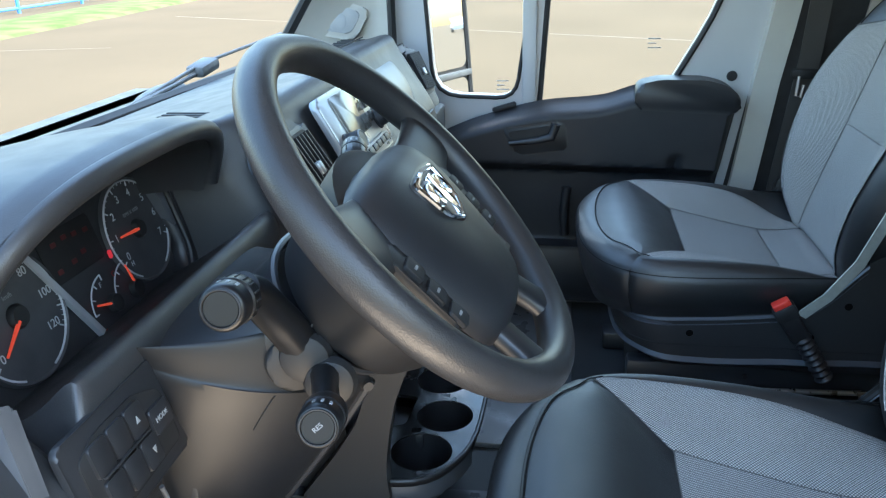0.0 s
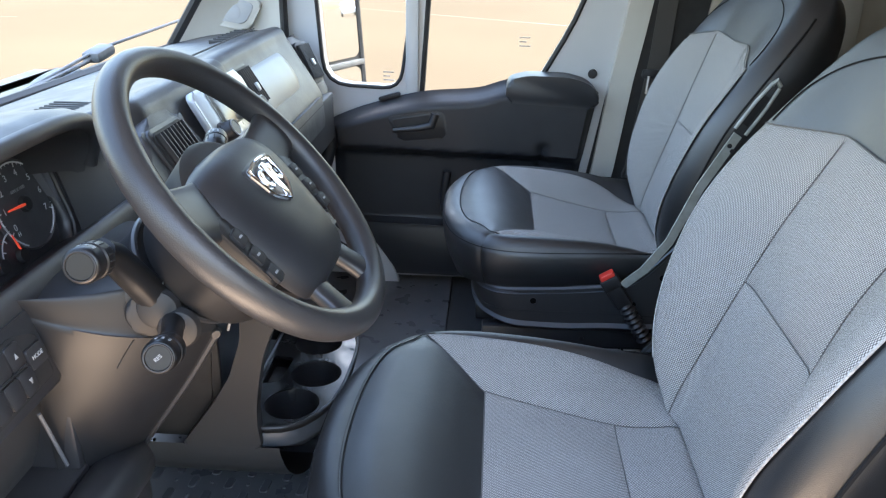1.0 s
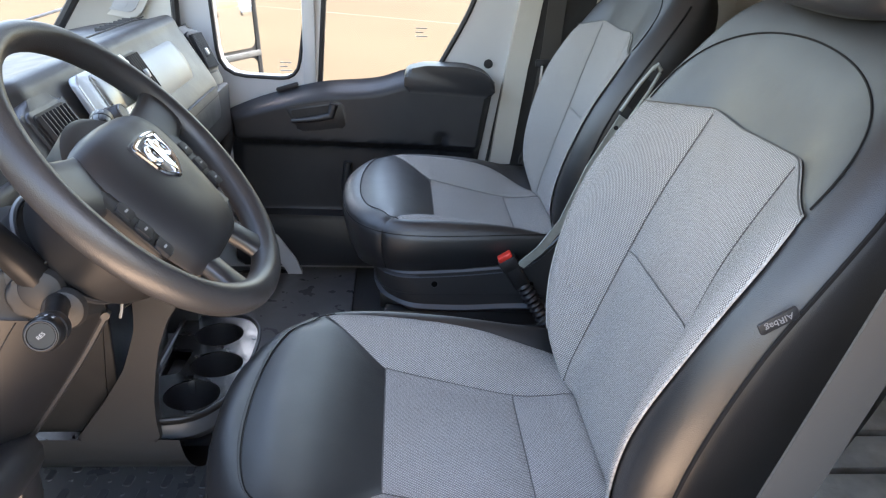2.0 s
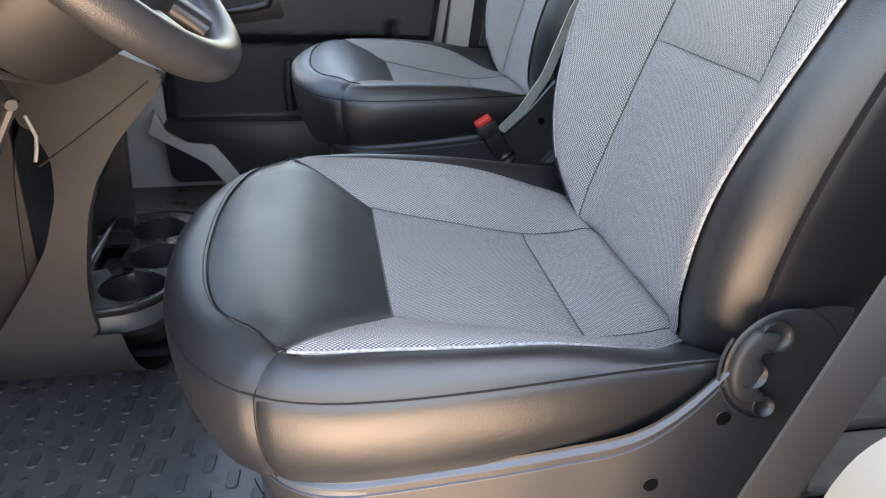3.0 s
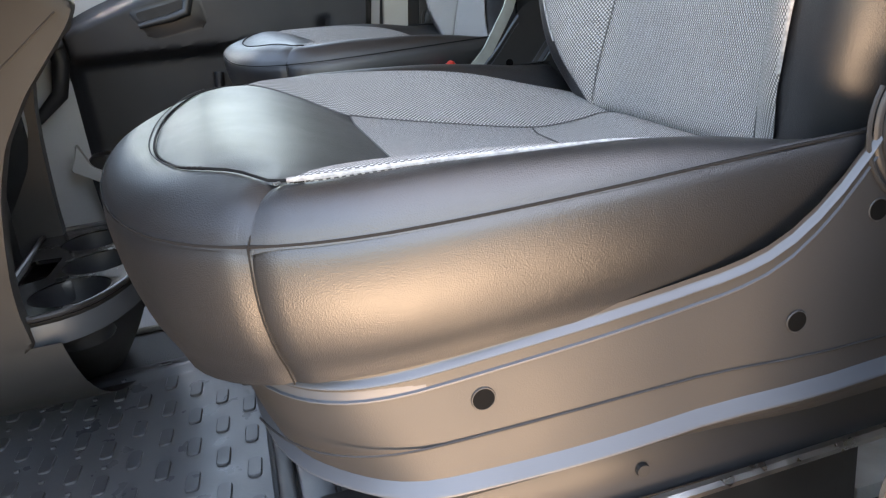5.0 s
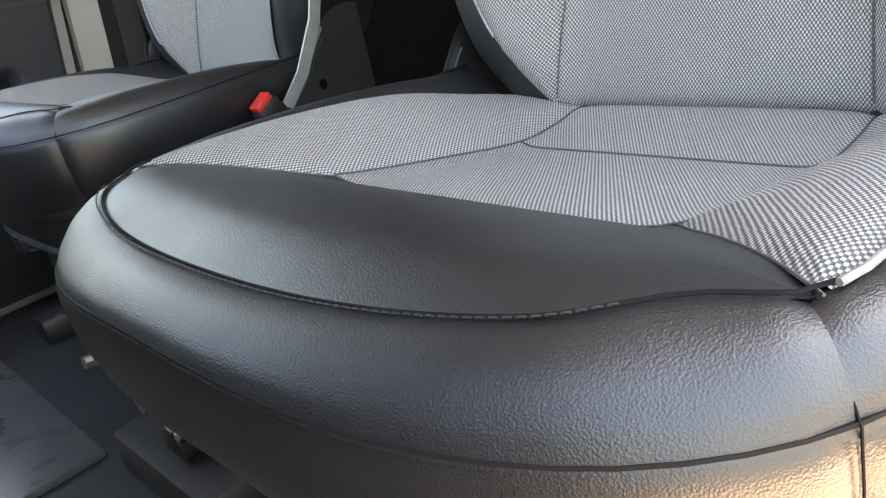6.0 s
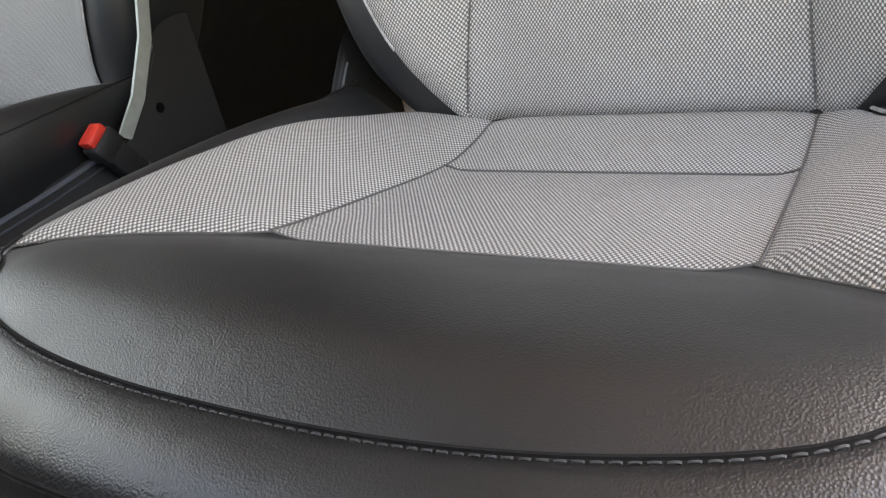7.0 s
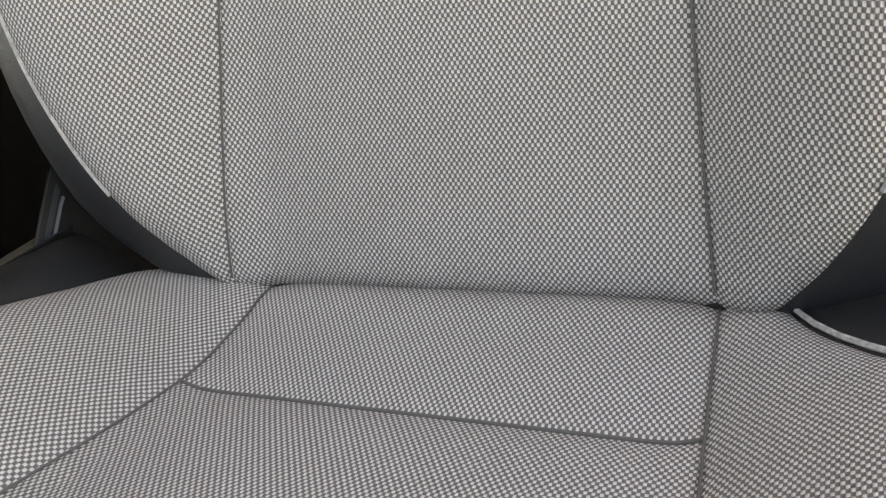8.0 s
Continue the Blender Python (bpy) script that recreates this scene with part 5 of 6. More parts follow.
part("upper_body", sheet(dash_fn, 130, 84, False), PLASTIC, dash, "grained charcoal plastic", 60)
part("end_cap", prism([(x, -z) for x, z in dash_profile(1.3)], 0.01, Matrix.Translation((0, 1.332, 0)) @ Matrix.Rotation(radians(-90), 4, "X"), 0.003), PLASTIC, dash)
part("left_end_cap", prism([(x, -z) for x, z in dash_profile(-0.45)], 0.01, Matrix.Translation((0, -0.468, 0)) @ Matrix.Rotation(radians(-90), 4, "X"), 0.003), PLASTIC, dash)


def vent(at, w, h, slats, label, skew=0.0):
    v = thing("air_vent", at.translation, label, "vent", "dashboard vents")
    o = rounded([(-w / 2, -h / 2), (w / 2, -h / 2), (w / 2 + skew, h / 2), (-w / 2 + skew, h / 2)], 0.012)
    part("surround", prism([(x * 1.16, y * 1.14) for x, y in o], 0.008, at @ Matrix.Translation((0, 0, -0.001)), 0.004), SMOOTH, v)
    part("well", prism(o, 0.002, at @ Matrix.Translation((0, 0, 0.0072))), BLACK, v)
    for i in range(slats):
        x = -w / 2 + w * (i + 0.7) / (slats + 0.4)
        p0, p1 = Vector((x, -h / 2 + 0.004, 0.009)), Vector((x + skew, h / 2 - 0.004, 0.009))
        bm = bmesh.new()
        r = [bm.verts.new(at @ (p + Vector((dx, 0, dz)))) for p in (p0, p1) for dx, dz in ((-0.0016, 0.0), (-0.0006, 0.007), (0.0008, 0.007), (0.0002, 0.0))]
        for a, b in ((0, 1), (1, 2), (2, 3), (3, 0)):
            bm.faces.new([r[a], r[b], r[b + 4], r[a + 4]])
        part("slat", bm, SMOOTH, v)
    part("slider", solid((-0.006, -0.009, 0.0), (0.006, 0.009, 0.013), 0.003, at @ Matrix.Translation((skew * 0.3, -0.005, 0.008))), SILVER, v, "silver slider")
    return v


SLOPE = (1, 0, 0.55)
part("vent_pod", prism(rounded([(-0.09, -0.085), (0.075, -0.06), (0.085, 0.03), (0.05, 0.062), (-0.05, 0.066), (-0.09, 0.03)], [0.03, 0.02, 0.03, 0.03, 0.04, 0.04]), 0.03, facing((-0.282, 0.286, 0.694), SLOPE), 0.012, seg=3), PLASTIC, dash, "raised pod round the centre vent")
vent(facing((-0.2555, 0.292, 0.702), SLOPE), 0.1, 0.095, 8, "upright-slatted air vent in the middle of the dashboard", -0.012)
vent(facing((-0.283, 0.725, 0.715), SLOPE), 0.07, 0.085, 6, "second centre air vent in the dashboard", -0.01)
part("end_pod", prism(rounded([(-0.052, -0.1), (0.04, -0.1), (0.05, 0.04), (0.03, 0.075), (-0.045, 0.075)], [0.02, 0.02, 0.03, 0.03, 0.02]), 0.03, facing((-0.318, 1.255, 0.662), (0.85, -0.28, 0.5)), 0.01, seg=3), PLASTIC, dash, "raised pod at the passenger end")
vent(facing((-0.289, 1.25, 0.678), (0.85, -0.28, 0.5)), 0.052, 0.1, 9, "tall slatted air vent at the passenger end of the dashboard")
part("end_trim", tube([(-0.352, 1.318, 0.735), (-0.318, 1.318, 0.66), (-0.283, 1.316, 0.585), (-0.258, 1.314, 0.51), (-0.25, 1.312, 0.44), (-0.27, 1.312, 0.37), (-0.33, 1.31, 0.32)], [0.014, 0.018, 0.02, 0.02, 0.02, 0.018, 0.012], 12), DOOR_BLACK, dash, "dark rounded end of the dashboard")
# solid black block, proud of the dash, stands in for the shelf's shade
part("shelf_shade", solid((-0.26, 0.72, 0.47), (-0.2295, 1.28, 0.598), 0.006), BLACK, dash, "black block for the shade in the open shelf")
vent(facing((-0.29, -0.335, 0.655), (1, -0.1, 0.4)), 0.09, 0.11, 6, "air vent at the driver's end of the dashboard")

# defroster slots on the dash top
for y0, y1 in ((0.24, 0.32), (1.05, 1.24), (-0.38, -0.26)):
    d = thing("defroster_grille", ((-0.44), (y0 + y1) / 2, 0.77), "slotted defroster grille in the dashboard top", "vent", "defroster grilles")
    for i in range(7):
        y = y0 + (y1 - y0) * i / 6
        x = -0.44 + 0.02 * (y0 < 0.4)
        part("slot", solid((x - 0.035, y - 0.003, 0.742), (x + 0.035, y + 0.003, 0.7695 if y0 < 0.4 else 0.7585), 0.001, Matrix.Translation((0, 0, 0.0))), BLACK, d)

# seam lines of the upper pad
for pts in ([(-0.41, 0.70 + 0.5 * i / 10, 0.768) for i in range(11)],):
    part("pad_seam", tube(pts, 0.002, 5), BLACK, dash)
# upper lid of the passenger side and glove box below
g = thing("glove_box", (-0.27, 0.93, 0.62), "closed glove box in the dashboard, its lid grey with reflection", "glove box")
# grey base carries the reflected window, on top of the lid's own gloss
LID = material("satin_lid_reflection_grey", (0.19, 0.2, 0.21), 0.38, 0.3, spec=0.8)
grain(LID, 1100, 0.25, 0.0003)
rough_mottle(LID, 0.36, 0.42, 12)


def lid_fn(u, v):
    """Bowed lid of the upper passenger compartment."""
    y = 0.79 + 0.36 * u
    z = 0.745 - 0.125 * v
    e = min(1.0, 12 * min(u, 1 - u), 8 * min(v, 1 - v))
    return Vector((-0.332 + 0.068 * v + 0.014 * math.sin(math.pi * v) + 0.008 * e - 0.02 * step(0.7, 1.0, u), y, z))


part("lid", sheet(lid_fn, 40, 24, False), LID, g, "smooth lid, its grey standing for the window's reflection", 50)
part("lid_gap", tube([lid_fn(0.0, i / 8) for i in range(9)] + [lid_fn(i / 10, 1.0) for i in range(1, 11)] + [lid_fn(1.0, 1 - i / 8) for i in range(1, 9)], 0.0035, 6), BLACK, g)
part("lower_lid", prism(rrect(0.44, 0.075, 0.015), 0.008, facing((-0.236, 0.93, 0.575), (1, 0, 0.1)), 0.004), PLASTIC, g)
part("open_shelf", solid((-0.36, 0.70, 0.535), (-0.245, 1.24, 0.556), 0.006), BLACK, g)

# radio and heater panel
radio = thing("centre_console_panel", (-0.25, 0.53, 0.6), "grey radio and switch panel with two knobs", "radio")
rm = facing((-0.254, 0.505, 0.712), SLOPE)
part("bezel", prism(rrect(0.235, 0.125, 0.016), 0.012, rm, 0.006), SILVER, radio, "satin silver bezel")
part("screen", prism(rrect(0.115, 0.072, 0.006), 0.002, rm @ Matrix.Translation((-0.012, 0.018, 0.0122)), 0.001), SCREEN, radio, "unlit display")
part("button_bar", prism(rrect(0.16, 0.018, 0.005), 0.006, rm @ Matrix.Translation((0.0, -0.045, 0.0118)), 0.002), GREYTRIM, radio)
for i in range(6):
    part("button", prism(rrect(0.02, 0.011, 0.002), 0.003, rm @ Matrix.Translation((-0.062 + 0.025 * i, -0.045, 0.0178)), 0.001), SMOOTH, radio)
for i in range(3):
    part("button", prism(rrect(0.014, 0.016, 0.002), 0.004, rm @ Matrix.Translation((0.068, 0.04 - 0.022 * i, 0.0118)), 0.001), SMOOTH, radio)
for x, y in ((-0.086, -0.018), (0.09, -0.014)):
    k = part("knob", lathe([(0, 0.024), (0.012, 0.024), (0.0155, 0.021), (0.0165, 0.004), (0.019, 0.002), (0.019, 0)], 28, rm @ Matrix.Translation((x, y, 0.0118))), SMOOTH, radio, "round black knob")
    part("knob_ring", tube([rm @ Matrix.Translation((x, y, 0.0355)) @ Vector((0.0135 * math.cos(a), 0.0135 * math.sin(a), 0)) for a in [2 * math.pi * i / 24 for i in range(24)]], 0.0012, 6, True), SILVER, k)
hm = facing((-0.212, 0.525, 0.612), (1, -0.05, 0.45))
part("heater_panel", prism(rrect(0.2, 0.055, 0.014), 0.01, hm, 0.005), GREYTRIM, radio)
for x in (-0.06, 0.0, 0.06):
    part("heater_knob", lathe([(0, 0.022), (0.012, 0.022), (0.016, 0.018), (0.019, 0)], 24, hm @ Matrix.Translation((x, 0.0, 0.0098))), SMOOTH, radio, "heater knob")
# centre stack below the radio, down to the cup holders
FLANK = rounded([(-0.33, 0.64), (-0.13, 0.60), (-0.035, 0.556), (-0.045, 0.535), (-0.105, 0.468), (-0.137, 0.419), (-0.155, 0.37), (-0.165, 0.32), (-0.172, 0.272), (-0.173, 0.235), (-0.168, 0.19), (-0.31, 0.19), (-0.288, 0.22), (-0.248, 0.275), (-0.214, 0.33), (-0.19, 0.40), (-0.186, 0.45), (-0.205, 0.50), (-0.33, 0.55)], 0.012)
for y0, jut in ((0.298, 1.0), (0.672, 0.0)):
    part("stack_flank", prism([(x if jut or x < -0.2 else -0.2 + (x + 0.2) * 0.3, z) for x, z in FLANK], 0.026, Matrix.Translation((0, y0, 0)) @ Matrix.Rotation(radians(90), 4, "X"), 0.006), PANEL, dash, "moulded flank of the centre stack")
# added black wall gives the deep shade behind the flank's edge
setting("stack_shade_wall", solid((-0.98, 0.3, 0.19), (-0.238, 0.312, 0.60), 0.004), BLACK, "black wall added for the shade beside the centre stack", "wall")
part("stack_skirt", sheet(lambda u, v: Vector((-0.98 + (0.84 + 0.03 * v) * u, 0.274 + 0.225 * v**2.6, 0.194 - 0.166 * v)), 30, 14, False), PANEL, dash, "lower side of the console running in to the floor")
part("flank_seam", tube([(-0.200, 0.2712, 0.442), (-0.15, 0.2712, 0.476), (-0.10, 0.2712, 0.512), (-0.055, 0.2712, 0.546)], 0.0012, 5), BLACK, dash)
part("stack_recess", sheet(lambda u, v: Vector((
    spline([(0, -0.20), (0.2, -0.235), (0.5, -0.25), (1, -0.26)], v), 0.296 + 0.352 * u, 0.53 - 0.36 * v)), 6, 16, False), SMOOTH, dash)


def nose_fn(u, v):
    """Shelf that juts from the stack and carries the gear selector."""
    a = abs(2 * u - 1)
    tip = -0.045 - 0.03 * u - 0.02 * a**4
    rows_x = [(0, -0.235), (0.3, -0.15), (0.55, tip - 0.012), (0.65, tip), (0.75, tip - 0.012), (1.0, -0.17)]
    rows_z = [(0, 0.622), (0.3, 0.592), (0.55, 0.558), (0.65, 0.546), (0.75, 0.532), (1.0, 0.498)]
    return Vector((spline(rows_x, v), 0.287 + 0.20 * u, spline(rows_z, v) - 0.018 * u - 0.008 * a**6))


part("stack_nose", sheet(nose_fn, 30, 34, False), PLASTIC, dash, "jutting shelf of the centre stack", 60)
gear = thing("gear_selector", (-0.14, 0.40, 0.58), "black gear selector on the centre stack", "gear lever")
part("gate", prism(rrect(0.10, 0.075, 0.02), 0.006, facing((-0.135, 0.40, 0.583), (0.35, 0, 1), (-1, 0, 0.35)), 0.003), GLOSS, gear)
part("boot", lathe([(0.03, 0.0), (0.024, 0.015), (0.014, 0.03), (0.010, 0.05)], 20, facing((-0.14, 0.40, 0.588), (0.35, 0, 1), (-1, 0, 0.35))), SMOOTH, gear)
part("knob", lathe([(0, 0.095), (0.014, 0.092), (0.021, 0.078), (0.02, 0.062), (0.011, 0.048)], 24, facing((-0.14, 0.40, 0.588), (0.35, 0, 1), (-1, 0, 0.35))), SMOOTH, gear)
pads = thing("switch_bank", (-0.11, 0.57, 0.56), "pale switch pads on the centre stack", "switches")
for i in range(2):
    part("pad", prism(rrect(0.06, 0.05, 0.008), 0.006, facing((-0.155, 0.50 + 0.075 * i, 0.575 - 0.002 * i), (0.4, 0, 1), (-1, 0, 0.4)), 0.002), GREYTRIM, pads)

cup = thing("cup_holder", (-0.14, 0.48, 0.12), "glossy black console with round cup holders", "cup holder")
CUP_M = Matrix.Translation((-0.145, 0.48, 0.0)) @ Matrix.Rotation(radians(0), 4, "Z")
CZ = 0.222
cup_o = rounded([(-0.075, -0.19), (0.03, -0.185), (0.085, -0.09), (0.09, 0.12), (0.05, 0.19), (-0.075, 0.19)], [0.05, 0.06, 0.07, 0.07, 0.06, 0.04])
TRAY = rounded([(-0.068, -0.055), (-0.034, -0.04), (-0.027, 0.045), (-0.068, 0.05)], 0.008)
CUPS = [(0.006, -0.112, 0.049), (0.028, -0.008, 0.048), (0.008, 0.108, 0.048)]


def cup_top():
    """The upper plate with round openings through it."""
    bm = bmesh.new()
    edges = []
    for lp in [cup_o] + [[(cx + r * math.cos(2 * math.pi * i / 28), cy + r * math.sin(2 * math.pi * i / 28)) for i in range(28)] for cx, cy, r in CUPS] + [TRAY]:
        vs = [bm.verts.new((x, y, CZ)) for x, y in lp]
        edges += [bm.edges.new((vs[i], vs[(i + 1) % len(vs)])) for i in range(len(vs))]
    bmesh.ops.triangle_fill(bm, use_beauty=True, use_dissolve=False, edges=edges)
    ext = bmesh.ops.extrude_face_region(bm, geom=list(bm.faces))
    bmesh.ops.translate(bm, verts=[v for v in ext["geom"] if isinstance(v, bmesh.types.BMVert)], vec=(0, 0, -0.006))
    bmesh.ops.transform(bm, matrix=CUP_M, verts=bm.verts)
    return bm


part("top_plate", cup_top(), GLOSS, cup, "glossy black upper plate", 30)
part("body", sheet(lambda u, v: (lambda p: CUP_M @ Vector((p[0] * (1.03 - 0.6 * v**1.5) - 0.03 * v**1.5, p[1] * (1.02 - 0.72 * v**1.5) + 0.09 * v**1.5, CZ - 0.004 - 0.185 * v)))(cup_o[int(u * len(cup_o)) % len(cup_o)]), len(cup_o), 10, False, close_u=True), BLACK, cup, "", 60)
part("rim", tube([CUP_M @ Vector((x * 1.03, y * 1.02, CZ + 0.001)) for x, y in cup_o], 0.004, 8, True), SMOOTH, cup)
lip_o = [p for p in cup_o if p[1] < -0.06]
part("front_lip", sheet(lambda u, v: CUP_M @ Vector((lip_o[min(int(u * (len(lip_o) - 1) + 0.5), len(lip_o) - 1)][0] * 1.045, lip_o[min(int(u * (len(lip_o) - 1) + 0.5), len(lip_o) - 1)][1] * 1.03 - 0.002 * math.sin(math.pi * v), CZ - 0.008 - 0.028 * v)), len(lip_o) - 1, 6, False), SILVER_SKY_STRIP, cup, "satin silver lip")
for cx, cy, r in CUPS:
    part("cup", lathe([(r, 0), (r * 0.98, -0.02), (r * 0.84, -0.058), (r * 0.78, -0.063), (0, -0.063)], 28, CUP_M @ Matrix.Translation((cx, cy, CZ - 0.002))), SMOOTH, cup, "deep round cup well")
part("tray", prism(TRAY, 0.003, CUP_M @ Matrix.Translation((0, 0, CZ - 0.028)), 0.001), SMOOTH, cup, "shallow tray beside the wells")
for cx, cy in ((-0.012, -0.055), (0.02, 0.055)):
    part("finger", solid((-0.014, -0.012, -0.03), (0.014, 0.012, 0.004), 0.006, CUP_M @ Matrix.Translation((cx, cy, CZ - 0.004))), SMOOTH, cup)
setting("floor_tunnel", solid((-0.75, 0.515, FLOOR), (-0.20, 0.64, 0.10), 0.03), CARPET, "dark raised floor under the console", "floor")
setting("footwell_floor", solid((-0.75, 0.655, FLOOR), (0.1, 1.33, FLOOR + 0.012), 0.003), RUBBER, "black rubber flooring in the passenger footwell", "floor")

BEZEL_GREY = material("dull_grey_trim", (0.1, 0.105, 0.115), 0.45)
mottle(BEZEL_GREY, (0.09, 0.095, 0.105), (0.11, 0.115, 0.125), 20)

# ---- instrument cluster ----
cl = thing("instrument_cluster", (-0.4, 0.0, 0.68), "instrument cluster with round dials under a hood", "instrument cluster")
CLM = facing((-0.405, 0.015, 0.672), (1, 0, 0.28))


def hood_fn(u, v):
    """Arched visor; u across, v from the tip back to the windscreen."""
    a = math.pi * (1 - u)
    c, s = math.cos(a), max(0.0, math.sin(a))
    w = 0.205 - 0.01 * v
    y = -0.025 + w * math.copysign(abs(c) ** 0.75, c)
    crown = 0.735 + 0.088 * s**0.8
    z = crown - 0.03 * v**1.5 - 0.02 * (1 - step(0, 0.1, v)) * 0.3
    x = -0.305 - 0.20 * v + 0.015 * s - 0.03 * (1 - s)
    return Vector((x, y, z))


def hood():
    bm = sheet(hood_fn, 44, 20, False)
    sheet(lambda u, v: hood_fn(u, v) * 1.0 + Vector((0.0, 0.022 * math.cos(math.pi * u) * 1.0, -0.020)) if v > 0.02 else hood_fn(u, 0.0) + Vector((-0.003, 0.018 * math.cos(math.pi * u), -0.016)), 44, 20, False, bm)
    edge_pts = [hood_fn(i / 44, 0.0) + Vector((0.0, 0.009 * math.cos(math.pi * i / 44), -0.008)) for i in range(45)]
    tube(edge_pts, 0.0105, 10, False, bm)
    return bm


part("hood", hood(), PLASTIC, cl, "grained charcoal hood", 60)
part("backing", prism(rrect(0.40, 0.17, 0.05), 0.01, CLM @ Matrix.Translation((-0.03, 0, -0.012)), 0.004), PLASTIC, cl)
part("well", tube([CLM @ Vector((x, y, 0.0)) for x, y in [(p[0] - 0.03, p[1]) for p in rrect(0.41, 0.18, 0.055)]], 0.018, 10, True), SMOOTH, cl)


def arc(cx, cy, r, a0, a1, w, name, mat, off=0.0028, n=40):
    pts = [CLM @ Vector((cx + r * math.cos(radians(a0 + (a1 - a0) * i / n)), cy + r * math.sin(radians(a0 + (a1 - a0) * i / n)), off)) for i in range(n + 1)]
    return part(name, tube(pts, w, 6), mat, cl)


def tick(cx, cy, r0, r1, a, w, mat=None):
    a = radians(a)
    p0 = Vector((cx + r0 * math.cos(a), cy + r0 * math.sin(a), 0.0026))
    p1 = Vector((cx + r1 * math.cos(a), cy + r1 * math.sin(a), 0.0026))
    return part("tick", tube([CLM @ p0, CLM @ p1], w, 5), mat or PRINT, cl)


def dial(cx, cy, r, texts, needle, size, a0=215, a1=-35):
    part("dial", lathe([(0, 0.0018), (r * 1.02, 0.0018), (r * 1.06, 0.004), (r * 1.09, 0.0)], 40, CLM @ Matrix.Translation((cx, cy, 0))), DIAL, cl, "dark round dial")
    arc(cx, cy, r, a0 + 30, a1 - 40, 0.0011, "scale_ring", PRINT)
    n = len(texts)
    for i, tx in enumerate(texts):
        a = a0 + (a1 - a0) * i / (n - 1)
        tick(cx, cy, r * 0.88, r * 0.99, a, 0.0008)
        if tx:
            lettering(tx, size, CLM @ Matrix.Translation((cx + r * 0.74 * math.cos(radians(a)), cy + r * 0.74 * math.sin(radians(a)), 0.0028)), PRINT, cl, "numeral")
    for i in range(4 * (n - 1)):
        tick(cx, cy, r * 0.94, r * 0.99, a0 + (a1 - a0) * i / (4 * (n - 1)), 0.0004)
    hub = CLM @ Matrix.Translation((cx, cy, 0.002))
    part("needle_hub", lathe([(0, 0.006), (r * 0.16, 0.006), (r * 0.2, 0.003), (r * 0.2, 0)], 20, hub), BLACK, cl)
    a = radians(needle)
    part("needle", tube([CLM @ Vector((cx + k * r * math.cos(a), cy + k * r * math.sin(a), 0.007)) for k in (0.1, 0.72)], [0.0022, 0.0012], 6), NEEDLE, cl, "lit orange-red needle")


dial(0.106, 0.006, 0.056, ["0", "1", "2", "3", "4", "5", "6", "7"], 176, 0.0125, 210, -25)
dial(-0.108, 0.0, 0.058, ["0", "", "20", "", "40", "", "60", "", "80", "", "100", "", "120"], 215, 0.0115)
lettering("RPM X 1000", 0.006, CLM @ Matrix.Translation((0.106, 0.026, 0.0028)), PRINT_DIM, cl, "dial_legend")
lettering("km/h", 0.006, CLM @ Matrix.Translation((-0.108, 0.02, 0.0028)), PRINT_DIM, cl, "dial_legend")
for cx, cy, tx in ((0.016, -0.046, "F"), (0.058, -0.048, "H")):
    arc(cx, cy, 0.034, 180, 95, 0.0009, "small_scale", PRINT)
    for a in (180, 151, 123, 95):
        tick(cx, cy, 0.028, 0.0338, a, 0.0008)
    lettering(tx, 0.008, CLM @ Matrix.Translation((cx + (-0.008 if tx == "F" else 0.014), cy + 0.024, 0.0028)), PRINT, cl, "numeral")
    a = radians(162 if tx == "F" else 99)
    part("needle", tube([CLM @ Vector((cx + k * math.cos(a), cy + k * math.sin(a), 0.006)) for k in (0.0, 0.03)], [0.0018, 0.001], 6), NEEDLE, cl, "small lit red needle")
    part("needle_hub", lathe([(0, 0.006), (0.009, 0.006), (0.011, 0.002), (0.011, 0)], 18, CLM @ Matrix.Translation((cx, cy, 0.002))), BLACK, cl)
lettering("E", 0.008, CLM @ Matrix.Translation((-0.012, -0.066, 0.0028)), PRINT_RED, cl, "numeral")
lettering("C", 0.008, CLM @ Matrix.Translation((0.034, -0.02, 0.0028)), PRINT_RED, cl, "numeral")
part("message_window", prism(rrect(0.085, 0.05, 0.004), 0.002, CLM @ Matrix.Translation((-0.008, 0.026, 0.0015)), 0.001), BLACK, cl)
for i, (x, y) in enumerate(((-0.03, 0.038), (-0.012, 0.040), (0.004, 0.038), (-0.036, 0.012), (-0.012, 0.014), (0.006, 0.018), (0.022, 0.036))):
    part("telltale", prism(rrect(0.008, 0.005, 0.001, 2), 0.0005, CLM @ Matrix.Translation((x, y, 0.0037))), UNLIT_RED, cl)
part("belt_telltale", prism(rrect(0.006, 0.009, 0.002, 2), 0.001, CLM @ Matrix.Translation((0.041, 0.0, 0.0037))), TELLTALE, cl, "lit red warning lamp")
part("divider", prism([(-0.078, 0.052), (-0.072, 0.054), (-0.016, -0.062), (-0.023, -0.065)], 0.006, CLM, 0.001), GREYTRIM, cl, "grey dividing bar")
part("bracket", prism([(0.150, 0.045), (0.186, 0.045), (0.180, -0.02), (0.166, -0.012)], 0.012, CLM @ Matrix.Translation((-0.005, 0.0, 0.002)), 0.003), BEZEL_GREY, cl, "grey filler panel beside the dial")
part("lens_frame", tube([CLM @ Vector((x - 0.03, y, 0.016)) for x, y in rrect(0.395, 0.165, 0.05)], 0.004, 8, True), SMOOTH, cl)

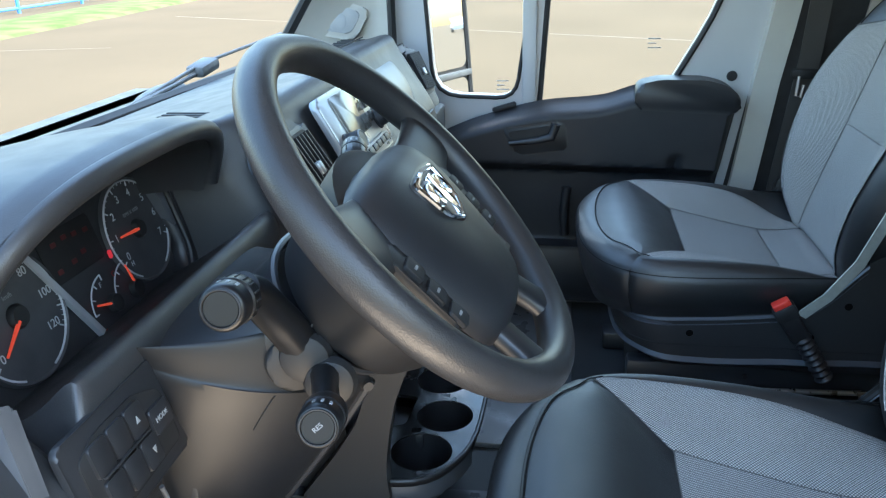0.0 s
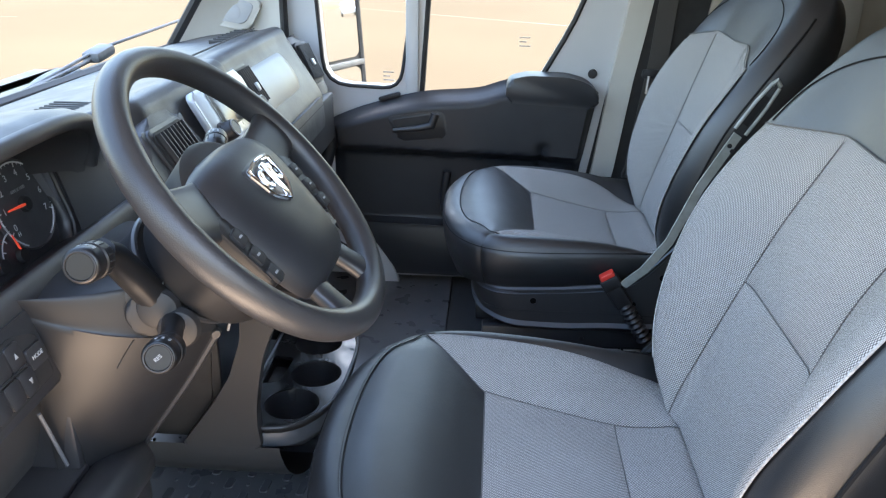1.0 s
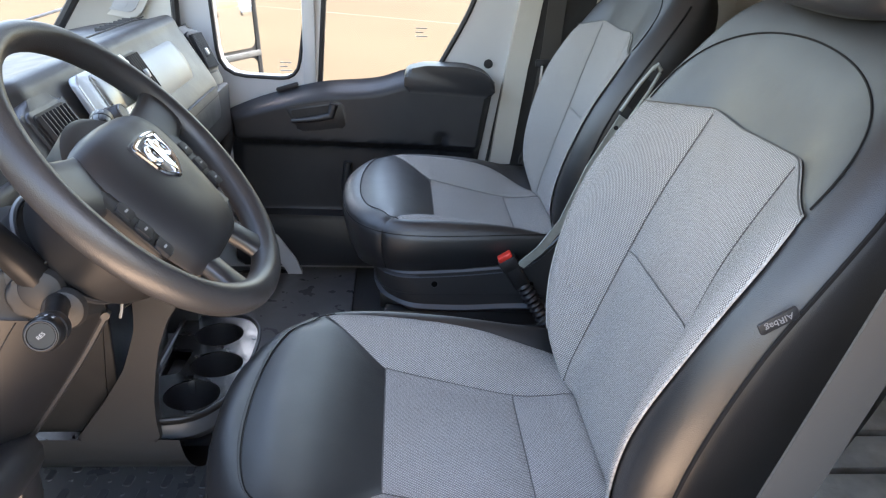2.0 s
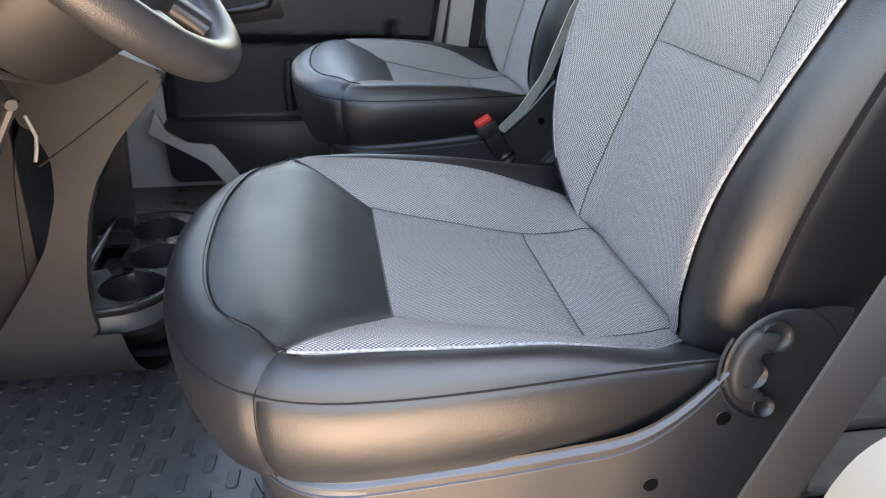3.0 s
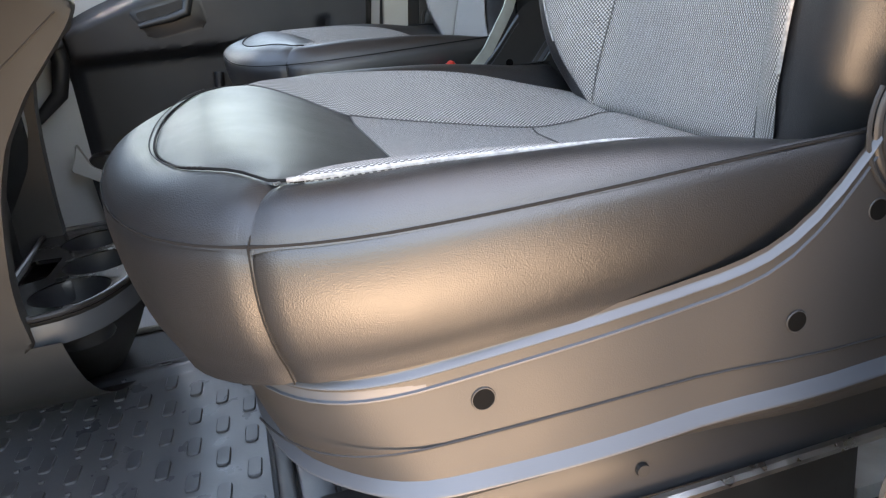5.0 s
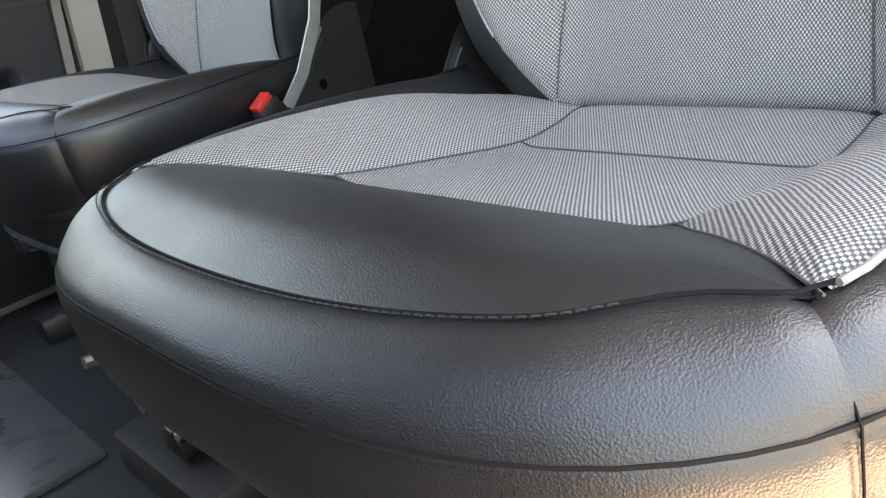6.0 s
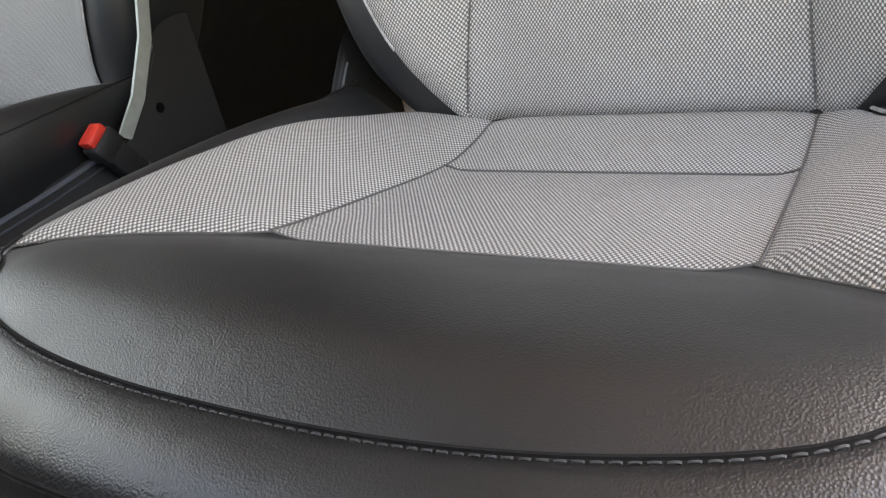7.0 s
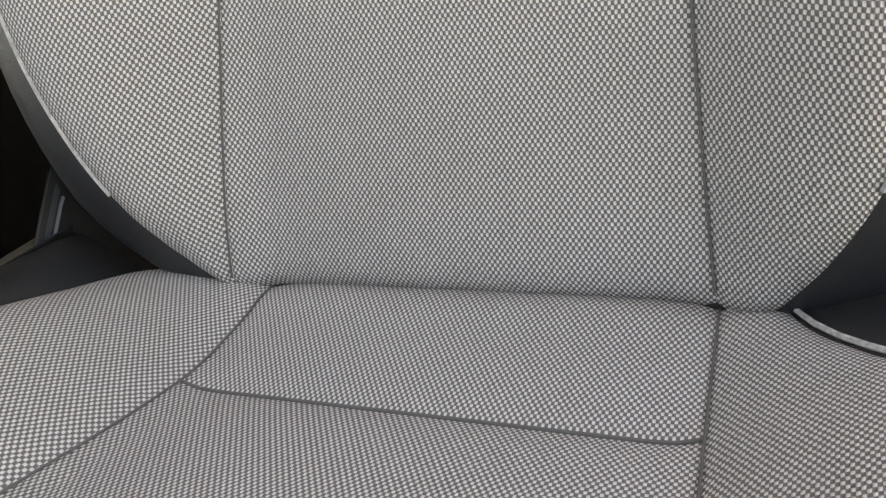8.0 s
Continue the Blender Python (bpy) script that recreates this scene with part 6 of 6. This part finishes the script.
# ---- steering column and wheel ----
WC, WTILT = Vector((-0.051, -0.016, 0.757)), radians(42.6)
WN = Vector((math.cos(WTILT), 0, math.sin(WTILT)))
WM = facing(WC, WN)
BLACK_SATIN = material("satin_black_shell", (0.014, 0.014, 0.015), 0.45)
grain(BLACK_SATIN, 900, 0.15, 0.0003)
wheel = thing("steering_wheel", WC, "black grained steering wheel with four spokes", "steering wheel")


def rim():
    bm = bmesh.new()
    pts = [WM @ Vector((0.176 * math.cos(a), 0.176 * math.sin(a), 0)) for a in [2 * math.pi * i / 96 for i in range(96)]]
    n = 18
    rings = []
    for i, p in enumerate(pts):
        a = 2 * math.pi * i / 96
        er = Vector((math.cos(a), math.sin(a), 0))
        k = 1.0 + 0.10 * math.exp(-(((math.sin(a) + 1) / 0.35) ** 2))
        rings.append([bm.verts.new(WM @ (er * (0.176 + 0.0155 * k * math.cos(t)) + Vector((0, 0, 0.0175 * math.sin(t))))) for t in [2 * math.pi * j / n for j in range(n)]])
    for i in range(96):
        A, B = rings[i], rings[(i + 1) % 96]
        for j in range(n):
            bm.faces.new([A[j], A[(j + 1) % n], B[(j + 1) % n], B[j]])
    return bm


RIMMAT = material("grained_rim_plastic", (0.03, 0.03, 0.032), 0.34)
grain(RIMMAT, 800, 0.42, 0.0004, "voronoi")
rough_mottle(RIMMAT, 0.3, 0.4, 20)
part("rim", rim(), RIMMAT, wheel, "grained black rim", 180)


def spoke(a0, a1, r0, w0, w1, z0, z1, mat):
    """A flat bar from the hub to the rim; angles at hub and rim in degrees."""
    p0 = Vector((r0 * math.cos(radians(a0)), r0 * math.sin(radians(a0)), z0))
    p1 = Vector((0.172 * math.cos(radians(a1)), 0.172 * math.sin(radians(a1)), z1))
    d = (p1 - p0).normalized()
    s = Vector((-d.y, d.x, 0)).normalized()

    def fn(u, v):
        c = p0.lerp(p1, v)
        w = w0 + (w1 - w0) * v + 0.012 * (abs(2 * v - 1) ** 3)
        t = 2 * math.pi * u
        cs, sn = math.cos(t), math.sin(t)
        return WM @ (c + s * w / 2 * math.copysign(abs(cs) ** 0.7, cs) + Vector((0, 0, 0.0095 * math.copysign(abs(sn) ** 0.7, sn))))
    return sheet(fn, 20, 14, False, close_u=True)


part("spoke", spoke(8, 12, 0.07, 0.075, 0.055, -0.012, 0, SMOOTH), SMOOTH, wheel, "", 180)
part("spoke", spoke(172, 168, 0.07, 0.075, 0.055, -0.012, 0, SMOOTH), SMOOTH, wheel, "", 180)
part("spoke", spoke(298, 290, 0.09, 0.036, 0.034, -0.014, 0, SMOOTH), SMOOTH, wheel, "", 180)
part("spoke", spoke(242, 250, 0.09, 0.036, 0.034, -0.014, 0, SMOOTH), SMOOTH, wheel, "", 180)


PAD_BLACK = material("padded_black_plastic", (0.017, 0.018, 0.021), 0.45, spec=0.5)
grain(PAD_BLACK, 900, 0.35, 0.0004)
rough_mottle(PAD_BLACK, 0.42, 0.52, 18)


def pad_half(y):
    """Half width of the airbag cover at a height in the wheel's plane."""
    return spline([(-0.122, 0.045), (-0.115, 0.07), (-0.09, 0.086), (-0.04, 0.101), (0.0, 0.108), (0.03, 0.104), (0.05, 0.085), (0.06, 0.04)], y)


def pad_fn(u, v):
    y = -0.122 + 0.182 * v
    h = pad_half(y)
    x = h * (2 * u - 1)
    e = (1 - abs(2 * u - 1) ** 3.2) * (1 - abs(2 * v - 1) ** 5)
    return WM @ Vector((x, y, -0.014 + 0.03 * max(0, e) ** 0.5 + 0.006 * (1 - (2 * u - 1) ** 2)))


part("airbag_cover", sheet(pad_fn, 40, 40, False), PAD_BLACK, wheel, "padded black airbag cover", 180)
part("hub_back", lathe([(0, -0.12), (0.06, -0.118), (0.085, -0.11), (0.094, -0.09), (0.103, -0.05), (0.110, -0.02), (0.10, -0.012), (0.0, -0.010)], 48, WM @ Matrix.Translation((0, -0.022, 0)) @ Matrix.Diagonal((1.0, 0.93, 1.0, 1))), BLACK_SATIN, wheel, "dark egg-shaped hub shell")
# emblem: a plain chrome shield on a dark field
em = WM @ Matrix.Translation((0.0, -0.003, 0.0212))
shield = rounded([(-0.033, 0.022), (0.0, 0.026), (0.033, 0.022), (0.028, -0.012), (0.0, -0.029), (-0.028, -0.012)], [0.004, 0.02, 0.004, 0.012, 0.004, 0.012])
part("emblem_field", prism([(x * 1.25, y * 1.2) for x, y in shield], 0.0035, em @ Matrix.Translation((0, 0, -0.004)), 0.002), SMOOTH, wheel)
part("emblem_rim", tube([em @ Vector((x, y, 0.0005)) for x, y in shield], 0.0028, 8, True), CHROME, wheel, "chrome shield outline")
part("emblem_face", prism([(x * 0.92, y * 0.92) for x, y in shield], 0.001, em @ Matrix.Translation((0, 0, -0.001))), SMOOTH, wheel)
part("emblem_shape", prism(rounded([(-0.008, 0.02), (0.008, 0.02), (0.006, -0.004), (0.0045, -0.024), (-0.0045, -0.024), (-0.006, -0.004)], 0.003), 0.004, em, 0.0015), CHROME, wheel, "raised chrome shape")
for s in (-1, 1):
    part("emblem_shape", lathe([(0.0042, 0.0), (0.0045, 0.004), (0.0085, 0.0045), (0.0098, 0.003), (0.0102, 0.0)], 24, em @ Matrix.Translation((s * 0.0145, 0.004, 0)) @ Matrix.Diagonal((0.95, 1.25, 1, 1))), CHROME, wheel, "raised chrome shape")
for s, mats in ((-1, 0), (1, 1)):
    bm = prism(rounded([(s * 0.101, 0.012), (s * 0.127, 0.004), (s * 0.121, -0.075), (s * 0.094, -0.078)], 0.008), 0.014, WM @ Matrix.Translation((0, 0, -0.012)), 0.004)
    pod = part("switch_pod", bm, BLACK_SATIN, wheel, "steering wheel switch pod")
    for i in range(3):
        y0 = -0.008 - 0.024 * i
        part("button", prism(rounded([(s * 0.103, y0), (s * 0.121, y0 - 0.002), (s * 0.1195, y0 - 0.02), (s * 0.1, y0 - 0.018)], 0.003), 0.004, WM @ Matrix.Translation((0, 0, 0.0015)), 0.0012), BLACK, pod)
        part("button_mark", prism(rrect(0.007, 0.0022, 0.0008, 2), 0.0006, WM @ Matrix.Translation((s * 0.111, y0 - 0.010, 0.0056))), MARK, pod)
tagm = WM @ Matrix.Translation((0.045, -0.083, 0.0145)) @ Matrix.Rotation(radians(-3), 4, "X")
part("airbag_mark", prism(rrect(0.036, 0.017, 0.002), 0.0006, tagm), SMOOTH, wheel)
lettering("AIRBAG", 0.0075, tagm @ Matrix.Translation((0, 0, 0.0009)), PRINT_DIM, wheel, "moulded_lettering")

col = thing("steering_column", (-0.25, -0.016, 0.6), "charcoal plastic steering column cover with stalks", "steering column")


UPC = Vector((-math.sin(WTILT), 0, math.cos(WTILT)))


def cover_fn(u, v):
    """Oval collar behind the wheel that flares into the dashboard."""
    a = 2 * math.pi * u
    c, s = math.cos(a), math.sin(a)
    front = WC - WN * 0.118 + UPC * (0.072 * math.copysign(abs(s) ** 0.9, s) - 0.012) + Vector((0, 0.086 * math.copysign(abs(c) ** 0.9, c), 0))
    rear = Vector((-0.272, 0.005 + 0.125 * math.copysign(abs(c) ** 0.5, c), 0.642 + (0.03 if s > 0 else 0.03) * math.copysign(abs(s) ** 0.55, s)))
    p = front.lerp(rear, v)
    if s > 0:
        p.z -= 0.016 * math.sin(math.pi * v) * s
    return p


part("cover", sheet(cover_fn, 64, 24, False, close_u=True), SMOOTH, col, "smooth moulded cover", 180)
part("cover_edge", tube([cover_fn(i / 48, 0.0) for i in range(48)], 0.004, 8, True), SMOOTH, col)
part("cover_inside", prism([(0.083 * math.cos(2 * math.pi * i / 32), 0.068 * math.sin(2 * math.pi * i / 32) - 0.012) for i in range(32)], 0.004, WM @ Matrix.Translation((0, 0, -0.124))), BLACK, col)
part("cover_seam", tube([(-0.128, -0.1, 0.683), (-0.137, -0.104, 0.672), (-0.143, -0.106, 0.664)], 0.0012, 5), BLACK, col)
# black plate on the surface; its colour gives the shade of a recess
part("stalk_plate", prism(rrect(0.066, 0.05, 0.022), 0.007, facing((-0.142, -0.094, 0.652), (0.5, -0.85, 0.12), (-0.55, -0.3, 0.75)), 0.004), BLACK, col, "raised black plate for the shaded recess round the stalks")
part("screw", lathe([(0, 0.003), (0.005, 0.003), (0.006, 0)], 12, facing((-0.10, -0.05, 0.597), (0.5, -0.8, -0.1))), SMOOTH, col)


STALK_BLACK = material("black_switchgear_plastic", (0.009, 0.0095, 0.011), 0.36, spec=0.4)
rough_mottle(STALK_BLACK, 0.32, 0.42, 30)


def stalk_end(end, way, r, name, label, rings, parent):
    m = facing(end, way)
    k = part(name, lathe([(0, 0.0), (r * 0.70, 0.0), (r * 0.74, -0.0012), (r * 0.78, -0.0002), (r * 0.88, -0.0006), (r * 0.95, -0.0022), (r, -0.0055), (r, -0.017), (r * 0.92, -0.0182), (r * 0.92, -0.020), (r * 1.02, -0.0215), (r * 1.03, -0.030), (r * 1.0, -0.037), (r * 0.8, -0.045), (r * 0.55, -0.06), (0.0, -0.06)], 30, m), STALK_BLACK, parent, label)
    part("end_ring", tube([m @ Vector((r * 0.78 * math.cos(a), r * 0.78 * math.sin(a), 0.0004)) for a in [2 * math.pi * i / 26 for i in range(26)]], 0.0009, 5, True), BLACK, k)
    for i in range(rings):
        a = 2 * math.pi * i / rings
        part("rib", tube([m @ Vector((r * 1.02 * math.cos(a), r * 1.02 * math.sin(a), z)) for z in (-0.024, -0.034)], 0.0009, 5), BLACK, k)
    for i in range(3):
        a = radians(60 + 22 * i)
        part("mark", prism(rrect(0.006, 0.0022, 0.0005, 2), 0.0004, m @ Matrix.Rotation(a, 4, "Z") @ Matrix.Translation((r * 1.0, 0, -0.011)) @ Matrix.Rotation(radians(90), 4, "Y")), MARK, k)
    return k, m


k1, m1 = stalk_end(Vector((-0.157, -0.198, 0.742)), (0.10, -1, 0.22), 0.0175, "signal_stalk_end", "round end of the turn signal stalk", 18, col)
part("signal_stalk", tube([(-0.14, -0.095, 0.66), (-0.15, -0.112, 0.69), (-0.162, -0.13, 0.722), (-0.162, -0.15, 0.735)], [0.018, 0.0165, 0.0155, 0.014], 14), STALK_BLACK, col, "angled black stalk")
k2, m2 = stalk_end(Vector((-0.092, -0.210, 0.660)), (0.16, -1, 0.30), 0.0165, "cruise_stalk_end", "round end of the cruise control stalk", 0, col)
lettering("RES", 0.0052, m2 @ Matrix.Rotation(radians(40), 4, "Z") @ Matrix.Translation((0, 0, 0.0006)), MARK, k2, "lettering")
part("cruise_stalk", tube([(-0.125, -0.09, 0.64), (-0.112, -0.13, 0.645), (-0.10, -0.165, 0.65)], [0.014, 0.011, 0.011], 12), STALK_BLACK, col, "short black stalk")
k3, m3 = stalk_end(Vector((-0.166, 0.195, 0.757)), (-0.25, 1, 0.2), 0.015, "wiper_stalk_end", "round end of the wiper stalk", 12, col)
part("wiper_stalk", tube([(-0.14, 0.05, 0.69), (-0.145, 0.10, 0.722), (-0.152, 0.145, 0.745)], [0.014, 0.012, 0.012], 12), STALK_BLACK, col, "black wiper stalk")
for at in ((-0.135, -0.105, 0.655), (-0.115, -0.108, 0.635)):
    part("gaiter", lathe([(0.0, 0.010), (0.014, 0.010), (0.02, 0.007), (0.023, 0.0)], 20, facing(at, (0.15, -1, 0.1))), BLACK, col)

# ---- driver's knee panel, switches ----
KNEE_BLACK = material("dark_knee_plastic", (0.010, 0.0105, 0.012), 0.46, spec=0.45)
grain(KNEE_BLACK, 900, 0.25, 0.0003)
rough_mottle(KNEE_BLACK, 0.42, 0.52, 14)
knee = thing("knee_panel", (-0.25, -0.05, 0.4), "smooth charcoal panel under the steering column", "panel")


def knee_fn(u, v):
    """Bowed panel between the switch block and the edge of the knee opening."""
    top = max(0.0, 0.3 - v) / 0.3
    v = max(0.0, (v - 0.3) / 0.7)
    l = Vector((-0.268, -0.136, 0.658)).lerp(Vector((-0.262, -0.13, 0.42)), v)
    r = Vector((spline([(0, -0.098), (0.4, -0.145), (1, -0.236)], v), spline([(0, -0.046), (0.4, -0.034), (1, -0.012)], v), spline([(0, 0.600), (0.4, 0.525), (1, 0.395)], v)))
    p = l.lerp(r, u)
    head = Vector((-0.268, -0.142, 0.676)).lerp(Vector((-0.118, -0.062, 0.676)), u)
    p = p.lerp(head, step(0.0, 1.0, top))
    return p + Vector((0.35, -0.9, -0.1)) * 0.03 * math.sin(math.pi * u) ** 0.85 * (1 - 0.35 * v) * (1 - 0.55 * top)


part("panel", sheet(knee_fn, 40, 40, False), KNEE_BLACK, knee, "", 60)
part("panel_edge", tube([knee_fn(1.0, 0.3 + 0.7 * i / 20) for i in range(21)], 0.005, 8), SMOOTH, knee)
part("panel_seam", tube([knee_fn(0.56 - 0.014 * i, 0.31 + 0.025 * i) + Vector((0.0002, -0.0006, 0)) for i in range(6)], 0.0008, 5), BLACK, knee)
# no hole here: a flat black sheet paints the shade of the opening
part("opening", sheet(lambda u, v: Vector((-0.272, -0.02 + 0.27 * u, 0.60 - 0.24 * v)), 2, 2, False), BLACK, knee, "flat black sheet for the shaded opening under the column")
part("cable", tube([(-0.165, 0.16, 0.535), (-0.16, 0.165, 0.51), (-0.162, 0.164, 0.495), (-0.165, 0.162, 0.482)], 0.0022, 6), GREYTRIM, knee, "loose pale cable")

sw = thing("button_panel", (-0.25, -0.2, 0.62), "black button panel with mode and arrow keys", "button panel")
SWM = facing((-0.249, -0.196, 0.622), (1, 0, 0.26))
part("plate", prism(rrect(0.135, 0.084, 0.008), 0.006, SWM @ Matrix.Translation((0.0, 0.0, -0.003)), 0.003), SMOOTH, sw)
part("inset", prism(rounded([(-0.055, 0.022), (-0.03, 0.031), (0.022, 0.031), (0.054, 0.018), (0.056, -0.03), (-0.055, -0.034)], 0.006), 0.0015, SWM @ Matrix.Translation((0.0, 0.0, 0.003)), 0.0005), BLACK, sw)
for i in range(3):
    for j in range(2):
        part("switch", prism(rrect(0.0215, 0.0255, 0.003), 0.003, SWM @ Matrix.Translation((-0.034 + 0.0235 * i + 0.002 * j, 0.014 - 0.030 * j, 0.0044)), 0.001), SMOOTH, sw)
part("mode_switch", prism(rrect(0.027, 0.022, 0.003), 0.0035, SWM @ Matrix.Translation((0.040, 0.0, 0.0044)), 0.001), SMOOTH, sw)
lettering("MODE", 0.0062, SWM @ Matrix.Translation((0.040, 0.0, 0.0082)), MARK, sw)
part("divider", solid((-0.04, -0.0011, 0.0044), (0.022, 0.0011, 0.0085), 0.0008, SWM), SMOOTH, sw)
for x, y, s in ((0.013, 0.014, 1), (0.017, -0.016, -1)):
    part("arrow_mark", prism([(-0.0024, -0.0026 * s), (0.0024, -0.0026 * s), (0.0, 0.003 * s)][::s], 0.0006, SWM @ Matrix.Translation((x, y, 0.0076))), MARK, sw)
part("left_bezel", prism(rounded([(-0.012, -0.08), (0.0, -0.08), (0.02, 0.07), (0.006, 0.075)], 0.004), 0.012, facing((-0.268, -0.285, 0.63), (1, -0.1, 0.3)), 0.004), BEZEL_GREY, sw, "grey trim beside the vent")

# lower left pocket and pedals
pocket = thing("dash_pocket", (-0.25, -0.2, 0.47), "open storage pocket below the switch panel", "pocket")
part("back", solid((-0.345, -0.285, 0.45), (-0.335, -0.115, 0.575), 0.003), SMOOTH, pocket)
part("shelf", solid((-0.34, -0.285, 0.45), (-0.235, -0.115, 0.462), 0.004), SMOOTH, pocket)
part("side", solid((-0.335, -0.128, 0.452), (-0.238, -0.116, 0.575), 0.004), SMOOTH, pocket)
part("divider", tube([(-0.256, -0.152, 0.55), (-0.253, -0.142, 0.51), (-0.25, -0.132, 0.47)], 0.0022, 8), BEZEL_GREY, pocket, "pale grey divider")
release = thing("parking_brake", (-0.22, -0.1, 0.4), "thick black lever low beside the driver seat", "lever")
part("grip", tube([(-0.20, -0.20, 0.455), (-0.215, -0.12, 0.43), (-0.232, -0.045, 0.405), (-0.24, -0.02, 0.395)], [0.026, 0.032, 0.034, 0.022], 14), SMOOTH, release)
part("ratchet_cover", solid((-0.30, -0.06, 0.30), (-0.22, 0.0, 0.39), 0.02), SMOOTH, release)
pedal = thing("brake_pedal", (-0.5, 0.02, 0.2), "black rubber-faced brake pedal", "pedal")
part("pad", solid((-0.03, -0.045, -0.006), (0.03, 0.045, 0.006), 0.004, Matrix.Translation((-0.42, 0.02, 0.2)) @ Matrix.Rotation(radians(55), 4, "Y")), RUBBER, pedal)
part("arm", tube([(-0.44, 0.02, 0.2), (-0.5, 0.02, 0.3), (-0.52, 0.02, 0.45)], 0.009, 8), BLACK, pedal)
